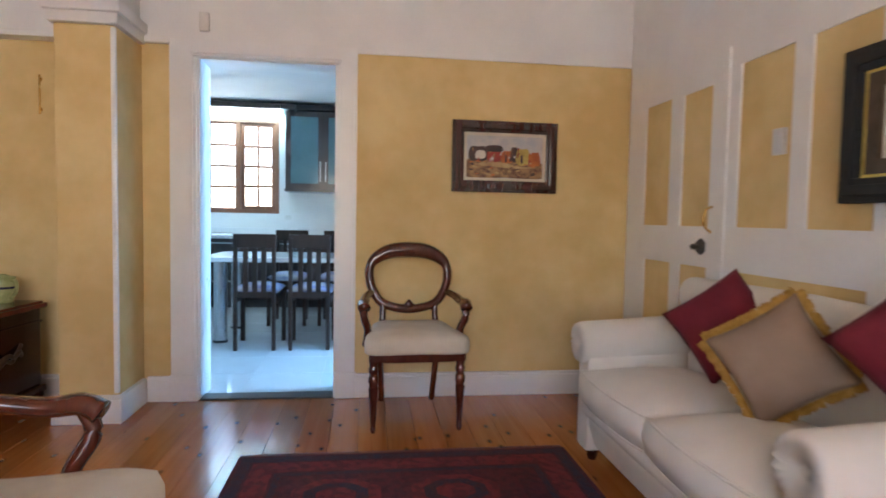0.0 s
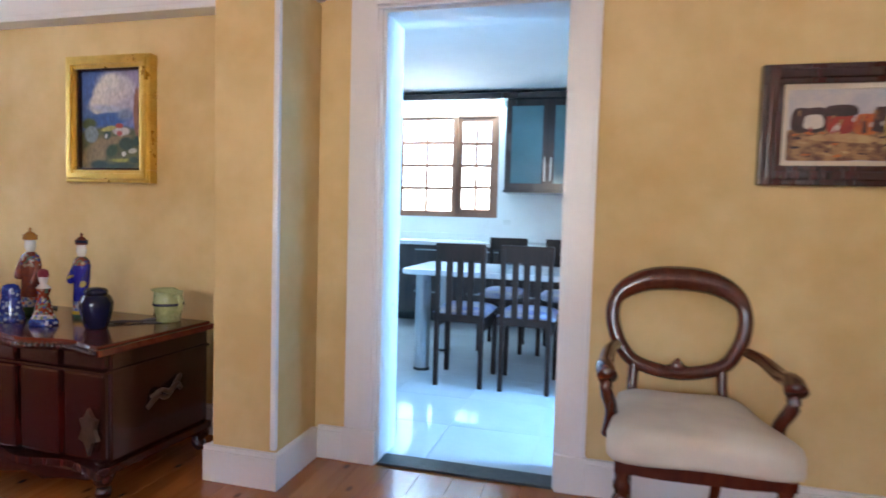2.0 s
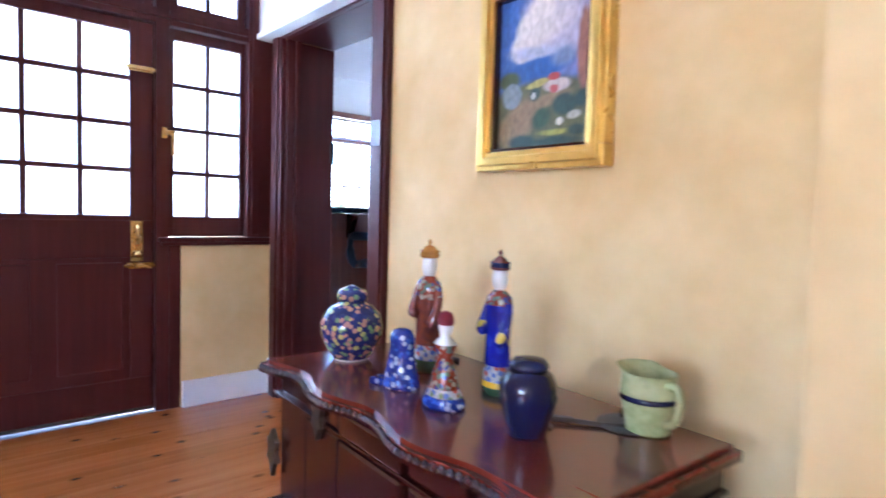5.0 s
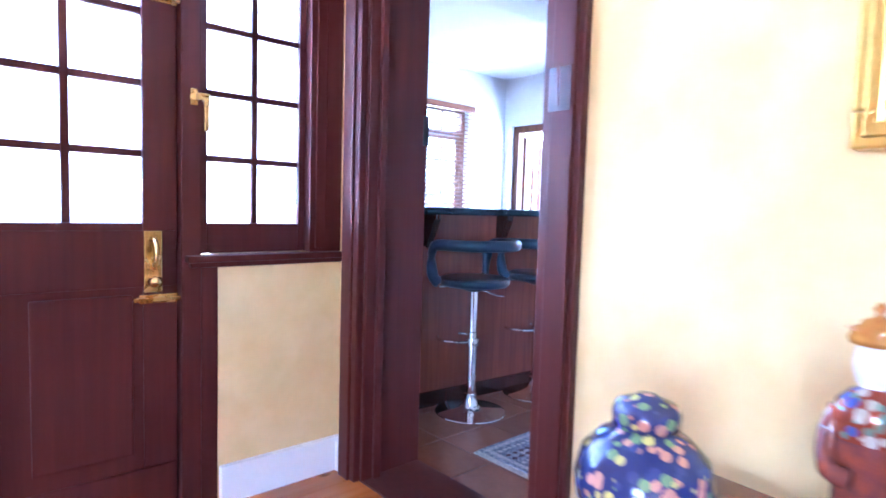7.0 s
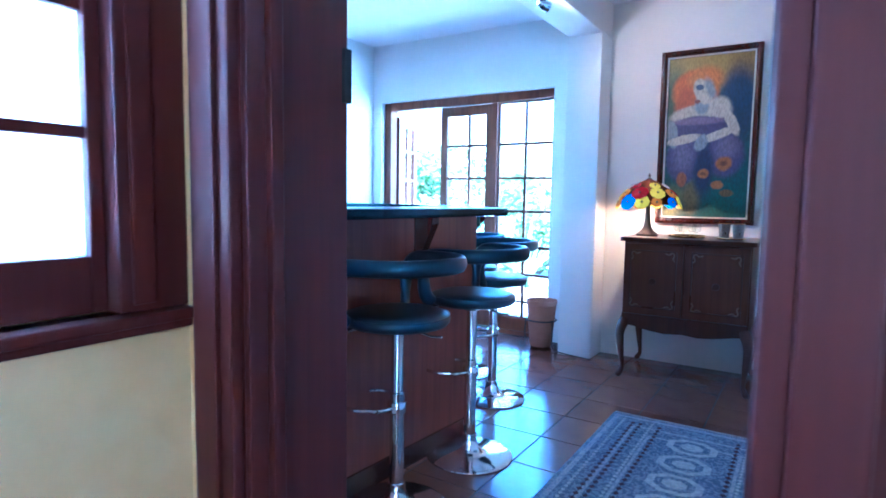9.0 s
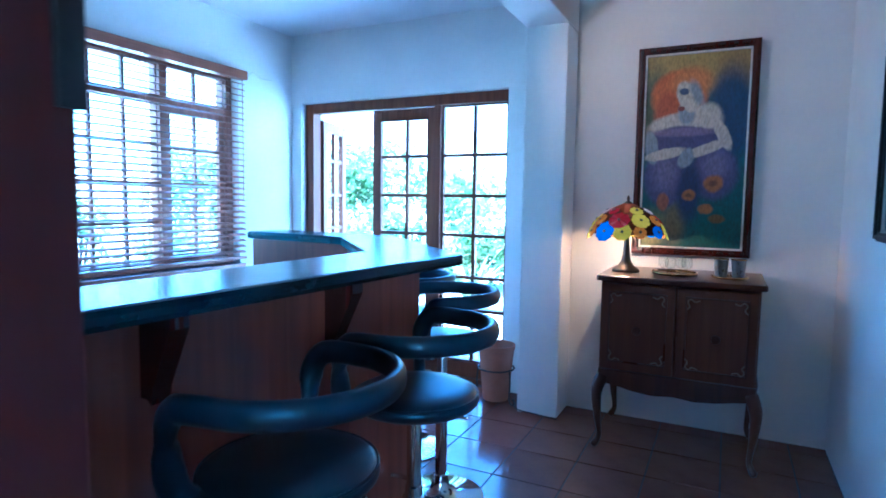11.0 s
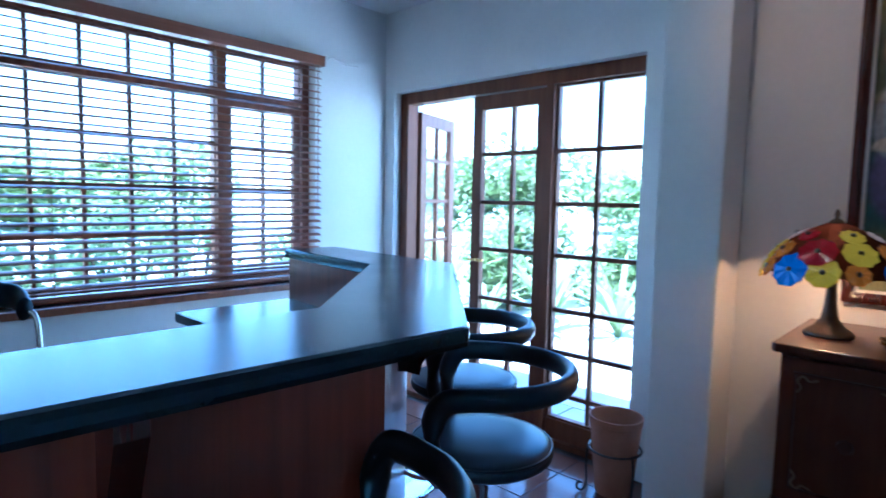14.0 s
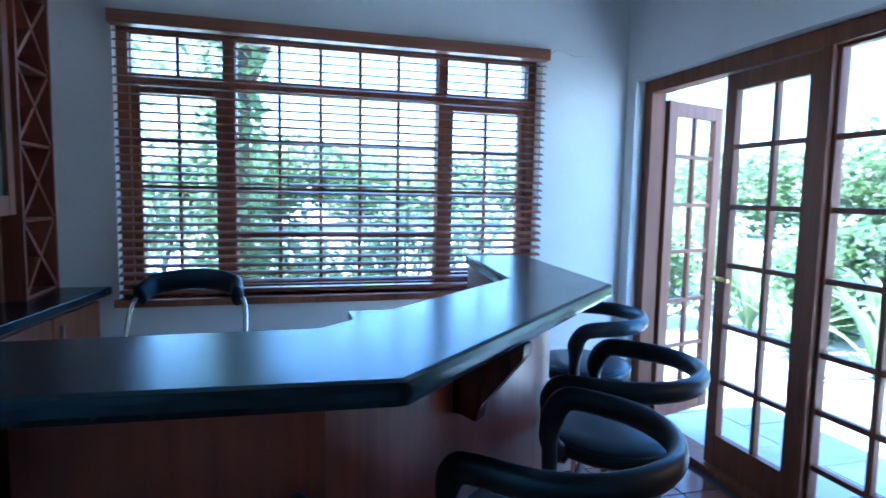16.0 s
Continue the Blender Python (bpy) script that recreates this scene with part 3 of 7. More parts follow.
part("door_knob", lathe(bmesh.new(), [(0.004, -0.02), (0.02, -0.016), (0.026, 0), (0.02, 0.016), (0.004, 0.02)], 12, (C + 0.065, 3.115, 0.885)), M_BRASS, leaf, smooth="all")
for z in (0.82, 1.88):
    part("sliding_bolt", pboxes("x", (C + 0.03, C + 0.034, 3.07, 3.2, z - 0.016, z + 0.016), (C + 0.034, C + 0.05, 3.05, 3.23, z - 0.007, z + 0.007)), M_BRASS, leaf, "brass sliding bolt", bevel=0.002)
sidelight = sash(fd, "x", -0.06, 3.278, 3.712, 0.978, 2.132, 2, 4, 0.03, 0.024, 0.05, M_DOORWOOD, M_FROST, bottom=0.115, top=0.06, name="side_light")
part("casement_fastener", pboxes("x", (-0.035, 0.004, 3.235, 3.262, 1.52, 1.58), (-0.02, 0.02, 3.255, 3.30, 1.54, 1.565), (0.006, 0.02, 3.28, 3.298, 1.43, 1.56)), M_BRASS, sidelight, "brass casement fastener", bevel=0.003)
sash(fd, "x", -0.06, 3.278, 3.712, 2.22, 2.545, 2, 1, 0.05, 0.024, 0.05, M_DOORWOOD, M_FROST, name="fan_light")
sash(fd, "x", -0.06, 2.185, 3.20, 2.22, 2.545, 3, 1, 0.05, 0.024, 0.05, M_DOORWOOD, M_FROST, name="fan_light")
# stop added behind the leaf, unseen, to block light through the door gap
part("door_stop", pboxes("x", (-0.118, C - 0.027, 3.165, 3.2045, 0.0, 2.13), (-0.118, C - 0.027, 2.181, 2.215, 0.0, 2.13), (-0.118, C - 0.027, 2.215, 3.165, 2.105, 2.134), (-0.118, C - 0.027, 2.215, 3.165, 0.0, 0.035)), M_DOORWOOD, fd, bevel=0.002)
part("draught_strip", pboxes("x", (C + 0.026, C + 0.036, 2.19, 3.195, 0.012, 0.03)), M_IRON, fd, "metal draught strip", bevel=0.002)
structure("alarm_sensor", boxes((XW + 0.022, 3.775, 2.205, XW + 0.05, 3.82, 2.275)), M_PLASTIC, "small white alarm sensor in the hall corner", "sensor", bevel=0.004)
structure("door_chime_box", boxes((-0.592, YN - 0.045, 2.245, -0.535, YN - 0.012, 2.355)), M_PLASTIC, "small white wall box above the kitchen doorway", "wall box", bevel=0.005)

# end wall panelling of the living room: white frame with ochre panels
pn = thing("panelled_screen", (XE, 0, 0), 0, "white folding screen wall with ochre inset panels and a door", "panelling", kind="structure")
PAN = [(3.20, 3.50, 1.14, 1.865), (2.80, 3.07, 1.14, 1.855), (2.24, 2.58, 1.14, 1.90), (1.83, 2.14, 1.14, 1.90), (3.16, 3.47, 0.30, 0.93), (2.80, 3.06, 0.30, 0.93), (1.84, 2.58, 0.30, 0.93), (1.2, 1.72, 1.14, 1.90), (1.2, 1.72, 0.30, 0.93)]
part("screen_frame", slab_with_holes("x", -0.045, -0.02, -2.4, YN - 0.02, 0.0, ZC - 0.02, PAN), M_TRIM, pn)
for a, b, c, d in PAN:
    part("panel", pboxes("x", (-0.035, -0.021, a, b, c, d)), M_YELLOW, pn, "ochre washed panel")
part("door_joint", pboxes("x", (-0.058, -0.0455, 2.655, 2.675, 0, 2.0)), M_TRIM, pn, bevel=0.003)
part("pull_handle", tube(bmesh.new(), curve_points([(-0.045, 2.765, 1.24), (-0.08, 2.765, 1.22), (-0.085, 2.768, 1.15), (-0.045, 2.77, 1.11)], 6), 0.007), M_BRASS, pn, "brass pull handle", smooth="all")
part("escutcheon", lathe(bmesh.new(), [(0.045, 0), (0.04, 0.012), (0.012, 0.02), (0.016, 0.05), (0.006, 0.06)], 6), M_IRON, pn, "dark iron escutcheon").matrix_basis = pose(-0.045, 2.85, 1.035, 0, -90, 0)
part("light_switch", pboxes("x", (-0.058, -0.0355, 2.27, 2.335, 1.45, 1.56)), M_PLASTIC, pn, "white light switch", bevel=0.004)

# kitchen shell
KZ = 2.62
structure("wall_kitchen_north", slab_with_holes("y", 8.18, 8.4, -2.9, 2.6, 0, KZ + 0.2, [(-2.45, -0.80, 1.18, 2.45)]), M_WHITE, "white kitchen wall with a window", "wall")
# side opening added out of view for the kitchen fill lamp
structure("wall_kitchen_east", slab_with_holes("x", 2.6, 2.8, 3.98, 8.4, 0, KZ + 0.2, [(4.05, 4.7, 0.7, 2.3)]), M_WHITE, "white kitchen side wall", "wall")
# stops short at its near end so the added lamp reaches the kitchen
structure("wall_kitchen_partition", boxes((0.315, 5.05, 0.0, 0.40, 8.18, KZ + 0.02)), M_WHITE, "white partition wall beside the kitchen table", "wall")
structure("wall_kitchen_west", slab_with_holes("x", -2.97, -2.9, YB, 8.4, 0, KZ + 0.2, []), M_WHITE, "white kitchen side wall", "wall")
structure("ceiling_kitchen", boxes((-2.97, 3.98, KZ, 2.8, 8.4, KZ + 0.1)), M_CEIL, "white kitchen ceiling", "ceiling")
kw = thing("window_1", (0, 8.22, 0), 0, "timber kitchen window with small panes", "window", kind="structure")
part("window_frame", pboxes("y", (-0.04, 0.06, -2.45, -2.39, 1.18, 2.45), (-0.04, 0.06, -0.86, -0.80, 1.18, 2.45), (-0.039, 0.06, -2.39, -0.86, 1.18, 1.23), (-0.039, 0.06, -2.39, -0.86, 2.40, 2.45), (-0.038, 0.06, -1.37, -1.31, 1.23, 2.40)), M_WINDOWWOOD, kw, bevel=0.004)
sash(kw, "y", 0.02, -1.31, -0.86, 1.23, 2.40, 2, 4, 0.05, 0.036, 0.04, M_WINDOWWOOD, M_CLEAR)
sash(kw, "y", 0.02, -2.39, -1.37, 1.23, 2.40, 3, 4, 0.02, 0.036, 0.04, M_WINDOWWOOD, M_CLEAR)

# bar room shell
BX0, BX1, BZ = -6.98, -3.05, 2.74
WN = (4.77, 7.11, 0.88, 2.31)
FR = (-6.88, -5.03, 0.0, 2.18)
structure("wall_bar_west", slab_with_holes("x", BX0 - 0.24, BX0, YB, 8.0, 0, BZ + 0.2, [WN]), M_PLASTER, "grey-white plaster wall with a wide window", "wall")
structure("wall_bar_garden", slab_with_holes("y", 7.71, 8.0, BX0, -4.80, 0, BZ + 0.2, [FR]), M_PLASTER, "grey-white plaster wall with french doors", "wall")
structure("wall_bar_picture", slab_with_holes("y", 7.63, 8.0, -4.80, BX1 + 0.08, 0, BZ + 0.2, []), M_PLASTER, "grey-white plaster wall behind the sideboard", "wall")
structure("wall_bar_east", slab_with_holes("x", BX1, BX1 + 0.08, YB, 7.63, 0, BZ + 0.2, []), M_PLASTER, "grey-white plaster side wall", "wall")
structure("ceiling_bar", boxes((BX0 - 0.24, YB, BZ, BX1 + 0.08, 8.0, BZ + 0.1)), M_CEIL, "white bar room ceiling", "ceiling")
structure("pier_bar", boxes((-4.80, 7.365, 0, -4.53, 7.63, 2.47)), M_PLASTER, "grey-white plaster pier beside the french doors", "pier", bevel=0.012)
structure("beam_bar", boxes((-4.80, YB, 2.47, -4.53, 7.63, BZ)), M_PLASTER, "plastered beam across the bar room", "beam", bevel=0.012)
pin = thing("spotlight", (-4.62, 6.45, 2.47), 0, "small lit chrome spotlight under the beam", "spotlight")
part("base", lathe(bmesh.new(), [(0.035, -0.012), (0.04, -0.002)], 16), M_CHROME, pin, smooth=True)
SPOT_AIM = look((0, 0, -0.05), (0.95, 1.18, -0.42))
part("head", lathe(bmesh.new(), [(0.032, -0.045), (0.035, -0.043), (0.033, 0.0), (0.016, 0.03), (0.006, 0.034)], 20, caps=False), M_CHROME, pin, smooth=True).matrix_basis = SPOT_AIM
part("lamp_face", lathe(bmesh.new(), [(0.004, -0.036), (0.031, -0.035), (0.031, -0.03)], 18), glowing("spot_lens", (1.0, 0.86, 0.68), 4.0), pin).matrix_basis = SPOT_AIM
spot_data = bpy.data.lights.new("spotlight_lamp", "SPOT")
spot_data.energy, spot_data.color, spot_data.spot_size, spot_data.spot_blend, spot_data.shadow_soft_size = 1.1, (1.0, 0.48, 0.20), radians(100), 0.9, 0.03
new("spotlight_lamp", spot_data).matrix_world = Matrix.Translation((-4.62, 6.45, 2.47)) @ SPOT_AIM @ Matrix.Translation((0, 0, -0.05))

# bar window, wide timber casement
wn = thing("window_2", (BX0 - 0.12, 0, 0), 0, "wide varnished timber window with small panes", "window", kind="structure")
part("window_frame", pboxes("x", (-0.06, 0.05, 4.77, 4.825, 0.88, 2.31), (-0.06, 0.05, 7.055, 7.11, 0.88, 2.31), (-0.059, 0.05, 4.825, 7.055, 0.88, 0.935), (-0.059, 0.05, 4.825, 7.055, 2.265, 2.31),
                           (-0.058, 0.052, 4.825, 7.055, 2.005, 2.055), (-0.058, 0.05, 5.285, 5.345, 0.935, 2.005), (-0.058, 0.05, 6.485, 6.545, 0.935, 2.005),
                           (-0.058, 0.05, 5.285, 5.345, 2.055, 2.265), (-0.058, 0.05, 6.485, 6.545, 2.055, 2.265)), M_WINDOWWOOD, wn, bevel=0.004)
for a, b, n, fw in ((4.825, 5.285, 2, 0.045), (5.345, 6.485, 5, 0.006), (6.545, 7.055, 2, 0.045)):
    sash(wn, "x", 0.0, a, b, 0.935, 2.005, n, 4, fw, 0.02, 0.04, M_WINDOWWOOD, M_CLEAR)
    sash(wn, "x", 0.0, a, b, 2.055, 2.265, n, 1, 0.008, 0.02, 0.04, M_WINDOWWOOD, M_CLEAR, name="top_light")
part("window_sill", boxes((0.02, 4.75, 0.84, 0.16, 7.13, 0.88)), M_WINDOWWOOD, wn, bevel=0.006)

bl = thing("venetian_blind", (BX0 + 0.02, 0, 0), 0, "lowered wooden venetian blind with open slats", "blind")
part("valance", boxes((-0.015, 4.765, 2.265, 0.055, 7.135, 2.33)), M_SLAT, bl, bevel=0.004)
slat_bm = bmesh.new()
vs = []
for k in range(5):
    s = -1 + 2 * k / 4
    vs.append((0.024 * s, 0.0035 * (1 - s * s)))
pr = [slat_bm.verts.new((x, 4.785, z)) for x, z in vs] + [slat_bm.verts.new((x, 4.785, z - 0.0028)) for x, z in vs[::-1]]
pe = [slat_bm.verts.new((v.co.x, 7.115, v.co.z)) for v in pr]
slat_bm.faces.new(pr)
slat_bm.faces.new(pe[::-1])
for i in range(10):
    slat_bm.faces.new((pr[i], pe[i], pe[(i + 1) % 10], pr[(i + 1) % 10]))
slat = part("slat", slat_bm, M_SLAT, bl)
slat.matrix_basis = pose(0.02, 0, 2.235, 0, 18, 0)
for k in range(1, 30):
    o = new("slat", slat.data)
    o.parent = bl
    o.matrix_basis = pose(0.02, 0, 2.235 - 0.0435 * k, 0, 18 + 1.2 * math.sin(k * 2.1), 0)
part("bottom_rail", boxes((-0.006, 4.785, 0.915, 0.046, 7.115, 0.935)), M_SLAT, bl, bevel=0.004)
for y in (4.95, 5.62, 6.28, 6.95):
    part("ladder_cord", boxes((0.0445, y, 0.93, 0.0465, y + 0.004, 2.27), (-0.0065, y, 0.93, -0.0045, y + 0.004, 2.27)), M_SLAT, bl)
part("pull_cord", tube(bmesh.new(), curve_points([(0.05, 7.13, 2.29), (0.06, 7.18, 2.33), (0.03, 7.30, 2.31), (0.02, 7.42, 2.32)], 6), 0.004, 6), M_PLASTIC, bl, "thin white cord along the wall")
part("pull_cord", tube(bmesh.new(), [(0.052, 7.08, 2.27), (0.052, 7.082, 1.8), (0.052, 7.08, 1.35)], 0.0025, 6), M_SLAT, bl)

# french doors
fr = thing("door_4", (0, 7.82, 0), 0, "varnished timber french doors, one leaf standing open to the garden", "french door", kind="structure")
part("door_frame", pboxes("y", (-0.05, 0.05, -6.88, -6.80, 0, 2.18), (-0.05, 0.05, -5.055, -5.03, 0, 2.18), (-0.0495, 0.05, -6.80, -5.055, 2.10, 2.18), (-0.052, 0.05, -5.645, -5.592, 0.0, 2.10)), M_FRENCHWOOD, fr, bevel=0.005)
part("door_sill", pboxes("y", (-0.06, 0.12, -6.80, -5.055, 0.0, 0.035)), M_FRENCHWOOD, fr, bevel=0.004)
lf = sash(fr, "y", 0.0, -6.215, -5.648, 0.04, 2.095, [-5.903], [0.50, 0.80, 1.12, 1.42, 1.725], 0.075, 0.026, 0.045, M_FRENCHWOOD, M_CLEAR, bottom=0.17, top=0.09, name="door_leaf")
sash(fr, "y", 0.0, -5.59, -5.057, 0.15, 2.10, 2, [0.30, 0.55, 0.80, 1.12, 1.42, 1.725], 0.015, 0.026, 0.045, M_FRENCHWOOD, M_CLEAR, name="side_light")
part("bottom_panel", pboxes("y", (-0.03, 0.03, -5.59, -5.057, 0.035, 0.15)), M_FRENCHWOOD, fr, bevel=0.005)
hinge = new("open_leaf")
hinge.parent = fr
hinge.matrix_basis = pose(-6.80, 0.06, 0, 0, 0, 106)
sash(hinge, "y", 0.0, 0.0, 0.55, 0.04, 2.06, 2, [0.50, 0.80, 1.12, 1.42, 1.725], 0.085, 0.026, 0.045, M_FRENCHWOOD, M_CLEAR, bottom=0.17, top=0.09, name="door_leaf")
part("lever_handle", boxes((-6.19, -0.065, 1.04, -6.16, -0.023, 1.06), (-6.19, -0.075, 1.04, -6.07, -0.06, 1.06)), M_BRASS, fr, bevel=0.003)

# ---- the bar counter ----
OUT = [(-4.575, 4.30), (-4.485, 5.77), (-5.29, 6.61), (-6.18, 6.69)]
INN = [(-6.20, 6.40), (-5.45, 6.335), (-4.83, 5.67), (-4.86, 4.30)]
bar = thing("bar_counter", (0, 0, 0), 0, "mahogany-panelled bar counter with an angled dark top", "bar counter")
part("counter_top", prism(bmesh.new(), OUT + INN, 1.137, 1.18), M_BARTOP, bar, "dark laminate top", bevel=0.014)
BO = [(-4.715, 4.32), (-4.612, 5.66), (-5.36, 6.43), (-6.15, 6.50)]
BI = [(-6.15, 6.40), (-5.42, 6.34), (-4.80, 5.66), (-4.83, 4.32)]
for i in range(3):
    a, b = Vector(BO[i]), Vector(BO[i + 1])
    c, d = Vector(BI[2 - i]), Vector(BI[3 - i])
    part("front_panel", prism(bmesh.new(), [tuple(a), tuple(b), tuple(c), tuple(d)], 0.0, 1.136), M_BARWOOD, bar)
    u = (b - a).normalized()
    nrm = Vector((u.y, -u.x))
    L = (b - a).length
    q = lambda s, o: tuple(a + u * s + nrm * o)
    part("plinth", prism(bmesh.new(), [q(0.01, 0.001), q(L - 0.01, 0.001), q(L - 0.01, 0.014), q(0.01, 0.014)], 0.0, 0.09), M_MAHOGDK, bar)
    for s in ((0.30, 0.86) if i == 0 else (0.45,)):
        bm = bmesh.new()
        t = 0.022
        d = 0.105 if i == 0 else 0.17
        pts = [(0.0, 1.136), (d, 1.136), (d, 1.11), (d * 0.4, 0.98), (d * 0.35, 0.945), (0.02, 0.955), (0.0, 0.955)]
        lo = [bm.verts.new((*(a + u * (s - t) + nrm * (0.001 + o)), z)) for o, z in pts]
        hi = [bm.verts.new((*(a + u * (s + t) + nrm * (0.001 + o)), z)) for o, z in pts]
        bm.faces.new(lo)
        bm.faces.new(hi[::-1])
        for k in range(len(pts)):
            bm.faces.new((lo[k], hi[k], hi[(k + 1) % len(pts)], lo[(k + 1) % len(pts)]))
        part("bracket", bm, M_MAHOGDK, bar, "dark timber bracket")
part("end_panel", boxes((-4.85, 4.285, 0, -4.715, 4.318, 1.136)), M_BARWOOD, bar)
wk = thing("bar_worktop", (0, 0, 0), 0, "low dark worktop behind the bar counter", "worktop")
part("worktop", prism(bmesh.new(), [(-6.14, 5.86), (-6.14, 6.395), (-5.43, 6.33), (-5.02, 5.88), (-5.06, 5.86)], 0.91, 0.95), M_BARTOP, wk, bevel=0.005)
part("cabinet_body", prism(bmesh.new(), [(-6.10, 5.92), (-6.10, 6.37), (-5.46, 6.31), (-5.12, 5.94)], 0.0, 0.909), M_BARWOOD, wk)

# ---- bar stools ----


def build_stool(place, turn, lift=0.0):
    """Gas-lift stool; its hoop back lies towards local -y, lift raises seat and hoop."""
    s = thing("bar_stool", (*place, 0), turn, "black vinyl bar stool with chrome column, by the counter", "bar stool", "bar stools at the counter")
    part("base", lathe(bmesh.new(), [(0.202, 0.0), (0.205, 0.005), (0.203, 0.009), (0.19, 0.013), (0.09, 0.022), (0.062, 0.032), (0.046, 0.05), (0.036, 0.085), (0.034, 0.11)], 40), M_CHROME, s, "round chrome base", smooth=True)
    part("column", lathe(bmesh.new(), [(0.028, 0.09), (0.028, 0.47), (0.024, 0.474), (0.024, 0.735 + lift)], 20), M_CHROME, s, smooth=True)
    part("lift_sleeve", lathe(bmesh.new(), [(0.036, 0.392), (0.037, 0.396), (0.037, 0.432), (0.035, 0.436), (0.0285, 0.438)], 20), M_CHROME, s, smooth=True)
    hoop = [(0.033, 0.0, 0.414), (0.09, 0.03, 0.414)] + [(0.125 * math.sin(a), 0.125 - 0.115 * math.cos(a), 0.414) for a in [radians(d) for d in range(50, 311, 20)]] + [(-0.09, 0.03, 0.414), (-0.033, 0.0, 0.414)]
    part("foot_rest", tube(bmesh.new(), curve_points(hoop, 3), 0.0085, 8), M_CHROME, s, "chrome footrest hoop", smooth="all")
    part("lever", tube(bmesh.new(), curve_points([(0.02, -0.02, 0.728 + lift), (0.05, -0.06, 0.715 + lift), (0.07, -0.11, 0.70 + lift), (0.085, -0.15, 0.70 + lift)], 4), 0.005, 8), M_CHROME, s, smooth="all")
    part("seat_plate", lathe(bmesh.new(), [(0.03, 0.715 + lift), (0.09, 0.735 + lift), (0.10, 0.748 + lift)], 20), M_BLACK, s, smooth=True)
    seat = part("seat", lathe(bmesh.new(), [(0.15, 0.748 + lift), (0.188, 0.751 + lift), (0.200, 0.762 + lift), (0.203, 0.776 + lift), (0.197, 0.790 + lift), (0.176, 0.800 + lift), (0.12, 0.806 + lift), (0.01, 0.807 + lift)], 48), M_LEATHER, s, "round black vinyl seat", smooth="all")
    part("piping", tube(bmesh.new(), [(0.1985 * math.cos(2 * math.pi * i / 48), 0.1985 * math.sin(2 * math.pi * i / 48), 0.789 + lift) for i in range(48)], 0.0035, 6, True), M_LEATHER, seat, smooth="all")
    rx, ry, zr = 0.234, 0.238, 0.985 + lift
    arc = [(rx * math.cos(a), -0.005 - ry * math.sin(a), zr + 0.004 * math.sin(a)) for a in [radians(d) for d in range(0, 181, 12)]]
    leg = [(0.188, 0.095, 0.765 + lift), (0.215, 0.112, 0.80 + lift), (0.226, 0.118, 0.86 + lift), (0.232, 0.114, 0.93 + lift), (0.236, 0.088, 0.972 + lift), (0.239, 0.045, zr - 0.001)]
    path = curve_points(leg + arc[1:-1] + [(-x, y, z) for x, y, z in leg[::-1]], 5)
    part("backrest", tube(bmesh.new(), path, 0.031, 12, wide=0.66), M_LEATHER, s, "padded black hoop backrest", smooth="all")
    for q in (-1, 1):
        part("seat_bracket", boxes((0.13 * q - 0.012, 0.06, 0.742 + lift, 0.13 * q + 0.012, 0.085, 0.752 + lift), (min(0.13 * q, 0.20 * q), 0.075, 0.744 + lift, max(0.13 * q, 0.20 * q), 0.105, 0.752 + lift)), M_CHROME, s)
    return s


stool = build_stool((-4.47, 4.80), 92, -0.01)
copy_thing(stool, pose(-4.468, 5.375, 0, 0, 0, 88))
low_stool = build_stool((-4.755, 6.15), 128, -0.035)
copy_thing(low_stool, pose(-5.165, 6.545, 0, 0, 0, 134))
copy_thing(low_stool, pose(-5.835, 6.815, 0, 0, 0, 172))

# ---- things: living room ----


def framed_picture(name, place, turn, w, h, fw, frame_mat, label, depth=0.045, mount=None, canvas_mat=None, inner=None):
    """A picture hung on a wall; its front looks along local -y."""
    t = thing(name, place, turn, label, "picture")
    for a, b, c, d in ((-w / 2, w / 2, h / 2 - fw, h / 2), (-w / 2, w / 2, -h / 2, -h / 2 + fw), (-w / 2, -w / 2 + fw, -h / 2 + fw, h / 2 - fw), (w / 2 - fw, w / 2, -h / 2 + fw, h / 2 - fw)):
        bm = bmesh.new()
        horizontal = b - a > d - c
        box(bm, a, -depth, c, b, 0, d)
        g = fw * 0.28
        if horizontal:
            box(bm, a + g, -depth - 0.012, c + g, b - g, -depth + 0.001, d - g)
        else:
            box(bm, a + g, -depth - 0.0118, c - fw + g, b - g, -depth + 0.001, d + fw - g)
        part("frame_side", bm, frame_mat, t, bevel=0.005)
    iw, ih = w - 2 * fw, h - 2 * fw
    if inner:
        g = 0.010
        part("slip", pboxes("y", (-depth + 0.008, -0.01, -iw / 2, iw / 2, ih / 2 - g, ih / 2), (-depth + 0.008, -0.01, -iw / 2, iw / 2, -ih / 2, -ih / 2 + g), (-depth + 0.0085, -0.01, -iw / 2, -iw / 2 + g, -ih / 2 + g, ih / 2 - g), (-depth + 0.0085, -0.01, iw / 2 - g, iw / 2, -ih / 2 + g, ih / 2 - g)), inner, t)
        iw, ih = iw - 2 * g, ih - 2 * g
    if mount:
        mat_m, mw = mount
        part("mount", slab_with_holes("y", -depth + 0.012, -0.012, -iw / 2, iw / 2, -ih / 2, ih / 2, [(-iw / 2 + mw, iw / 2 - mw, -ih / 2 + mw, ih / 2 - mw)]), mat_m, t)
        iw, ih = iw - 2 * mw, ih - 2 * mw
    part("canvas", boxes((-iw / 2, -0.022, -ih / 2, iw / 2, -0.011, ih / 2)), canvas_mat, t)
    return t, iw, ih


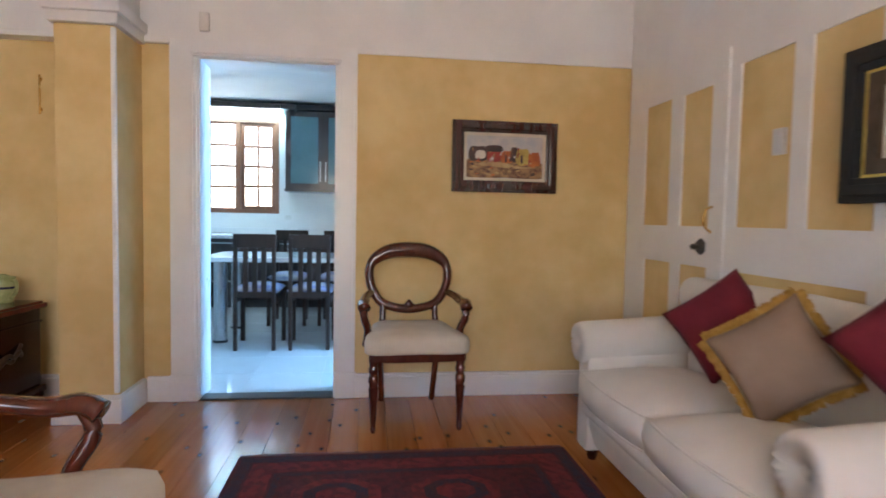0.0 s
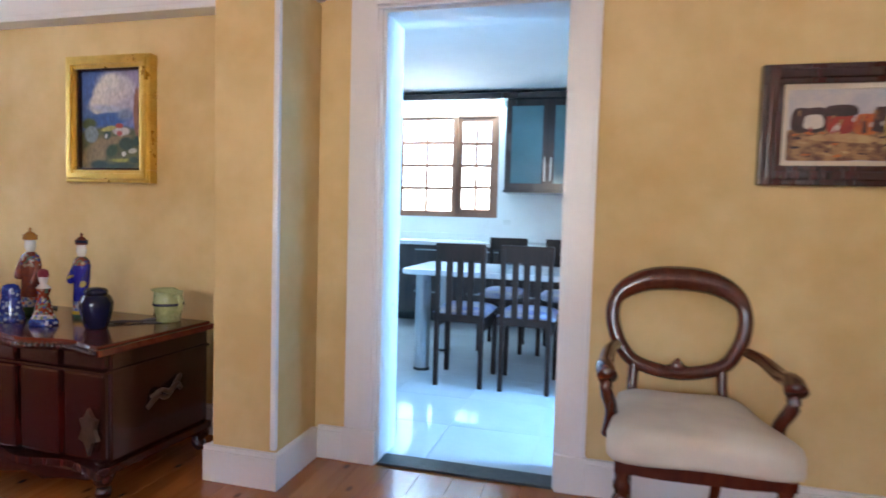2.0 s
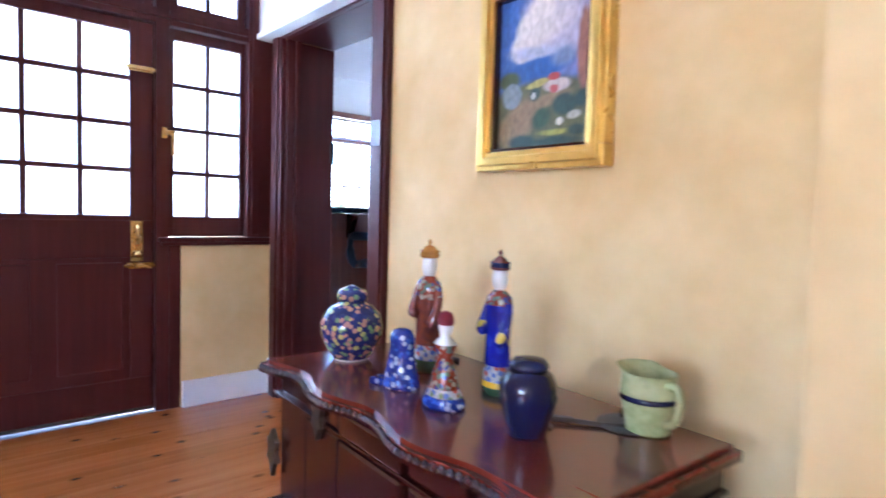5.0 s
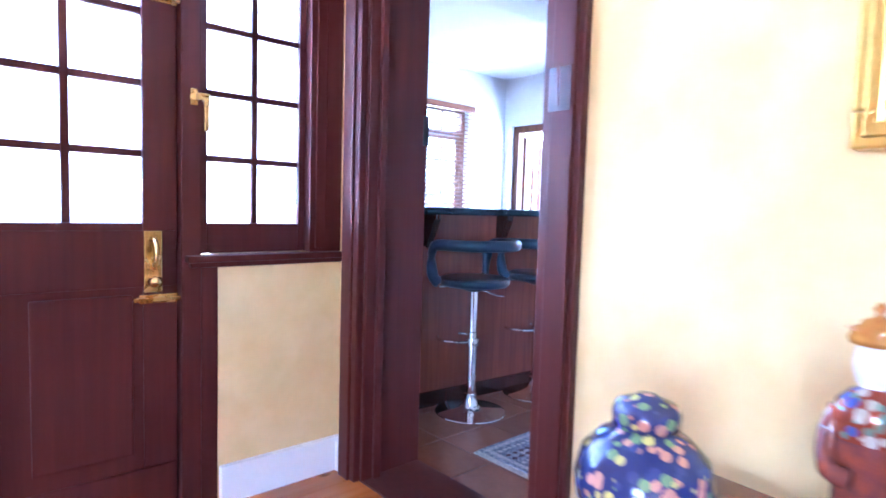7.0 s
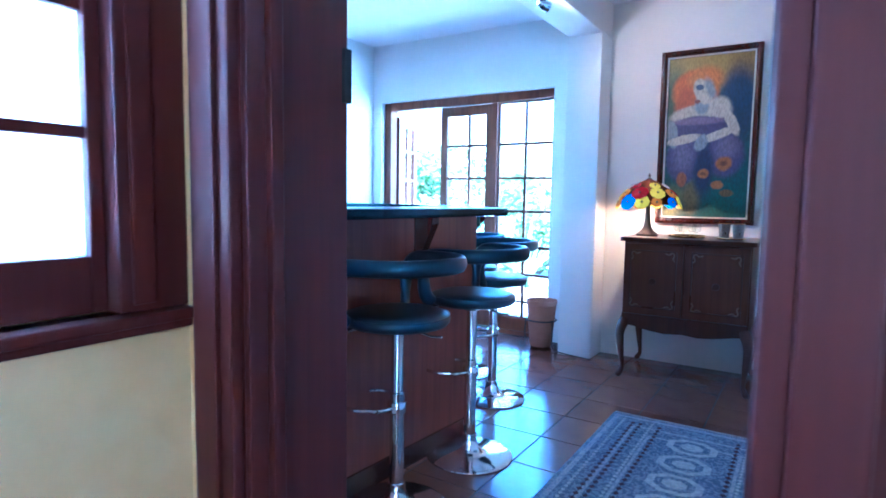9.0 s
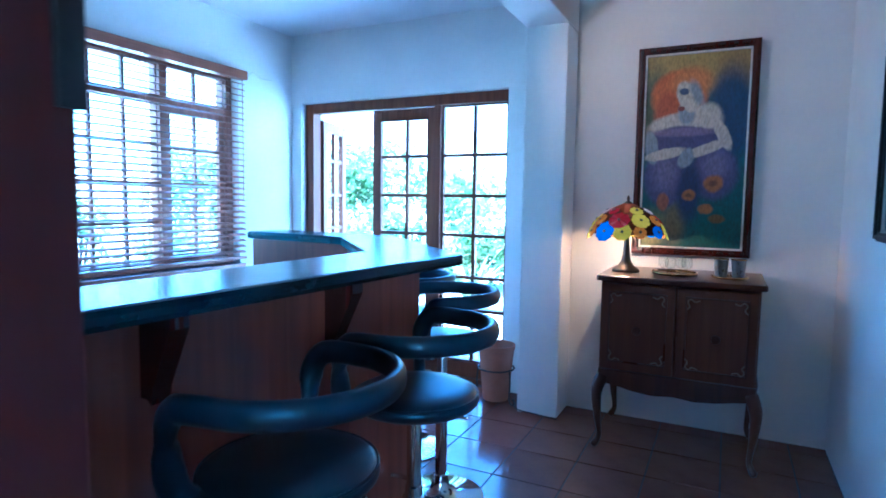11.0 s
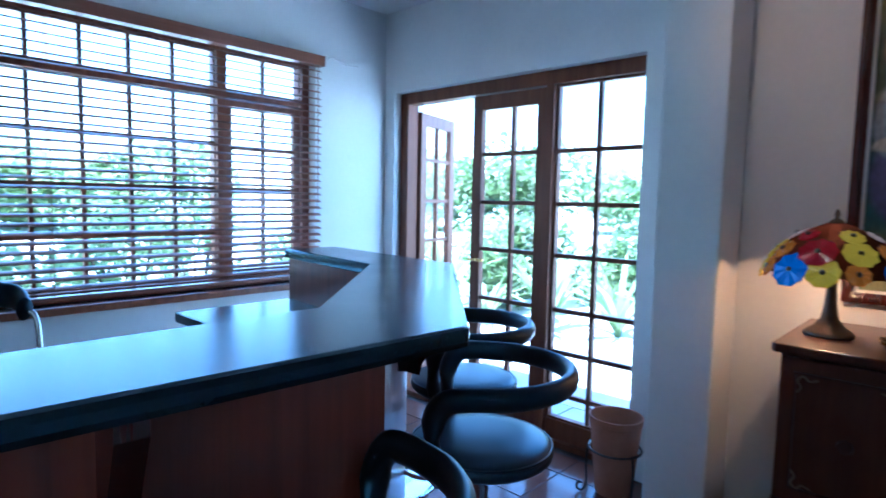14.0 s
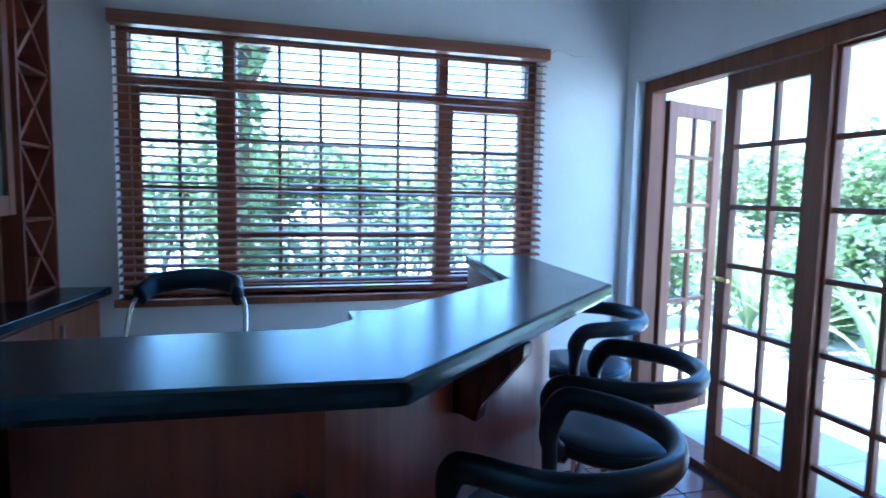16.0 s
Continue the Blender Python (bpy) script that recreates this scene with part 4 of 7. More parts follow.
def blob(pic, pts, mat, layer, name="paint_shape"):
    """A brushed patch of paint on a canvas: outline points in x and z."""
    bm = bmesh.new()
    rr = random.Random(len(pts) * 7 + layer)
    fine = curve_points([(x, 0, z) for x, z in pts], 5, True)
    y = -0.0225 - 0.0006 * layer
    jag = [(v.x + rr.uniform(-1, 1) * 0.0012, v.z + rr.uniform(-1, 1) * 0.0012) for v in fine]
    extrude_xz(bm, jag, y - 0.0005, y)
    return part(name, bm, mat, pic)


def oval(cx, cz, rx, rz, k=10, tilt=0.0, wob=0.0, seed=0):
    rr = random.Random(seed)
    out = []
    for i in range(k):
        a = 2 * math.pi * i / k
        s = 1 + rr.uniform(-wob, wob)
        x, z = rx * s * math.cos(a), rz * s * math.sin(a)
        out.append((cx + x * math.cos(tilt) - z * math.sin(tilt), cz + x * math.sin(tilt) + z * math.cos(tilt)))
    return out


def paint(name, c1, c2=None, scale=14, contrast=0.8):
    return material(name, c1, c2, 0.45, scale=scale, fine=120, bump=0.3, contrast=contrast)


P_SKY = paint("paint_grey_sky", (0.42, 0.42, 0.46), (0.55, 0.50, 0.48))
P_EARTH = paint("paint_earth", (0.36, 0.20, 0.08), (0.12, 0.05, 0.03), 22, 1.2)
P_SAND = paint("paint_sand", (0.50, 0.34, 0.15), (0.35, 0.18, 0.08), 20)
P_DARK = paint("paint_dark", (0.03, 0.018, 0.018), (0.07, 0.03, 0.03))
P_RED = paint("paint_red", (0.36, 0.035, 0.02), (0.22, 0.02, 0.02))
P_ORANGE = paint("paint_orange", (0.55, 0.16, 0.03), (0.40, 0.09, 0.02))
P_YEL = paint("paint_yellow", (0.55, 0.42, 0.10), (0.40, 0.27, 0.06))
P_WHITE = paint("paint_white", (0.62, 0.58, 0.52), (0.50, 0.46, 0.44), 10)
P_BLUE = paint("paint_blue", (0.05, 0.13, 0.38), (0.10, 0.22, 0.50), 6)
P_LILAC = paint("paint_lilac", (0.32, 0.25, 0.42), (0.22, 0.22, 0.45), 6)
P_TEAL = paint("paint_teal", (0.02, 0.10, 0.13), (0.05, 0.17, 0.16), 9, 1.2)
P_GREEN = paint("paint_green", (0.08, 0.12, 0.04), (0.03, 0.07, 0.05), 16, 1.2)
P_MOUNTAIN = paint("paint_mountain", (0.03, 0.08, 0.24), (0.05, 0.14, 0.33), 8)



def soft_paint(name, base, layers, sx=1.0, sz=1.0, wander=0.012):
    """Oil paint in soft overlapping patches: x, z, half width, half height, tilt, softness and a colour for each."""
    m = bpy.data.materials.new(name)
    m.use_nodes = True
    n, l = m.node_tree.nodes, m.node_tree.links
    b = n["Principled BSDF"]
    tc = n.new("ShaderNodeTexCoord")
    where = tc.outputs["Object"]
    for scale, reach in ((16, wander * 2.4), (55, wander), (190, wander * 0.4)):
        ns, mv = n.new("ShaderNodeTexNoise"), n.new("ShaderNodeVectorMath")
        ns.inputs["Scale"].default_value, ns.inputs["Detail"].default_value = scale, 2
        l.new(tc.outputs["Object"], ns.inputs["Vector"])
        off = n.new("ShaderNodeVectorMath")
        off.operation = "SUBTRACT"
        l.new(ns.outputs["Color"], off.inputs[0])
        off.inputs[1].default_value = (0.5, 0.5, 0.5)
        mv.operation = "MULTIPLY_ADD"
        l.new(off.outputs[0], mv.inputs[0])
        mv.inputs[1].default_value = (reach, reach, reach)
        l.new(where, mv.inputs[2])
        where = mv.outputs[0]
    col = None
    for x, z, rx, rz, tilt, soft, c in layers:
        mp, ln, mr, mx = n.new("ShaderNodeMapping"), n.new("ShaderNodeVectorMath"), n.new("ShaderNodeMapRange"), n.new("ShaderNodeMix")
        mp.vector_type = "TEXTURE"
        mp.inputs["Location"].default_value = (x * sx, 0, z * sz)
        mp.inputs["Rotation"].default_value = (0, radians(tilt), 0)
        mp.inputs["Scale"].default_value = (rx * sx, 1000, rz * sz)
        l.new(where, mp.inputs["Vector"])
        ln.operation = "LENGTH"
        l.new(mp.outputs[0], ln.inputs[0])
        mr.interpolation_type = "SMOOTHSTEP"
        mr.inputs["From Min"].default_value, mr.inputs["From Max"].default_value = 1 - soft, 1 + soft
        mr.inputs["To Min"].default_value, mr.inputs["To Max"].default_value = 1, 0
        l.new(ln.outputs["Value"], mr.inputs["Value"])
        mx.data_type = "RGBA"
        l.new(mr.outputs["Result"], mx.inputs["Factor"])
        if col is None:
            mx.inputs["A"].default_value = rgb(base)
        else:
            l.new(col, mx.inputs["A"])
        mx.inputs["B"].default_value = rgb(c)
        col = mx.outputs["Result"]
    br, stretch, hs, vr = n.new("ShaderNodeTexNoise"), n.new("ShaderNodeMapping"), n.new("ShaderNodeHueSaturation"), n.new("ShaderNodeMapRange")
    stretch.inputs["Scale"].default_value = (1, 1, 0.45)
    stretch.inputs["Rotation"].default_value = (0, 0.6, 0)
    l.new(tc.outputs["Object"], stretch.inputs["Vector"])
    br.inputs["Scale"].default_value, br.inputs["Detail"].default_value = 80, 4
    l.new(stretch.outputs[0], br.inputs["Vector"])
    vr.inputs["From Min"].default_value, vr.inputs["From Max"].default_value = 0.3, 0.7
    vr.inputs["To Min"].default_value, vr.inputs["To Max"].default_value = 0.75, 1.25
    l.new(br.outputs["Fac"], vr.inputs["Value"])
    l.new(vr.outputs["Result"], hs.inputs["Value"])
    l.new(col, hs.inputs["Color"])
    l.new(hs.outputs["Color"], b.inputs["Base Color"])
    b.inputs["Roughness"].default_value = 0.45
    bp = n.new("ShaderNodeBump")
    bp.inputs["Strength"].default_value, bp.inputs["Distance"].default_value = 0.3, 0.004
    l.new(br.outputs["Fac"], bp.inputs["Height"])
    l.new(bp.outputs["Normal"], b.inputs["Normal"])
    return m


# landscape of huts above the carver chair
pic, iw, ih = framed_picture("landscape_painting", (1.289, YN - 0.002, 1.557), 1.0, 0.69, 0.455, 0.075, M_MAHOGDK, "village landscape painting in a dark moulded wooden frame", mount=(M_CREAM, 0.018), canvas_mat=P_SKY)
blob(pic, [(-iw / 2 + .004, -ih / 2 + .004), (0, -ih / 2 + .004), (iw / 2 - .004, -ih / 2 + .004), (iw / 2 - .004, -0.03), (0.05, -0.02), (-0.1, -0.005), (-iw / 2 + .004, -0.02)], P_EARTH, 1)
blob(pic, [(-0.2, -0.045), (-0.05, -0.03), (0.1, -0.055), (0.22, -0.06), (0.1, -0.07), (-0.1, -0.06)], P_SAND, 2)
for i, (x0, x1, z0, z1, m) in enumerate(((-0.23, -0.12, -0.02, 0.06, P_DARK), (-0.19, -0.13, -0.01, 0.035, P_WHITE), (-0.11, -0.03, -0.025, 0.055, P_RED), (-0.12, -0.02, 0.035, 0.07, P_DARK), (-0.02, 0.05, -0.03, 0.035, P_ORANGE), (0.04, 0.085, -0.02, 0.06, P_DARK), (0.08, 0.16, -0.04, 0.05, P_YEL), (0.16, 0.23, -0.05, 0.03, P_ORANGE), (0.105, 0.12, -0.035, 0.015, P_DARK), (0.0, 0.015, -0.03, 0.01, P_DARK))):
    blob(pic, [(x0, z0), (x1, z0 + 0.002), (x1 - 0.003, z1), ((x0 + x1) / 2, z1 + 0.005), (x0 + 0.002, z1 - 0.002)], m, 3 + i)

rr = random.Random(44)
for k in range(60):
    z = rr.uniform(-ih / 2 + 0.012, 0.05)
    x = rr.uniform(-iw / 2 + 0.025, iw / 2 - 0.025)
    low = z < -0.03
    blob(pic, oval(x, z, rr.uniform(0.008, 0.02), rr.uniform(0.0025, 0.006), 7, rr.uniform(-0.25, 0.25) + (0.0 if low else 1.4), 0.25, k), (P_SAND, P_DARK, P_EARTH, P_SAND, P_ORANGE)[k % 5] if low else (P_DARK, P_EARTH, P_RED, P_WHITE)[k % 4], 13 + 0.06 * k, "brush_stroke")

# gilt framed cloud landscape over the chest
BLUE, WHITE_P, MAUVE, HILL, BUSH, EARTH = (0.06, 0.14, 0.42), (0.66, 0.62, 0.57), (0.30, 0.25, 0.40), (0.03, 0.10, 0.34), (0.025, 0.06, 0.045), (0.24, 0.17, 0.08)
SKY_PATCHES = [
    (0.14, 0.15, 0.12, 0.16, 0, 0.5, MAUVE), (0.06, 0.11, 0.12, 0.09, -15, 0.35, (0.40, 0.38, 0.48)), (0.02, 0.18, 0.11, 0.07, 10, 0.35, (0.52, 0.48, 0.50)),
    (-0.08, 0.08, 0.065, 0.05, 20, 0.22, WHITE_P), (-0.06, 0.14, 0.06, 0.06, 0, 0.22, WHITE_P), (-0.01, 0.20, 0.055, 0.045, 0, 0.25, WHITE_P), (0.0, 0.13, 0.06, 0.05, 0, 0.5, (0.56, 0.53, 0.52)), (-0.02, 0.055, 0.12, 0.025, 8, 0.5, (0.36, 0.40, 0.52)),
    (-0.03, 0.005, 0.17, 0.035, -4, 0.25, HILL), (0.09, 0.03, 0.05, 0.03, 0, 0.5, (0.16, 0.22, 0.36))]
LAND_PATCHES = [
    (0.0, -0.16, 0.30, 0.13, 0, 0.12, (0.09, 0.10, 0.04)), (-0.10, -0.17, 0.12, 0.06, -35, 0.3, EARTH), (0.03, -0.105, 0.09, 0.02, -12, 0.4, EARTH), (0.165, 0.04, 0.026, 0.13, 0, 0.15, (0.26, 0.11, 0.07)), (-0.15, -0.02, 0.05, 0.03, 0, 0.3, (0.06, 0.09, 0.03)),
    (-0.135, -0.075, 0.045, 0.045, 45, 0.12, (0.20, 0.25, 0.28)), (-0.02, -0.045, 0.05, 0.013, -8, 0.25, (0.42, 0.36, 0.10)), (0.06, -0.06, 0.055, 0.022, 0, 0.2, (0.50, 0.42, 0.38)), (0.05, -0.03, 0.025, 0.012, 0, 0.2, (0.42, 0.06, 0.05)), (0.05, -0.07, 0.018, 0.014, 0, 0.25, (0.40, 0.08, 0.07))]
BUSH_PATCHES = [
    (-0.03, -0.08, 0.022, 0.025, 0, 0.3, BUSH), (-0.035, -0.085, 0.010, 0.014, 0, 0.15, (0.45, 0.45, 0.42)), (0.095, -0.125, 0.05, 0.035, 0, 0.25, BUSH), (0.165, -0.115, 0.03, 0.03, 0, 0.3, BUSH), (0.0, -0.165, 0.04, 0.032, -30, 0.3, (0.03, 0.07, 0.03)), (0.08, -0.18, 0.014, 0.014, 0, 0.2, (0.52, 0.50, 0.44)), (0.135, -0.165, 0.026, 0.014, 0, 0.3, (0.42, 0.41, 0.34)),
    (0.06, -0.215, 0.06, 0.010, 0, 0.5, (0.30, 0.30, 0.05)), (-0.08, -0.238, 0.06, 0.025, 0, 0.3, BUSH), (0.06, -0.245, 0.10, 0.016, 0, 0.4, BUSH), (0.15, -0.215, 0.04, 0.018, 0, 0.4, BUSH)]
framed_picture("cloud_painting", (-2.182, YH - 0.002, 1.642), 0, 0.545, 0.672, 0.068, M_GOLD, "tall cloud landscape painting in a wide gilt frame", depth=0.055, canvas_mat=soft_paint("oil_cloud_landscape", BLUE, SKY_PATCHES + LAND_PATCHES + BUSH_PATCHES, wander=0.006), inner=M_MAHOGDK)

# picture on the end wall
pic, iw, ih = framed_picture("end_wall_painting", (XE - 0.047, 1.60, 1.50), -90, 0.66, 0.53, 0.085, M_BLACK, "painting in a broad black and gilt frame", depth=0.05, canvas_mat=P_WHITE, inner=M_GOLD, mount=(M_BRONZE, 0.05))


def build_carver(place, turn, label):
    """Balloon-back carver chair; it faces local -y, its front legs stand at y = 0."""
    c = thing("carver_chair", place, turn, label, "armchair")
    legp = [(0.010, 0.0), (0.013, 0.012), (0.017, 0.02), (0.013, 0.03), (0.015, 0.05), (0.024, 0.20), (0.027, 0.245), (0.020, 0.255), (0.028, 0.275), (0.028, 0.30), (0.020, 0.315), (0.027, 0.335), (0.027, 0.35), (0.022, 0.36), (0.026, 0.40)]
    for x in (-0.235, 0.235):
        part("front_leg", lathe(bmesh.new(), legp, 16, (x, 0.0, 0)), M_CHAIRWOOD, c, "turned front leg", smooth=True)
        part("back_leg", tube(bmesh.new(), curve_points([(x * 0.68, 0.55, 0.0), (x * 0.72, 0.50, 0.2), (x * 0.76, 0.47, 0.42)], 6), 0.019, 8), M_CHAIRWOOD, c, smooth=True)
        s = 1 if x > 0 else -1
        arm = curve_points([(s * 0.235, 0.44, 0.70), (s * 0.265, 0.36, 0.69), (s * 0.285, 0.24, 0.67), (s * 0.29, 0.16, 0.675), (s * 0.285, 0.11, 0.655)], 6)
        part("arm", tube(bmesh.new(), arm, [0.019 + 0.012 * k / (len(arm) - 1) for k in range(len(arm))], 10, wide=1.15), M_CHAIRWOOD, c, smooth="all")
        part("arm_post", tube(bmesh.new(), curve_points([(s * 0.287, 0.15, 0.665), (s * 0.285, 0.13, 0.60), (s * 0.262, 0.17, 0.52), (s * 0.272, 0.19, 0.43)], 6), 0.022, 10), M_CHAIRWOOD, c, smooth="all")
    part("seat_rail", prism(bmesh.new(), [(-0.262, -0.022), (-0.12, -0.034), (0.12, -0.034), (0.262, -0.022), (0.20, 0.49), (-0.20, 0.49)], 0.385, 0.43), M_CHAIRWOOD, c, bevel=0.006)
    bm = bmesh.new()
    outl = [(-0.272, -0.035), (0.0, -0.048), (0.272, -0.035), (0.245, 0.25), (0.205, 0.48), (0.0, 0.485), (-0.205, 0.48), (-0.245, 0.25)]
    ring_out = []
    for k, (sc, z) in enumerate(((0.985, 0.431), (1.0, 0.445), (1.0, 0.485), (0.97, 0.51), (0.85, 0.528), (0.55, 0.538), (0.15, 0.542))):
        pts = curve_points([(x * sc, 0.21 + (y - 0.21) * sc, z) for x, y in outl], 5, True)
        ring_out.append([bm.verts.new(p) for p in pts])
    for a, b in zip(ring_out, ring_out[1:]):
        for i in range(len(a)):
            bm.faces.new((a[i], a[(i + 1) % len(a)], b[(i + 1) % len(a)], b[i]))
    bm.faces.new(ring_out[0][::-1])
    bm.faces.new(ring_out[-1])
    part("seat", bm, M_CREAM, c, "cream upholstered seat", smooth="all")
    hoop = [(0.0, 0.955), (0.13, 0.94), (0.225, 0.88), (0.245, 0.79), (0.215, 0.69), (0.15, 0.62), (0.0, 0.59), (-0.15, 0.62), (-0.215, 0.69), (-0.245, 0.79), (-0.225, 0.88), (-0.13, 0.94)]
    path = curve_points([(x, 0.47 + (z - 0.45) * 0.17, z) for x, z in hoop], 6, True)
    rad = [0.022 + 0.018 * max(0.0, (p.z - 0.86) / 0.1) for p in path]
    part("back_hoop", tube(bmesh.new(), path, rad, 10, True, up=(0, 1, 0), wide=1.25), M_CHAIRWOOD, c, "polished balloon back", smooth="all")
    part("cross_rail", tube(bmesh.new(), curve_points([(-0.17, 0.50, 0.63), (-0.08, 0.495, 0.592), (0, 0.495, 0.61), (0.08, 0.495, 0.592), (0.17, 0.50, 0.63)], 6), 0.019, 8, up=(0, 1, 0)), M_CHAIRWOOD, c, smooth="all")
    part("crest_carving", lathe(bmesh.new(), [(0.005, -0.035), (0.03, -0.01), (0.024, 0.012), (0.004, 0.035)], 10, (0, 0.487, 0.617), 0.5), M_CHAIRWOOD, c, smooth="all")
    for s in (-1, 1):
        part("back_post", tube(bmesh.new(), curve_points([(s * 0.175, 0.47, 0.42), (s * 0.165, 0.482, 0.52), (s * 0.16, 0.50, 0.63)], 5), 0.02, 8), M_CHAIRWOOD, c, smooth="all")
    return c


carver = build_carver((0.695, 3.12, 0), 2, "polished mahogany balloon-back carver chair with cream seat, against the ochre wall")
other = copy_thing(carver, pose(-0.12, 1.29, 0, 0, 0, 90))
tagged(other, "polished mahogany carver chair with cream seat, beside the red rug")

# sofa
SO = thing("sofa", (1.46, 2.0, 0), 0, "cream upholstered two-seat sofa with rolled pleated arms", "sofa")
part("base_frame", extrude_xz(bmesh.new(), [(0.045, 0.085), (0.66, 0.085), (0.66, 0.25), (0.02, 0.25), (0.012, 0.20)], -0.66, 0.66), M_SOFA, SO, bevel=0.012, smooth=True)
part("seat_rail", extrude_xz(bmesh.new(), [(0.0, 0.235), (0.62, 0.235), (0.62, 0.315), (0.0, 0.315), (-0.022, 0.295), (-0.03, 0.272), (-0.02, 0.25)], -0.62, 0.62), M_SOFA, SO, bevel=0.008, smooth=True)
for s in (-1, 1):
    y = s * 0.70 + (0.0 if s > 0 else -0.02)
    part("side_panel", boxes((0.0, y - 0.065, 0.06, 0.67, y + 0.065, 0.54)), M_SOFA, SO, bevel=0.02, smooth=True)
    part("rolled_arm", tube(bmesh.new(), [(0.0, y + s * 0.012, 0.572), (0.02, y + s * 0.012, 0.572), (0.35, y + s * 0.012, 0.59), (0.62, y + s * 0.012, 0.60)], [0.095, 0.1, 0.102, 0.104], 24), M_SOFA, SO, smooth=True)
    bm = bmesh.new()
    k = 40
    rings = []
    for r, d, f in ((0.100, 0.01, 0.0), (0.097, -0.012, 0.003), (0.086, -0.026, 0.007), (0.066, -0.030, 0.010), (0.044, -0.024, 0.009), (0.026, -0.012, 0.005), (0.018, 0.0, 0.002)):
        rings.append([bm.verts.new((d + f * math.cos(math.pi * i + 0.9 * math.sin(i * 1.3)), y + s * 0.012 + r * math.cos(2 * math.pi * i / k), 0.572 + r * math.sin(2 * math.pi * i / k))) for i in range(k)])
    for a, b in zip(rings, rings[1:]):
        for i in range(k):
            bm.faces.new((a[i], a[(i + 1) % k], b[(i + 1) % k], b[i]))
    bm.faces.new(rings[-1])
    face = part("arm_face", bm, M_SOFA, SO, "pleated round arm front", smooth="all")
    part("button", lathe(bmesh.new(), [(0.022, -0.006), (0.02, 0.004), (0.008, 0.012)], 16), M_SOFA, face, smooth="all").matrix_basis = pose(0.002, y + s * 0.012, 0.572, 0, -90, 0)
    for x in (0.06, 0.60):
        part("foot", lathe(bmesh.new(), [(0.02, 0.0), (0.026, 0.02), (0.03, 0.062)], 12, (x, s * 0.70, 0)), M_MAHOGDK, SO, smooth=True)
part("backrest", boxes((0.50, -0.76, 0.25, 0.69, 0.76, 0.83)), M_SOFA, SO, bevel=0.055, smooth=True)
part("back_roll", tube(bmesh.new(), [(0.60, -0.77, 0.80), (0.60, 0, 0.815), (0.60, 0.77, 0.80)], 0.085, 18), M_SOFA, SO, smooth=True)


def pad(name, w, d, h, mat, parent, m, label="", crown=0.03, puff=1.0, n=14):
    """A stuffed cushion: w by d, h thick in the middle, thin at its seams."""
    bm = bmesh.new()
    grid = {}
    for side in (1, -1):
        for i in range(n + 1):
            for j in range(n + 1):
                u, v = -1 + 2 * i / n, -1 + 2 * j / n
                edge = (1 - abs(u) ** 3.2) * (1 - abs(v) ** 3.2)
                pull = 1 - 0.06 * puff * (1 - u * u) * abs(v) ** 4 - 0.0
                x, y = u * w / 2 * (1 - 0.07 * puff * (1 - v * v) * abs(u) ** 3), v * d / 2 * pull
                z = side * h / 2 * (edge ** 0.55) + 0.006 * noise.noise(Vector((x * 9, y * 9, side)))
                if side == -1 and (i in (0, n) or j in (0, n)):
                    grid[side, i, j] = grid[1, i, j]
                else:
                    grid[side, i, j] = bm.verts.new((x, y, z))
        for i in range(n):
            for j in range(n):
                q = [grid[side, i, j], grid[side, i + 1, j], grid[side, i + 1, j + 1], grid[side, i, j + 1]]
                bm.faces.new(q if side == 1 else q[::-1])
    o = link(name, bm, mat, parent, label, "all")
    o.matrix_basis = m
    return o


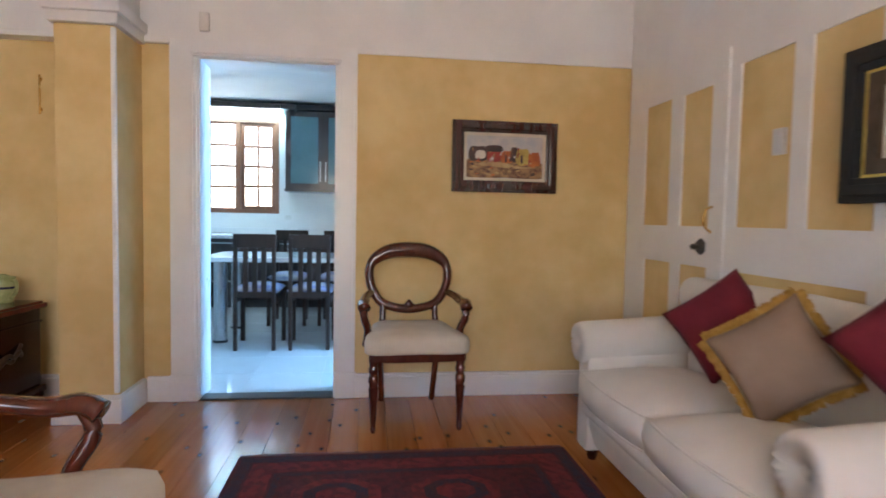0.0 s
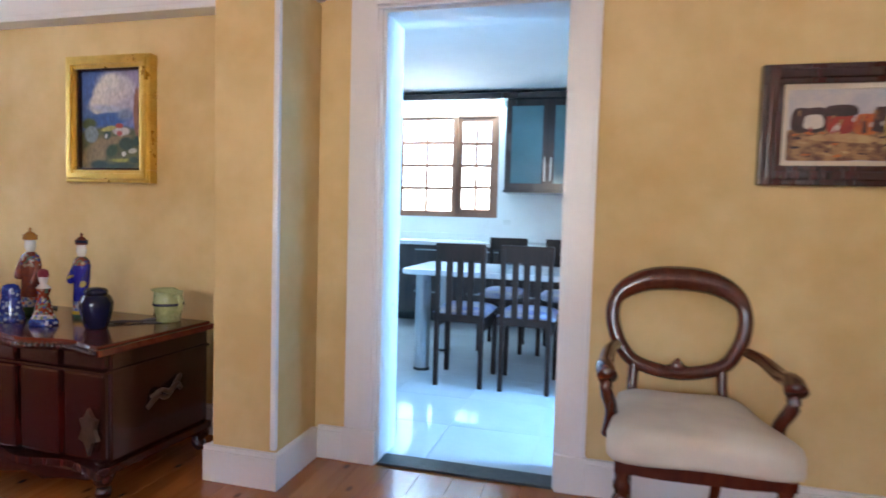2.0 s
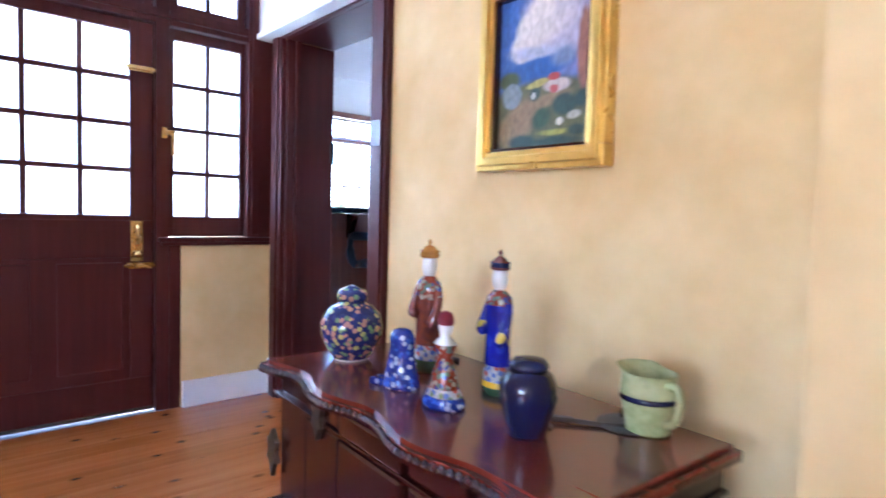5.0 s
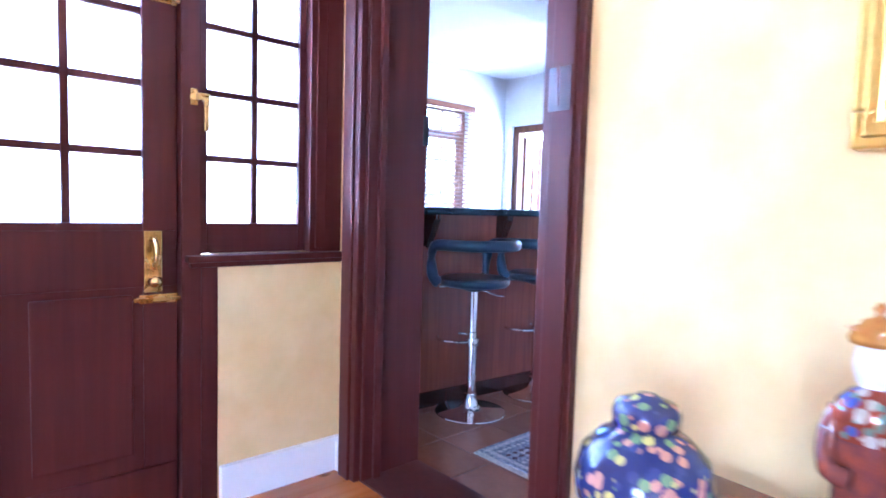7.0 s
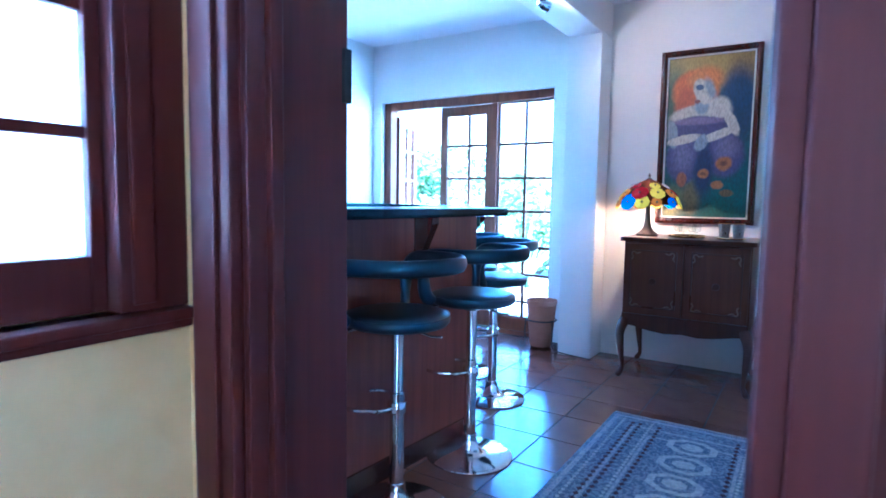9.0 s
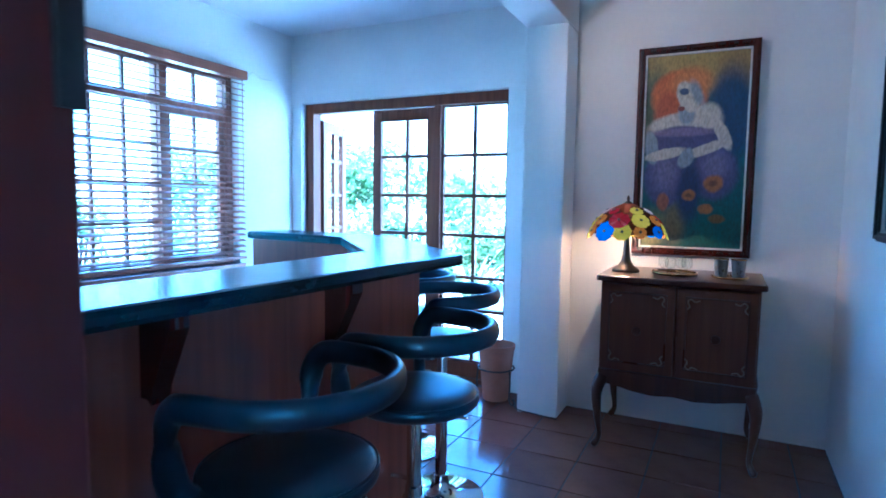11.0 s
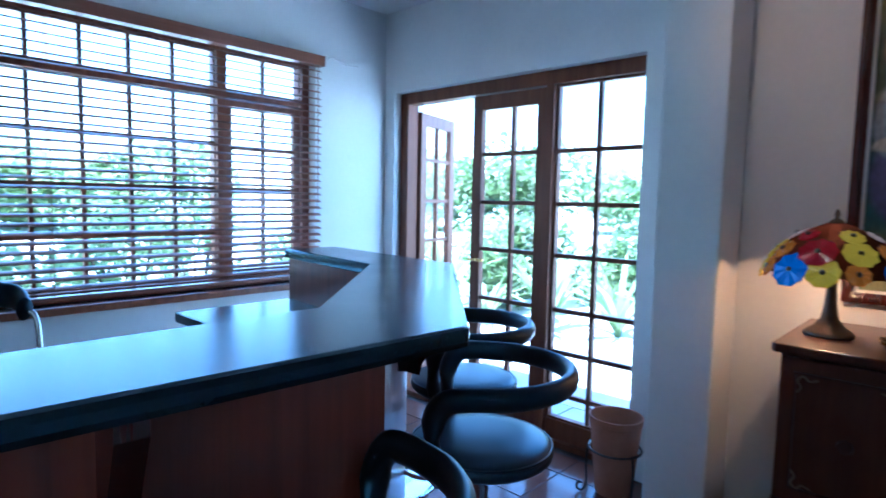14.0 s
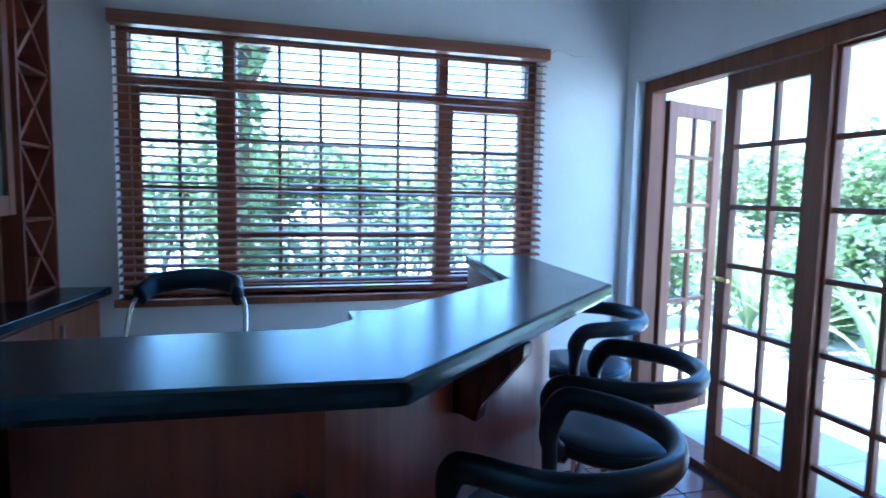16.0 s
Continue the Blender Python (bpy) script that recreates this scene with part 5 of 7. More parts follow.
def seat_cushion(y0, y1):
    """A plump feather-filled seat cushion, rounded at the front, with corded seams."""
    x0, x1, zb, zt = -0.035, 0.52, 0.318, 0.452
    nx, ny = 18, 20
    bm = bmesh.new()

    def at(u, w, top):
        x, y = x0 + (x1 - x0) * u, y0 + (y1 - y0) * w
        a, b = 2 * u - 1, 2 * w - 1
        crown = (1 - abs(a) ** 2.6) * (1 - abs(b) ** 2.6)
        x -= 0.028 * (1 - b * b) * (1 - u) ** 4
        z = zt + 0.062 * crown ** 0.8 + 0.004 * noise.noise(Vector((x * 7, y * 7, 1.7))) * crown if top else zb
        return Vector((x, y, z))

    rows = {(i, j): bm.verts.new(at(i / nx, j / ny, True)) for i in range(nx + 1) for j in range(ny + 1)}
    low = {(i, j): bm.verts.new(at(i / nx, j / ny, False)) for i in range(nx + 1) for j in range(ny + 1)}
    for i in range(nx):
        for j in range(ny):
            bm.faces.new((rows[i, j], rows[i + 1, j], rows[i + 1, j + 1], rows[i, j + 1]))
            bm.faces.new((low[i, j + 1], low[i + 1, j + 1], low[i + 1, j], low[i, j]))
    border = [(i, 0) for i in range(nx)] + [(nx, j) for j in range(ny)] + [(i, ny) for i in range(nx, 0, -1)] + [(0, j) for j in range(ny, 0, -1)]
    cx, cy = (x0 + x1) / 2, (y0 + y1) / 2
    mid = [bm.verts.new((rows[k].co + low[k].co) / 2 + Vector((rows[k].co.x - cx, rows[k].co.y - cy, 0)).normalized() * 0.014) for k in border]
    n = len(border)
    for k in range(n):
        q = (k + 1) % n
        bm.faces.new((rows[border[k]], mid[k], mid[q], rows[border[q]]))
        bm.faces.new((mid[k], low[border[k]], low[border[q]], mid[q]))
    edge_top = [tuple(at(i / nx, j / ny, True)) for i, j in border]
    edge_low = [tuple(at(i / nx, j / ny, False) + Vector((0, 0, 0.004))) for i, j in border]
    c = part("seat_cushion", bm, M_SOFA, SO, "plump seat cushion with piping", smooth="all")
    for edge in (edge_top, edge_low):
        part("piping", tube(bmesh.new(), edge, 0.0055, 6, True), M_SOFA, c, smooth="all")


seat_cushion(-0.625, -0.008)
seat_cushion(0.008, 0.625)
for lab, m, mt, w in (("maroon velvet scatter cushion resting on the sofa", pose(1.90, 2.27, 0.73, 70, 0, -42) @ pose(0, 0, 0, 0, 0, 40), M_RED, 0.36), ("maroon velvet scatter cushion leaning on the sofa back", pose(1.95, 1.40, 0.83, 70, 0, -52) @ pose(0, 0, 0, 0, 0, 48), M_RED, 0.39)):
    tagged(pad("scatter_cushion", w, w, 0.13, mt, None, m), lab, "cushion")
fc = thing("fringed_cushion", (1.80, 1.82, 0.70), 0, "tan scatter cushion with a gold fringe, on the sofa", "cushion")
fm = pose(0, 0, 0, 70, 0, -44) @ pose(0, 0, 0, 0, 0, 37) @ Matrix.Scale(0.82, 4)
pad("cushion", 0.42, 0.42, 0.16, M_TAN, fc, fm, puff=1.6, n=20)
fb = bmesh.new()
rr = random.Random(3)
for side in range(4):
    rot = Matrix.Rotation(side * math.pi / 2, 4, "Z")
    for k in range(110):
        a = -0.205 + 0.41 * k / 109
        sag = 0.012 * (1 - (a / 0.205) ** 2)
        for q in range(3):
            L = rr.uniform(0.022, 0.040)
            x, w = a + rr.uniform(-0.003, 0.003), 0.0035
            drift, lift_by = rr.uniform(-0.012, 0.012) + 0.006 * math.sin(k * 0.45), rr.uniform(-0.014, 0.016)
            stems = [Vector((x, -0.203 + sag, 0.0)), Vector((x + drift * 0.3, -0.203 + sag - L * 0.55, lift_by)), Vector((x + drift, -0.203 + sag - L, lift_by * 0.4))]
            prev = None
            for p, ww in zip(stems, (w, w * 1.2, w * 0.7)):
                pair = [fb.verts.new(rot @ (p - Vector((ww, 0, 0)))), fb.verts.new(rot @ (p + Vector((ww, 0, 0.002))))]
                if prev:
                    fb.faces.new((prev[0], prev[1], pair[1], pair[0]))
                prev = pair
fo = part("fringe", fb, M_FRINGE, fc, "gold bullion fringe")
fo.matrix_basis = fm
tagged(fo, kind="stuff")


def rug(name, x0, y0, x1, y1, label, field, bands, medallions, med_mats, fringe_mat):
    t = thing(name, ((x0 + x1) / 2, (y0 + y1) / 2, 0), 0, label, "rug")
    w, d = x1 - x0, y1 - y0
    part("rug_body", boxes((-w / 2, -d / 2, 0.001, w / 2, d / 2, 0.009)), field, t, bevel=0.003)
    off, z = 0.02, 0.0092
    for bw, mt in bands:
        part("border_band", slab_with_holes_flat(-w / 2 + off, w / 2 - off, -d / 2 + off, d / 2 - off, bw, z), mt, t)
        off += bw + 0.012
    for k, (mx, my, r) in enumerate(medallions):
        for j, mt in enumerate(med_mats):
            q = r * (1 - 0.28 * j)
            part("medallion", prism(bmesh.new(), [(mx + q * 1.25 * math.cos(math.pi / 8 + math.pi / 4 * i), my + q * math.sin(math.pi / 8 + math.pi / 4 * i)) for i in range(8)], 0.0088, 0.0094 + 0.0005 * j), mt, t)
    for s in (-1, 1):
        fb = bmesh.new()
        for i in range(int(w / 0.012)):
            x = -w / 2 + 0.006 + 0.012 * i
            box(fb, x - 0.003, s * d / 2 - (0 if s > 0 else 0.035), 0.001, x + 0.003, s * d / 2 + (0.035 if s > 0 else 0), 0.005)
        tagged(part("fringe", fb, fringe_mat, t), kind="stuff")
    return t


def slab_with_holes_flat(x0, x1, y0, y1, bw, z):
    bm = bmesh.new()
    for a in ((x0, y0, x1, y0 + bw), (x0, y1 - bw, x1, y1), (x0, y0 + bw, x0 + bw, y1 - bw), (x1 - bw, y0 + bw, x1, y1 - bw)):
        box(bm, a[0], a[1], z - 0.004, a[2], a[3], z)
    return bm


R_MAROON = material("rug_maroon", (0.085, 0.006, 0.012), (0.05, 0.006, 0.012), 0.95, scale=30, fine=300, bump=0.5, contrast=1.5)
R_RED = material("rug_red", (0.17, 0.012, 0.016), (0.09, 0.008, 0.012), 0.95, scale=26, fine=300, bump=0.5, contrast=1.5)
R_NAVY = material("rug_navy", (0.025, 0.012, 0.03), (0.05, 0.012, 0.02), 0.95, scale=40, fine=300, bump=0.5, contrast=1.5)
R_PURPLE = material("rug_plum", (0.09, 0.025, 0.05), (0.15, 0.06, 0.08), 0.95, scale=40, fine=300, bump=0.5, contrast=1.5)
R_SLATE = material("rug_slate_blue", (0.10, 0.12, 0.17), (0.25, 0.26, 0.30), 0.95, scale=70, fine=300, bump=0.5, contrast=2.2)
R_STONE = material("rug_stone", (0.40, 0.38, 0.38), (0.24, 0.25, 0.30), 0.95, scale=80, fine=300, bump=0.5, contrast=2.2)
R_CREAM = material("rug_cream", (0.48, 0.45, 0.42), (0.34, 0.33, 0.33), 0.95, scale=60, fine=300, bump=0.5, contrast=1.5)
rug("persian_rug", -0.17, 0.75, 1.42, 2.83, "dark red patterned persian rug on the boards", R_MAROON, ((0.05, R_NAVY), (0.10, R_RED), (0.03, R_NAVY)), [(-0.32, y, 0.16) for y in (-0.62, -0.2, 0.22, 0.62)] + [(0.18, y, 0.16) for y in (-0.62, -0.2, 0.22, 0.62)], (R_RED, R_NAVY, R_RED), R_PURPLE)
rug("hall_rug", -3.07, 1.25, -1.75, 2.93, "plum coloured woven rug in the hall", R_PURPLE, ((0.05, R_MAROON), (0.08, R_PURPLE)), [(0, -0.4, 0.2), (0, 0.3, 0.2)], (R_MAROON, R_PURPLE), R_PURPLE)
rug("bar_rug", -4.05, 4.45, -3.12, 6.33, "slate blue oriental rug with pale medallions on the tiles", R_SLATE, ((0.025, R_STONE), (0.07, R_SLATE), (0.02, R_STONE), (0.06, R_SLATE), (0.015, R_STONE)), [(0.0, y, 0.10) for y in (-0.66, -0.44, -0.22, 0.0, 0.22, 0.44, 0.66)], (R_CREAM, R_SLATE, R_CREAM), R_CREAM)

bar_rug = bpy.data.objects["bar_rug"]
for mt, xs, pitch, reach in ((R_CREAM, (-0.385, 0.385, -0.235, 0.235), 0.034, 0.010), (R_NAVY, (-0.33, 0.33, -0.29, 0.29, -0.19, 0.19), 0.046, 0.013)):
    motif = bmesh.new()
    for x in xs:
        y = -0.87
        while y < 0.87:
            prism(motif, [(x - reach, y), (x, y + pitch * 0.42), (x + reach, y), (x, y - pitch * 0.42)], 0.0085, 0.0098)
            y += pitch
    tagged(part("woven_motif", motif, mt, bar_rug), kind="stuff")

# ---- the carved chest and what stands on it ----
CH = thing("carved_chest", (-2.09, 3.385, 0), -3.5, "dark carved mahogany chest with a wavy moulded top, against the wall", "chest")


def wavy(w, d, amp, k=48):
    """An outline with a serpentine, notched front (front at -y)."""
    pts = [(w / 2, d / 2), (-w / 2, d / 2)]
    for i in range(k + 1):
        x = -w / 2 + w * i / k
        s = x / (w / 2)
        y = -d / 2 - 0.02 + 0.022 * math.cos(2 * math.pi * s * 1.5) + amp * abs(math.sin(math.pi * i / 2.0))
        pts.append((x, y))
    return pts


part("top", prism(bmesh.new(), wavy(1.31, 0.60, 0.004), 0.60, 0.628), M_CHESTTOP, CH, "polished wavy-edged top", bevel=0.006)
part("top_face", prism(bmesh.new(), wavy(1.28, 0.57, 0.0), 0.628, 0.64), M_CHESTTOP, CH, bevel=0.005)
bead = bmesh.new()
for i in range(60):
    x = -0.635 + 1.27 * i / 59
    s = x / 0.655
    y = -0.322 + 0.022 * math.cos(2 * math.pi * s * 1.5)
    lathe(bead, [(0.003, -0.015), (0.010, -0.010), (0.012, 0.0), (0.009, 0.008), (0.002, 0.013)], 8, (x, y, 0.613))
part("carved_edge", bead, M_MAHOGDK, CH, "carved beaded edge", smooth="all")
part("body", boxes((-0.62, -0.255, 0.15, 0.62, 0.29, 0.60)), M_MAHOGDK, CH, bevel=0.008)
for i, (a, b, o) in enumerate(((-0.61, -0.40, 0.285), (-0.385, -0.17, 0.295), (-0.155, 0.155, 0.305), (0.17, 0.385, 0.295), (0.40, 0.61, 0.285))):
    part("front_panel", boxes((a, -o, 0.16, b, -0.25, 0.515)), M_MAHOGDK, CH, bevel=0.012)
    part("lid_panel", boxes((a, -o, 0.53, b, -0.25, 0.598)), M_MAHOGDK, CH, bevel=0.01)
part("lid_moulding", boxes((-0.63, -0.300, 0.516, 0.63, 0.292, 0.528)), M_MAHOGDK, CH, bevel=0.003)
part("base_moulding", prism(bmesh.new(), wavy(1.29, 0.59, 0.006), 0.115, 0.15), M_MAHOGDK, CH, bevel=0.006)
ap = bmesh.new()
extrude_xz(ap, [(-0.6, 0.116), (0.6, 0.116), (0.55, 0.085), (0.42, 0.075), (0.3, 0.05), (0.2, 0.075), (0.1, 0.05), (0.0, 0.035), (-0.1, 0.05), (-0.2, 0.075), (-0.3, 0.05), (-0.42, 0.075), (-0.55, 0.085)], -0.30, -0.275)
part("carved_apron", ap, M_MAHOGDK, CH, bevel=0.004)
for x in (-0.575, 0.575):
    for y in (-0.25, 0.24):
        s, q = (1 if x > 0 else -1), (1 if y > 0 else -1)
        part("foot", tube(bmesh.new(), curve_points([(x - s * 0.02, y - q * 0.02, 0.13), (x + s * 0.03, y + q * 0.03, 0.10), (x + s * 0.015, y + q * 0.015, 0.055), (x + s * 0.035, y + q * 0.035, 0.022)], 5), [0.05, 0.049, 0.047, 0.045, 0.043, 0.04, 0.036, 0.03, 0.027, 0.026, 0.026, 0.028, 0.03, 0.03, 0.027, 0.022], 12), M_MAHOGDK, CH, "carved claw foot", smooth="all")
for x, z, sc in ((-0.28, 0.545, 1.0), (0.56, 0.30, 1.5), (-0.62, 0.33, 1.3)):
    pl = bmesh.new()
    extrude_xz(pl, [(x + sc * a, z + sc * b) for a, b in ((0, 0.055), (0.012, 0.03), (0.03, 0.025), (0.018, 0.0), (0.034, -0.03), (0.012, -0.035), (0.0, -0.075), (-0.012, -0.035), (-0.034, -0.03), (-0.018, 0.0), (-0.03, 0.025), (-0.012, 0.03))], -0.312, -0.295)
    part("lock_plate", pl, M_BRONZE, CH, "pierced bronze escutcheon", bevel=0.003)
sd = bmesh.new()
for pts in ([(0.622, -0.06, 0.36), (0.642, -0.02, 0.385), (0.645, 0.02, 0.37), (0.642, 0.07, 0.39), (0.622, 0.11, 0.36)], [(0.622, -0.08, 0.32), (0.632, -0.03, 0.36), (0.632, 0.02, 0.345), (0.632, 0.08, 0.40), (0.622, 0.11, 0.42)]):
    tube(sd, curve_points(pts, 6), 0.011, 8)
part("side_handle", sd, M_BRONZE, CH, "cast bronze side handle", smooth="all")

TZ = 0.64


def flower_mat(name, base, spots, size=34, reach=0.52):
    """Glaze painted with scattered blossoms."""
    m = material(name, base, tuple(v * 0.7 for v in base), 0.1, scale=10, bump=0.02)
    n, l = m.node_tree.nodes, m.node_tree.links
    b = n["Principled BSDF"]
    src = b.inputs["Base Color"].links[0].from_socket
    tc = n.new("ShaderNodeTexCoord")
    v = n.new("ShaderNodeTexVoronoi")
    v.inputs["Scale"].default_value = size
    l.new(tc.outputs["Object"], v.inputs["Vector"])
    st = n.new("ShaderNodeMapRange")
    st.inputs["From Min"].default_value, st.inputs["From Max"].default_value = reach, reach - 0.06
    l.new(v.outputs["Distance"], st.inputs["Value"])
    sep = n.new("ShaderNodeSeparateColor")
    l.new(v.outputs["Color"], sep.inputs[0])
    rp = n.new("ShaderNodeValToRGB")
    rp.color_ramp.interpolation = "CONSTANT"
    e = rp.color_ramp.elements
    e[0].color, e[1].color = rgb(spots[0]), rgb(spots[1])
    e[1].position = 0.3
    for k, c in enumerate(spots[2:]):
        el = e.new(0.5 + 0.2 * k)
        el.color = rgb(c)
    l.new(sep.outputs[0], rp.inputs["Fac"])
    mx = n.new("ShaderNodeMix")
    mx.data_type = "RGBA"
    l.new(st.outputs["Result"], mx.inputs["Factor"])
    l.new(src, mx.inputs["A"])
    l.new(rp.outputs["Color"], mx.inputs["B"])
    l.new(mx.outputs["Result"], b.inputs["Base Color"])
    return m


M_GINGER = flower_mat("painted_flower_glaze", (0.03, 0.035, 0.13), [(0.45, 0.22, 0.16), (0.48, 0.42, 0.13), (0.16, 0.24, 0.12), (0.04, 0.05, 0.16)], 52, 0.5)
M_BLUEWHITE = flower_mat("blue_white_glaze", (0.015, 0.03, 0.20), [(0.30, 0.38, 0.52), (0.015, 0.03, 0.22), (0.02, 0.04, 0.25), (0.03, 0.08, 0.35)], 60, 0.5)
gj = thing("ginger_jar", (-2.59, 3.335, TZ), 0, "round lidded ginger jar painted with flowers on dark blue", "jar")
part("body", lathe(bmesh.new(), [(0.055, 0.0), (0.062, 0.008), (0.085, 0.04), (0.104, 0.085), (0.108, 0.115), (0.098, 0.155), (0.07, 0.185), (0.047, 0.195), (0.045, 0.202)], 32), M_GINGER, gj, smooth="all")
part("lid", lathe(bmesh.new(), [(0.052, 0.202), (0.053, 0.225), (0.046, 0.238), (0.02, 0.248), (0.015, 0.252)], 28), M_GINGER, gj, "domed jar lid", smooth="all")
part("foot_ring", lathe(bmesh.new(), [(0.058, 0.0), (0.063, 0.012), (0.06, 0.014)], 28), M_PORC, gj, smooth="all")
bb = thing("blue_bottle", (-2.23, 3.28, TZ), 20, "small blue and white porcelain vase on the chest", "vase")
part("body", lathe(bmesh.new(), [(0.058, 0.0), (0.06, 0.01), (0.05, 0.05), (0.042, 0.09), (0.038, 0.12), (0.04, 0.145), (0.03, 0.165), (0.012, 0.172)], 24, squash=0.75), M_BLUEWHITE, bb, smooth="all")
part("corner_flap", boxes((-0.095, -0.03, 0.0, -0.045, 0.03, 0.02)), M_BLUEWHITE, bb, bevel=0.008)


def figurine(name, place, turn, h, robes, label):
    """A standing porcelain figure as one plain shape, its glaze changing with height."""
    prof = [(0.15, 0.0), (0.155, 0.05), (0.145, 0.09), (0.14, 0.10), (0.138, 0.2), (0.128, 0.32), (0.132, 0.45), (0.142, 0.55), (0.146, 0.62), (0.128, 0.675), (0.082, 0.71), (0.052, 0.722), (0.066, 0.74), (0.080, 0.775), (0.082, 0.80), (0.074, 0.84), (0.070, 0.856), (0.100, 0.862), (0.108, 0.878), (0.098, 0.898), (0.112, 0.912), (0.075, 0.922), (0.060, 0.94), (0.024, 0.952), (0.016, 0.962), (0.026, 0.978), (0.006, 1.0)]
    bm = lathe(bmesh.new(), [(r * h * 0.76, z * h) for r, z in prof], 28, squash=0.74)
    for v in bm.verts:
        fold = math.sin(math.atan2(v.co.y, v.co.x) * 7.0) * (0.004 * h if 0.08 < v.co.z / h < 0.45 else 0.0)
        v.co.x += fold * math.copysign(1, v.co.x)
    tube(bm, curve_points([(-0.085 * h, 0.0, 0.64 * h), (-0.112 * h, -0.02 * h, 0.54 * h), (-0.10 * h, -0.07 * h, 0.45 * h), (-0.045 * h, -0.10 * h, 0.44 * h)], 5), 0.034 * h, 10)
    tube(bm, curve_points([(0.085 * h, 0.0, 0.64 * h), (0.112 * h, -0.02 * h, 0.54 * h), (0.105 * h, -0.055 * h, 0.42 * h), (0.08 * h, -0.075 * h, 0.36 * h)], 5), [0.034 * h] * 8 + [0.038 * h] * 8, 10)
    for f in bm.faces:
        z = f.calc_center_median().z / h
        f.material_index = next(i for i, (top, _) in enumerate(robes) if z < top)
    o = link(name, bm, [m for _, m in robes], None, "", "all")
    o.matrix_basis = pose(*place, 0, 0, turn)
    return tagged(o, label, "figurine")


M_ROBEBLUE = flower_mat("blue_robe_glaze", (0.012, 0.015, 0.26), [(0.48, 0.38, 0.06), (0.012, 0.018, 0.26), (0.014, 0.02, 0.28), (0.02, 0.03, 0.3)], 24, 0.42)
M_ROBERUST = flower_mat("rust_patterned_glaze", (0.20, 0.035, 0.018), [(0.30, 0.26, 0.2), (0.2, 0.04, 0.02), (0.05, 0.06, 0.2), (0.10, 0.14, 0.10)], 70, 0.6)
M_BAND = flower_mat("patterned_hem_glaze", (0.45, 0.43, 0.42), [(0.1, 0.15, 0.35), (0.4, 0.08, 0.05), (0.5, 0.5, 0.48), (0.15, 0.2, 0.1)], 60, 0.55)
figurine("porcelain_figurine", (-2.325, 3.455, TZ), 10, 0.425, [(0.09, M_GREENGL), (0.2, M_BAND), (0.58, M_RUST), (0.73, M_ROBERUST), (0.858, M_PORC), (2, M_OCHREGL)], "tall porcelain figurine in a rust robe with an amber hat")
figurine("porcelain_figurine", (-2.025, 3.465, TZ), -5, 0.41, [(0.05, M_GREENGL), (0.09, M_YELGL), (0.24, M_BAND), (0.64, M_ROBEBLUE), (0.73, M_ROBERUST), (0.858, M_PORC), (0.88, M_RUST), (0.915, M_NAVY), (2, M_RUST)], "tall porcelain figurine in a cobalt robe with a dark hat")
lady = bmesh.new()
lathe(lady, [(0.062, 0.0), (0.066, 0.012), (0.055, 0.03), (0.045, 0.05), (0.036, 0.09), (0.022, 0.13), (0.03, 0.15), (0.034, 0.165), (0.014, 0.185), (0.02, 0.2), (0.022, 0.215), (0.026, 0.225), (0.02, 0.245), (0.004, 0.252)], 20, squash=0.8)
for f in lady.faces:
    z = f.calc_center_median().z
    f.material_index = 0 if z < 0.022 else 1 if z < 0.05 else 4 if z < 0.165 else 2 if z < 0.218 else 3
lo = link("porcelain_lady", lady, [M_BLUEWHITE, M_BAND, M_PORC, M_RED, M_ROBERUST], None, "", "all")
lo.matrix_basis = pose(-2.03, 3.27, TZ)
tagged(lo, "small porcelain lady figurine in a wide patterned skirt", "figurine")
nj = thing("navy_jar", (-1.76, 3.29, TZ), 0, "dark navy glazed lidded jar on the chest", "jar")
part("body", lathe(bmesh.new(), [(0.042, 0.0), (0.047, 0.008), (0.055, 0.04), (0.066, 0.085), (0.068, 0.115), (0.055, 0.145), (0.038, 0.155)], 28), M_NAVY, nj, smooth="all")
part("lid", lathe(bmesh.new(), [(0.045, 0.154), (0.047, 0.165), (0.036, 0.178), (0.01, 0.183)], 24), M_NAVY, nj, smooth="all")
jg = thing("pottery_jug", (-1.60, 3.545, TZ), -20, "pale green glazed pottery jug with a dark band", "jug")
jg.scale = (0.87, 0.87, 0.85)
jb = lathe(bmesh.new(), [(0.055, 0.0), (0.062, 0.006), (0.06, 0.012), (0.068, 0.05), (0.078, 0.10), (0.076, 0.125), (0.070, 0.150), (0.073, 0.168), (0.068, 0.168), (0.066, 0.150), (0.07, 0.12), (0.06, 0.03), (0.02, 0.015)], 28)
for v in jb.verts:
    if v.co.z > 0.145 and v.co.x < -0.03:
        v.co.x -= 0.028 * (v.co.z - 0.145) / 0.023
        v.co.z += 0.012
part("body", jb, M_JUG, jg, smooth="all")
part("band", lathe(bmesh.new(), [(0.0795, 0.093), (0.081, 0.096), (0.0805, 0.105), (0.079, 0.108)], 28), M_NAVY, jg, "dark painted band", smooth="all")
part("handle", tube(bmesh.new(), curve_points([(0.068, 0, 0.145), (0.10, 0, 0.15), (0.115, 0, 0.11), (0.10, 0, 0.06), (0.064, 0, 0.035)], 6), 0.011, 8, up=(0, 1, 0)), M_JUG, jg, smooth="all")
part("painted_leaf", lathe(bmesh.new(), [(0.02, 0.0), (0.016, 0.004)], 10), M_NAVY, jg).matrix_basis = pose(-0.055, -0.042, 0.04, 90, 0, -52)
ik = thing("iron_ornament", (-1.72, 3.44, TZ), 30, "flat wrought iron ornament lying on the chest", "ornament")
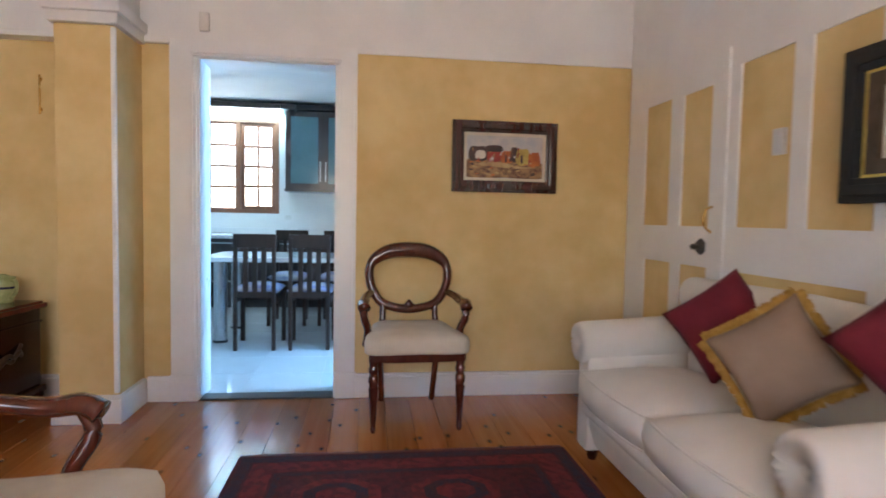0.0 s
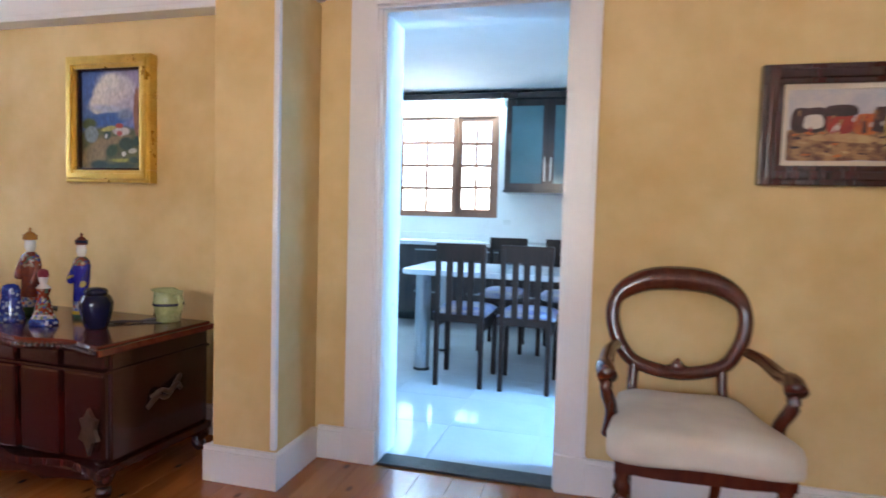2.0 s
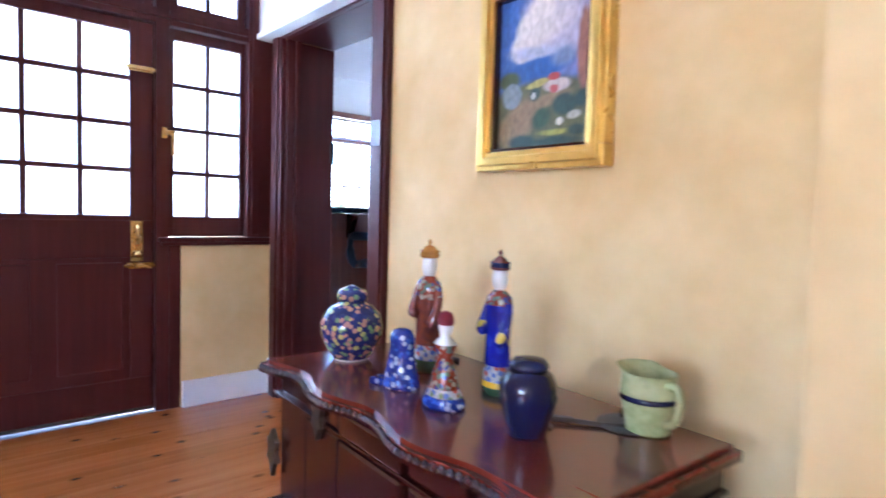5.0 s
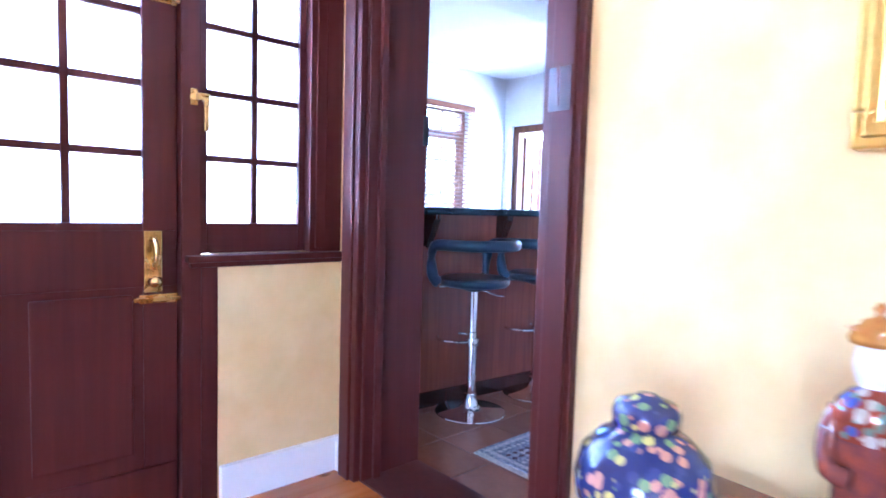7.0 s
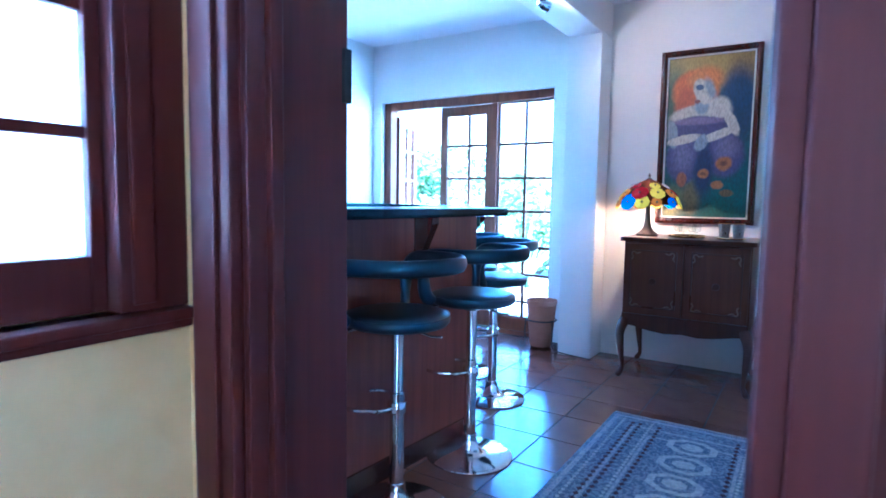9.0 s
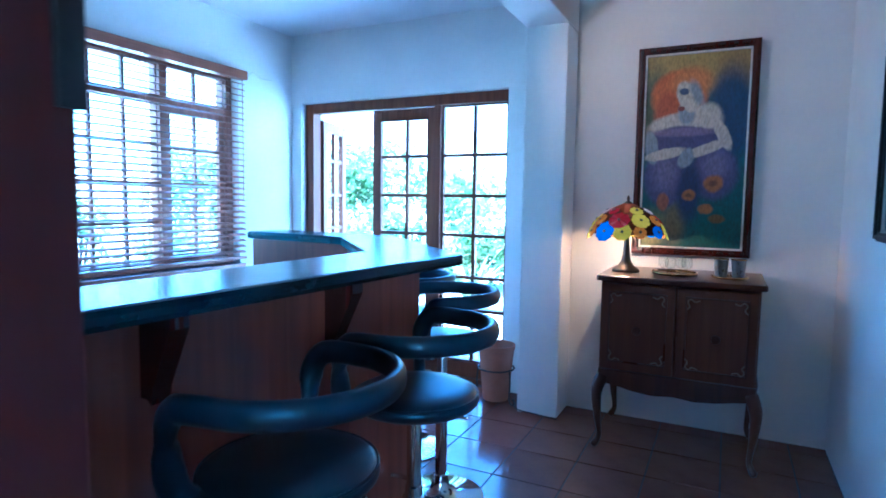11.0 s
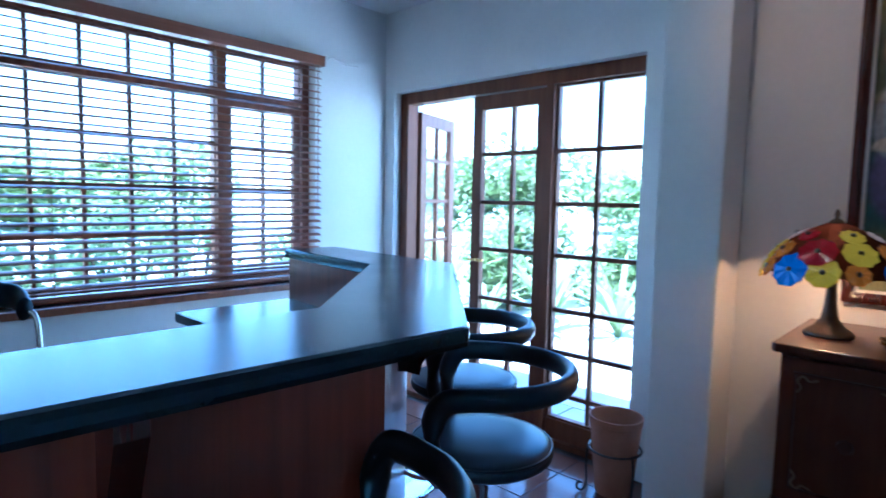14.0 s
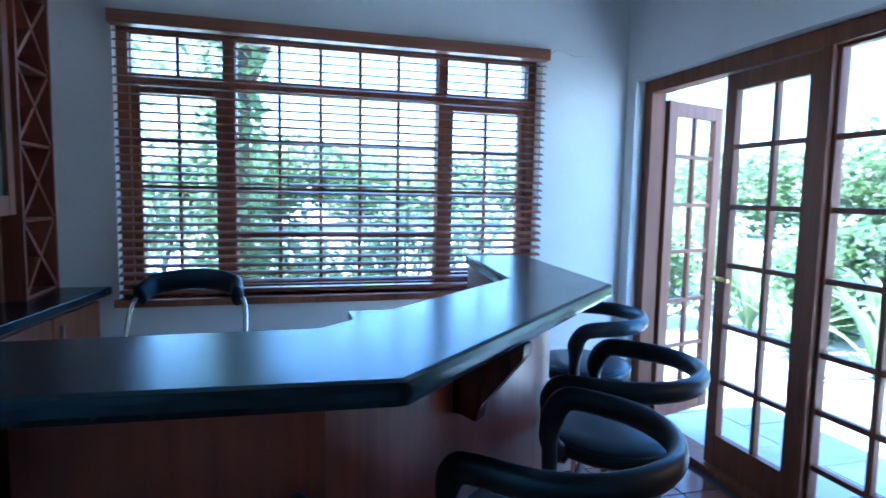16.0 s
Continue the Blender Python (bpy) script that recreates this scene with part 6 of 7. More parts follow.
part("stem", tube(bmesh.new(), curve_points([(-0.13, -0.03, 0.006), (-0.05, 0.0, 0.009), (0.05, 0.01, 0.006), (0.12, 0.03, 0.006)], 5), 0.006, 6), M_IRON, ik, smooth="all")
part("prong", boxes((-0.15, -0.055, 0.0, -0.12, -0.03, 0.01), (-0.12, -0.05, 0.0, -0.06, -0.035, 0.008), (-0.10, 0.02, 0.0, -0.02, 0.035, 0.008)), M_IRON, ik, bevel=0.002)
part("plate", lathe(bmesh.new(), [(0.07, 0.0), (0.075, 0.004), (0.05, 0.005)], 20, (0.11, 0.05, 0.0)), M_IRON, ik)
ob2 = thing("iron_ornament", (-2.42, 3.58, TZ), 0, "thin wrought iron ornament behind the jar", "ornament")
part("stem", tube(bmesh.new(), [(-0.08, 0, 0.006), (0.08, 0.03, 0.006)], 0.007, 6), M_IRON, ob2, smooth="all")
pr = thing("brass_rod", (-1.53, YH - 0.012, 1.73), 0, "slim brass wall rod beside the pier", "wall rod")
part("rod", boxes((-0.005, -0.008, 0, 0.005, 0.0, 0.235)), M_BRASS, pr, bevel=0.002)
part("bracket", boxes((-0.007, 0.0, 0.2, 0.007, 0.012, 0.22), (-0.007, 0.0, 0.02, 0.007, 0.012, 0.04)), M_BRASS, pr)

# ---- things: bar room ----
# tall painting of a seated figure, kept to plain soft shapes
SKIN, SKIN_SHADE, GOWN, DEEP, BLOOM = (0.50, 0.45, 0.36), (0.24, 0.28, 0.32), (0.07, 0.07, 0.17), (0.015, 0.03, 0.10), (0.34, 0.13, 0.03)
BACK_PATCHES = [
    (0, 160, 130, 55, 0, 0.5, (0.34, 0.25, 0.06)), (65, 125, 30, 45, 0, 0.5, (0.24, 0.16, 0.05)), (62, 60, 42, 75, 0, 0.35, (0.02, 0.05, 0.12)), (-70, 60, 25, 80, 0, 0.5, (0.06, 0.09, 0.05)), (-75, -140, 30, 35, 20, 0.5, (0.16, 0.17, 0.05)), (-30, -125, 20, 35, 0, 0.6, (0.15, 0.12, 0.05)), (50, -130, 45, 30, 0, 0.5, (0.02, 0.10, 0.10)),
    (-30, 97, 50, 44, 0, 0.14, (0.46, 0.12, 0.02)), (-8, 118, 36, 26, 0, 0.4, (0.50, 0.19, 0.04)), (-52, 75, 20, 30, 15, 0.4, (0.36, 0.08, 0.02))]
BODY_PATCHES = [
    (-18, 47, 66, 22, -6, 0.14, SKIN), (22, 62, 24, 20, 0, 0.25, SKIN), (-14, 68, 15, 22, 0, 0.25, SKIN_SHADE), (-13, 94, 19, 28, -22, 0.12, SKIN), (2, 100, 9, 22, -22, 0.5, SKIN_SHADE), (-20, 104, 9, 6, 0, 0.25, (0.05, 0.08, 0.16)), (-24, 74, 6, 4, 0, 0.3, (0.18, 0.05, 0.04)), (-20, 18, 64, 26, 0, 0.14, GOWN), (-20, 34, 58, 7, 0, 0.5, (0.20, 0.15, 0.26)),
    (-48, -45, 42, 50, 0, 0.16, GOWN), (38, -38, 42, 46, 0, 0.16, GOWN)]
LIMB_PATCHES = [
    (-5, -70, 20, 50, 0, 0.4, DEEP), (-50, -40, 20, 30, 0, 0.7, (0.15, 0.13, 0.24)), (40, -25, 22, 22, 0, 0.7, (0.16, 0.14, 0.25)), (-77, 8, 12, 30, -8, 0.16, SKIN_SHADE), (-52, -4, 38, 9, -12, 0.18, SKIN), (50, 28, 11, 30, -25, 0.16, SKIN), (24, 4, 40, 9, -20, 0.18, SKIN), (-13, -12, 13, 18, 25, 0.2, SKIN_SHADE)]
BLOOM_PATCHES = [
    (38, -56, 17, 15, 0, 0.22, BLOOM), (-5, -76, 12, 10, 0, 0.22, BLOOM), (-52, -88, 11, 16, 0, 0.22, (0.26, 0.09, 0.04)), (26, -100, 13, 9, 0, 0.22, BLOOM), (46, -116, 14, 7, 0, 0.22, (0.16, 0.09, 0.03)), (38, -56, 8, 6, 0, 0.4, (0.14, 0.06, 0.02)), (-5, -76, 6, 4, 0, 0.4, (0.14, 0.06, 0.02))]
framed_picture("figure_painting", (-3.815, 7.628, 1.695), 0, 0.66, 1.25, 0.042, M_MAHOGDK, "tall painting of a seated figure among sunflowers, dark frame", depth=0.05, canvas_mat=soft_paint("oil_seated_figure", (0.02, 0.09, 0.10), BACK_PATCHES + BODY_PATCHES + LIMB_PATCHES + BLOOM_PATCHES, 0.0031, 0.00344, 0.008), inner=M_PORC)

pic, iw, ih = framed_picture("mountain_painting", (BX1 - 0.002, 5.90, 1.78), -90, 1.30, 1.07, 0.035, M_BLACK, "blue abstract mountain painting in a thin black frame", depth=0.045, canvas_mat=P_BLUE, inner=M_PORC)
hw, hh = iw / 2 - 0.004, ih / 2 - 0.004
P_MIST = paint("paint_mist", (0.34, 0.42, 0.56), (0.22, 0.26, 0.44), 5, 0.8)
P_RUST = paint("paint_rust_valley", (0.40, 0.15, 0.06), (0.30, 0.20, 0.10), 12, 1.2)
blob(pic, [(-hw, 0.06), (-0.16, 0.02), (0.24, 0.04), (hw, 0.0), (hw, hh), (-hw, hh)], P_MIST, 1)
blob(pic, [(-hw, 0.12), (-0.48, 0.30), (-0.416, hh), (-hw, hh)], P_LILAC, 1.5)
blob(pic, [(-0.32, 0.20), (-0.08, 0.28), (0.16, 0.22), (0.288, 0.40), (0.08, hh), (-0.192, 0.42)], P_SKY, 2)
blob(pic, [(-0.032, 0.10), (0.192, 0.16), (0.416, 0.30), (0.48, 0.20), (0.256, 0.08)], P_WHITE, 2.5)
blob(pic, [(-hw, -0.12), (-hw, 0.03), (-0.552, 0.06), (-0.496, 0.01), (-0.432, 0.03), (-0.352, -0.04), (-0.256, 0.0), (-0.128, 0.06), (0.0, 0.02), (0.16, 0.09), (0.352, 0.0), (hw, 0.06), (hw, -0.15), (0.0, -0.17)], P_MOUNTAIN, 3)
blob(pic, [(-0.32, -0.10), (-0.192, -0.06), (-0.032, 0.0), (0.048, -0.05), (-0.08, -0.11), (-0.224, -0.14)], P_GREEN, 4)
blob(pic, [(-hw, -0.13), (-0.528, -0.12), (-0.384, -0.17), (-0.224, -0.165), (-0.032, -0.10), (0.192, -0.06), (0.16, -0.14), (-0.032, -0.24), (-0.208, -0.33), (-0.272, -0.47), (-0.336, -0.33), (-0.448, -0.24), (-hw, -0.20)], P_RUST, 5)
blob(pic, [(-0.48, -0.15), (-0.352, -0.20), (-0.208, -0.19), (-0.064, -0.14), (-0.192, -0.22), (-0.352, -0.225)], P_YEL, 6)
blob(pic, [(-hw, -0.22), (-0.464, -0.26), (-0.352, -0.34), (-0.288, -0.48), (-hw, -hh)], P_TEAL, 6.5)
blob(pic, [(-0.208, -0.34), (0.0, -0.25), (0.24, -0.16), (hw, -0.15), (hw, -hh), (-0.256, -hh)], P_TEAL, 7)
blob(pic, [(-0.32, -0.34), (-0.264, -0.32), (-0.24, -0.40), (-0.264, -0.48), (-0.296, -0.44)], P_WHITE, 7.5)

# sideboard
SB = thing("sideboard", (-3.83, 7.30, 0), 0, "walnut cocktail sideboard with two doors and cabriole legs", "sideboard")
part("top", prism(bmesh.new(), [(-0.415, 0.31), (-0.415, -0.27), (-0.40, -0.285), (0.40, -0.285), (0.415, -0.27), (0.415, 0.31)], 0.955, 0.985), M_SIDEBDK, SB, bevel=0.007)
part("body", boxes((-0.39, -0.245, 0.40, 0.39, 0.30, 0.955)), M_SIDEB, SB, bevel=0.006)
ap = bmesh.new()
extrude_xz(ap, [(-0.39, 0.46), (0.39, 0.46), (0.39, 0.385), (0.30, 0.375), (0.2, 0.355), (0.1, 0.345), (0, 0.36), (-0.1, 0.345), (-0.2, 0.355), (-0.30, 0.375), (-0.39, 0.385)], -0.262, -0.242)
part("apron", ap, M_SIDEBDK, SB, "serpentine apron", bevel=0.004)
for s in (-1, 1):
    d = part("door", boxes((0.006 if s > 0 else -0.382, -0.268, 0.465, 0.382 if s > 0 else -0.006, -0.246, 0.945)), M_SIDEB, SB, "veneered door", bevel=0.005)
    cx = s * 0.194
    part("door_moulding", slab_with_holes("y", -0.275, -0.2675, cx - 0.15, cx + 0.15, 0.51, 0.90, [(cx - 0.142, cx + 0.142, 0.518, 0.892)]), M_SIDEBDK, d)
    for qx in (-1, 1):
        for qz in (-1, 1):
            px, pz = cx + qx * 0.115, 0.705 + qz * 0.16
            part("scroll", tube(bmesh.new(), curve_points([(px - qx * 0.035, -0.276, pz + qz * 0.02), (px - qx * 0.01, -0.277, pz + qz * 0.012), (px + qx * 0.006, -0.277, pz + qz * 0.026), (px + qx * 0.022, -0.277, pz + qz * 0.01), (px + qx * 0.012, -0.277, pz - qz * 0.012), (px + qx * 0.024, -0.276, pz - qz * 0.03)], 4), 0.0035, 6, up=(0, 1, 0)), M_TAN, d, "pale inlaid scroll", smooth="all")
    part("rosette", lathe(bmesh.new(), [(0.024, 0.0), (0.022, 0.007), (0.008, 0.012)], 8), M_SIDEBDK, d, smooth=True).matrix_basis = pose(cx, -0.268, 0.69, 90, 0, 0)
    for y, fr_ in ((-0.235, 1), (0.27, 0)):
        x = s * 0.375
        part("leg", tube(bmesh.new(), curve_points([(x - s * 0.01, y, 0.42), (x + s * 0.02, y - 0.02 * fr_, 0.33), (x + s * 0.012, y - 0.012 * fr_, 0.18), (x + s * 0.002, y, 0.07), (x + s * 0.03, y - 0.03 * fr_, 0.012)], 5), [0.036, 0.037, 0.036, 0.035, 0.033, 0.031, 0.028, 0.026, 0.024, 0.022, 0.02, 0.018, 0.016, 0.015, 0.014, 0.014, 0.015, 0.017, 0.019, 0.019, 0.012], 12), M_SIDEBDK, SB, "cabriole leg", smooth="all")
part("key", boxes((-0.008, -0.29, 0.70, 0.0, -0.268, 0.705)), M_BRASS, SB)

# stained glass lamp
LP = thing("table_lamp", (-4.13, 7.29, 0.985), 0, "lit stained-glass table lamp with a flower shade on the sideboard", "lamp")
part("base", lathe(bmesh.new(), [(0.075, 0.0), (0.078, 0.008), (0.07, 0.018), (0.045, 0.035), (0.028, 0.06), (0.02, 0.10), (0.016, 0.16), (0.014, 0.24), (0.018, 0.25)], 24), M_BRONZE, LP, "bronze trumpet base", smooth="all")
GL = [glowing("glass_" + n, c, e) for n, c, e in (("yellow", (0.60, 0.40, 0.02), 0.025), ("blue", (0.03, 0.14, 0.50), 0.02), ("red", (0.30, 0.006, 0.012), 0.018), ("amber", (0.45, 0.14, 0.012), 0.022), ("pale", (0.50, 0.34, 0.26), 0.03), ("violet", (0.02, 0.012, 0.04), 0.006))]
dome = [(0.208, 0.222), (0.196, 0.252), (0.168, 0.298), (0.13, 0.336), (0.085, 0.366), (0.045, 0.386), (0.02, 0.396)]
shade = part("shade", lathe(bmesh.new(), dome + [(r - 0.004, z - 0.003) for r, z in dome[::-1]], 36, caps=False), frosted_glass("dusky_glass", (0.10, 0.05, 0.035), 0.6), LP, "leaded dark glass dome", smooth="all")
rr = random.Random(11)
for ring, (r, z, tilt, count, size) in enumerate(((0.206, 0.236, 66, 12, 0.054), (0.170, 0.299, 46, 9, 0.052), (0.112, 0.351, 32, 6, 0.042))):
    for k in range(count):
        a = 2 * math.pi * (k + 0.5 * (ring % 2)) / count + rr.uniform(-0.06, 0.06)
        q = size * rr.uniform(0.7, 1.15)
        bm = bmesh.new()
        c0 = bm.verts.new((0, 0, 0.008))
        rim = [bm.verts.new((q * (1.0 if i % 2 else 0.9) * math.cos(math.pi * i / 9), q * (1.0 if i % 2 else 0.9) * math.sin(math.pi * i / 9), 0.002 if i % 2 else 0.0)) for i in range(18)]
        low = [bm.verts.new((v.co.x, v.co.y, v.co.z - 0.004)) for v in rim]
        for i in range(18):
            bm.faces.new((c0, rim[i], rim[(i + 1) % 18]))
            bm.faces.new((rim[i], low[i], low[(i + 1) % 18], rim[(i + 1) % 18]))
        bm.faces.new(low[::-1])
        f = part("glass_flower", bm, GL[(k * 3 + ring * 2 + (k // 3)) % 5], shade)
        f.matrix_basis = Matrix.Rotation(a, 4, "Z") @ pose(r, 0, z, 0, tilt, 0)
        part("flower_heart", lathe(bmesh.new(), [(0.010, 0.004), (0.008, 0.011), (0.002, 0.013)], 8, (0, 0, 0)), M_BRONZE, LP).matrix_basis = f.matrix_basis
part("finial", lathe(bmesh.new(), [(0.03, 0.390), (0.018, 0.402), (0.006, 0.410), (0.010, 0.422), (0.003, 0.44)], 14), M_BRONZE, LP, smooth="all")
part("bulb", lathe(bmesh.new(), [(0.006, 0.31), (0.026, 0.325), (0.026, 0.345), (0.012, 0.385)], 14), glowing("lit_bulb", (1.0, 0.72, 0.42), 5.0), LP, smooth="all")
bulb = bpy.data.lights.new("table_lamp_bulb", "POINT")
bulb.energy, bulb.color, bulb.shadow_soft_size = 0.5, (1.0, 0.42, 0.14), 0.01
new("table_lamp_bulb", bulb).location = (-4.16, 7.31, 1.20)

tray = thing("glass_tray", (-3.865, 7.285, 0.985), 0, "round brass tray under four brandy glasses", "tray")
part("dish", lathe(bmesh.new(), [(0.10, 0.0), (0.118, 0.004), (0.122, 0.016), (0.118, 0.016), (0.112, 0.007), (0.02, 0.006)], 32), M_BRASS, tray, smooth="all")


def brandy_glass(x, y):
    g = thing("brandy_glass", (x, y, 0.991), 0, "small clear brandy glass on the brass tray", "glass", "glasses on the tray")
    part("foot", lathe(bmesh.new(), [(0.024, 0.0), (0.024, 0.002), (0.004, 0.005), (0.003, 0.025)], 18), M_TUMBLER, g, smooth="all")
    part("bowl", lathe(bmesh.new(), [(0.006, 0.025), (0.024, 0.036), (0.031, 0.055), (0.029, 0.075), (0.024, 0.09), (0.022, 0.09), (0.027, 0.074), (0.029, 0.055), (0.022, 0.038), (0.004, 0.03)], 20), M_TUMBLER, g, smooth="all")


for x, y in ((-3.925, 7.30), (-3.885, 7.25), (-3.835, 7.31), (-3.80, 7.265)):
    brandy_glass(x, y)
tray2 = thing("beaker_tray", (-3.585, 7.255, 0.985), 0, "small brass tray under two silver beakers", "tray")
part("dish", lathe(bmesh.new(), [(0.07, 0.0), (0.088, 0.004), (0.092, 0.012), (0.086, 0.012), (0.02, 0.005)], 28), M_BRASS, tray2, smooth="all")
for x, y in ((-3.63, 7.26), (-3.545, 7.25)):
    b = thing("beaker", (x, y, 0.991), 0, "polished metal beaker on a brass tray", "beaker", "beakers on the tray")
    part("cup", lathe(bmesh.new(), [(0.028, 0.0), (0.030, 0.004), (0.038, 0.098), (0.036, 0.098), (0.028, 0.008), (0.005, 0.007)], 24), M_STEEL, b, smooth=True)
    part("rim", lathe(bmesh.new(), [(0.0375, 0.094), (0.0395, 0.097), (0.0375, 0.10), (0.036, 0.098)], 24), M_BRASS, b, smooth="all")

# pot on an iron stand
PT = thing("plant_pot", (-5.0, 7.50, 0.0), 0, "empty terracotta pot by the french doors", "pot")
part("pot", lathe(bmesh.new(), [(0.085, 0.015), (0.088, 0.02), (0.122, 0.36), (0.127, 0.365), (0.13, 0.40), (0.122, 0.40), (0.116, 0.36), (0.08, 0.04), (0.02, 0.03)], 32), M_TERRA, PT, smooth=True)
IS = thing("pot_stand", (-5.0, 7.50, 0.0), 15, "curled black iron stand round the terracotta pot", "stand")
part("ring", tube(bmesh.new(), [(0.125 * math.cos(2 * math.pi * i / 32), 0.125 * math.sin(2 * math.pi * i / 32), 0.235) for i in range(32)], 0.006, 8, True), M_IRON, IS, smooth="all")
for k in range(3):
    a = 2 * math.pi * k / 3 + 3.5
    q = lambda r, z: (r * math.cos(a), r * math.sin(a), z)
    part("leg", tube(bmesh.new(), curve_points([q(0.128, 0.245), q(0.135, 0.15), q(0.13, 0.05), q(0.15, 0.01), q(0.175, 0.02), q(0.17, 0.05), q(0.155, 0.045)], 5), 0.006, 8), M_IRON, IS, smooth="all")
cb = thing("floor_cable", (0, 0, 0), 0, "thin dark cable along the foot of the pier", "cable")
part("cable", tube(bmesh.new(), curve_points([(-4.86, 7.60, 0.005), (-4.80, 7.34, 0.03), (-4.66, 7.345, 0.012), (-4.52, 7.335, 0.006)], 6), 0.004, 6), M_BLACK, cb, smooth="all")

# chair behind the bar
BC = thing("swivel_chair", (-6.28, 5.17, 0), 78, "black padded chair with bent chrome arms behind the bar", "chair")
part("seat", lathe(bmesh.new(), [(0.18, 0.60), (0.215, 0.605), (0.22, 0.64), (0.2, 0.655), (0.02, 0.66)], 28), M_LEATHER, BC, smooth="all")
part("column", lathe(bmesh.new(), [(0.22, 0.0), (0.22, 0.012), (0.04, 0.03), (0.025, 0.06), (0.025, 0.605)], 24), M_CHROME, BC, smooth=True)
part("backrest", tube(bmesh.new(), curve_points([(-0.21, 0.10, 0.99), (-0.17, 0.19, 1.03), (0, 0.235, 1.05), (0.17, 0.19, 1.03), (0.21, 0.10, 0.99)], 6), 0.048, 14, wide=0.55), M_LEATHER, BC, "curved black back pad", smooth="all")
for s in (-1, 1):
    part("arm_tube", tube(bmesh.new(), curve_points([(s * 0.19, 0.13, 0.985), (s * 0.235, 0.11, 0.97), (s * 0.25, 0.08, 0.88), (s * 0.24, 0.03, 0.72), (s * 0.12, 0.0, 0.60)], 6), 0.011, 10), M_CHROME, BC, "bent chrome arm", smooth="all")

# back counter, wine rack and glazed cabinet
BK = thing("back_counter", (0, 0, 0), 0, "orange timber base cabinets with a dark worktop behind the bar", "cabinet")
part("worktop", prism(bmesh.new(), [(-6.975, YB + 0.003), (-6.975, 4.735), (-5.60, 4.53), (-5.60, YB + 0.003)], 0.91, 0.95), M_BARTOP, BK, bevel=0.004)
part("carcass", prism(bmesh.new(), [(-6.97, YB + 0.003), (-6.97, 4.665), (-5.62, 4.47), (-5.62, YB + 0.003)], 0.0, 0.909), M_FRENCHWOOD, BK)
for k in range(3):
    x0, x1 = -6.95 + 0.44 * k, -6.95 + 0.44 * k + 0.43
    y0, y1 = 4.667 - (x0 + 6.97) * 0.1444, 4.667 - (x1 + 6.97) * 0.1444
    d = part("door", prism(bmesh.new(), [(x0, y0), (x0, y0 + 0.018), (x1, y1 + 0.018), (x1, y1)], 0.1, 0.88), M_FRENCHWOOD, BK, bevel=0.003)
    part("handle", boxes((x1 - 0.06, y1 + 0.03, 0.68, x1 - 0.048, y1 + 0.042, 0.84)), M_STEEL, d, "steel bar handle", bevel=0.002)
WR = thing("wine_rack", (-6.78, 0, 0.95), 0, "tall diamond-lattice wine rack with bottles", "wine rack")
for x in (-0.195, 0.175):
    part("side", boxes((x, YB + 0.003, 0.0, x + 0.02, 4.50, 1.76)), M_BARWOOD, WR, bevel=0.002)
for k in range(6):
    part("shelf", boxes((-0.175, YB + 0.003, 0.345 * k, 0.175, 4.49, 0.345 * k + 0.015)), M_BARWOOD, WR)
    if k < 5:
        z0 = 0.345 * k + 0.015
        for s in (-1, 1):
            bm = bmesh.new()
            extrude_xz(bm, [(-s * 0.175, z0), (-s * 0.161, z0), (s * 0.175, z0 + 0.316), (s * 0.175, z0 + 0.33), (s * 0.161, z0 + 0.33), (-s * 0.175, z0 + 0.014)], YB + 0.01 + (0.004 if s > 0 else 0), 4.492 + (0.003 if s > 0 else 0))
            part("lattice", bm, M_BARWOOD, WR)
M_BOTTLE = material("bottle_glass", (0.012, 0.03, 0.016), (0.03, 0.02, 0.012), 0.08, scale=6, bump=0.0)
bottle_prof = [(0.037, 0.0), (0.038, 0.01), (0.038, 0.18), (0.03, 0.21), (0.014, 0.235), (0.0135, 0.29), (0.016, 0.292), (0.016, 0.30)]
bots = None
for k in range(5):
    for dx, dz in ((0.0, 0.068), (-0.115, 0.165), (0.115, 0.165), (0.0, 0.228)):
        if (k + dx * 10) % 3 == 1:
            continue
        m = pose(-6.78 + dx, YB + 0.012, 0.95 + 0.345 * k + 0.015 + dz, -90, 0, 0)
        if bots is None:
            bots = thing("wine_bottle", (0, 0, 0), 0, "dark wine bottle lying in the lattice rack", "bottle", "bottles in the rack")
            part("glass", lathe(bmesh.new(), bottle_prof, 16), M_BOTTLE, bots, smooth="all")
            part("capsule", lathe(bmesh.new(), [(0.0165, 0.262), (0.0165, 0.302), (0.014, 0.304)], 14), M_RUST, bots, "foil capsule", smooth=True)
            bots.matrix_basis = m
        else:
            copy_thing(bots, m)
GC = thing("glazed_cabinet", (-6.285, 0, 0.95), 0, "orange timber wall cabinet with a glazed door", "cabinet")
part("carcass", boxes((-0.29, YB + 0.003, 0.38, 0.29, 4.46, 1.70)), M_FRENCHWOOD, GC, bevel=0.003)
gd = part("door_frame", pboxes("y", (4.461, 4.482, -0.285, -0.225, 0.385, 1.695), (4.461, 4.482, 0.225, 0.285, 0.385, 1.695), (4.461, 4.481, -0.225, 0.225, 0.385, 0.465), (4.461, 4.481, -0.225, 0.225, 1.635, 1.695)), M_FRENCHWOOD, GC, bevel=0.003)
part("pane", boxes((-0.225, 4.466, 0.465, 0.225, 4.470, 1.635)), M_DKGLASS, gd)
for x in (-0.29, 0.265):
    part("side_support", boxes((x, YB + 0.003, 0.0, x + 0.025, 4.42, 0.38)), M_FRENCHWOOD, GC)
part("niche_back", boxes((-0.265, YB + 0.003, 0.0, 0.265, YB + 0.02, 0.38)), M_FRENCHWOOD, GC)

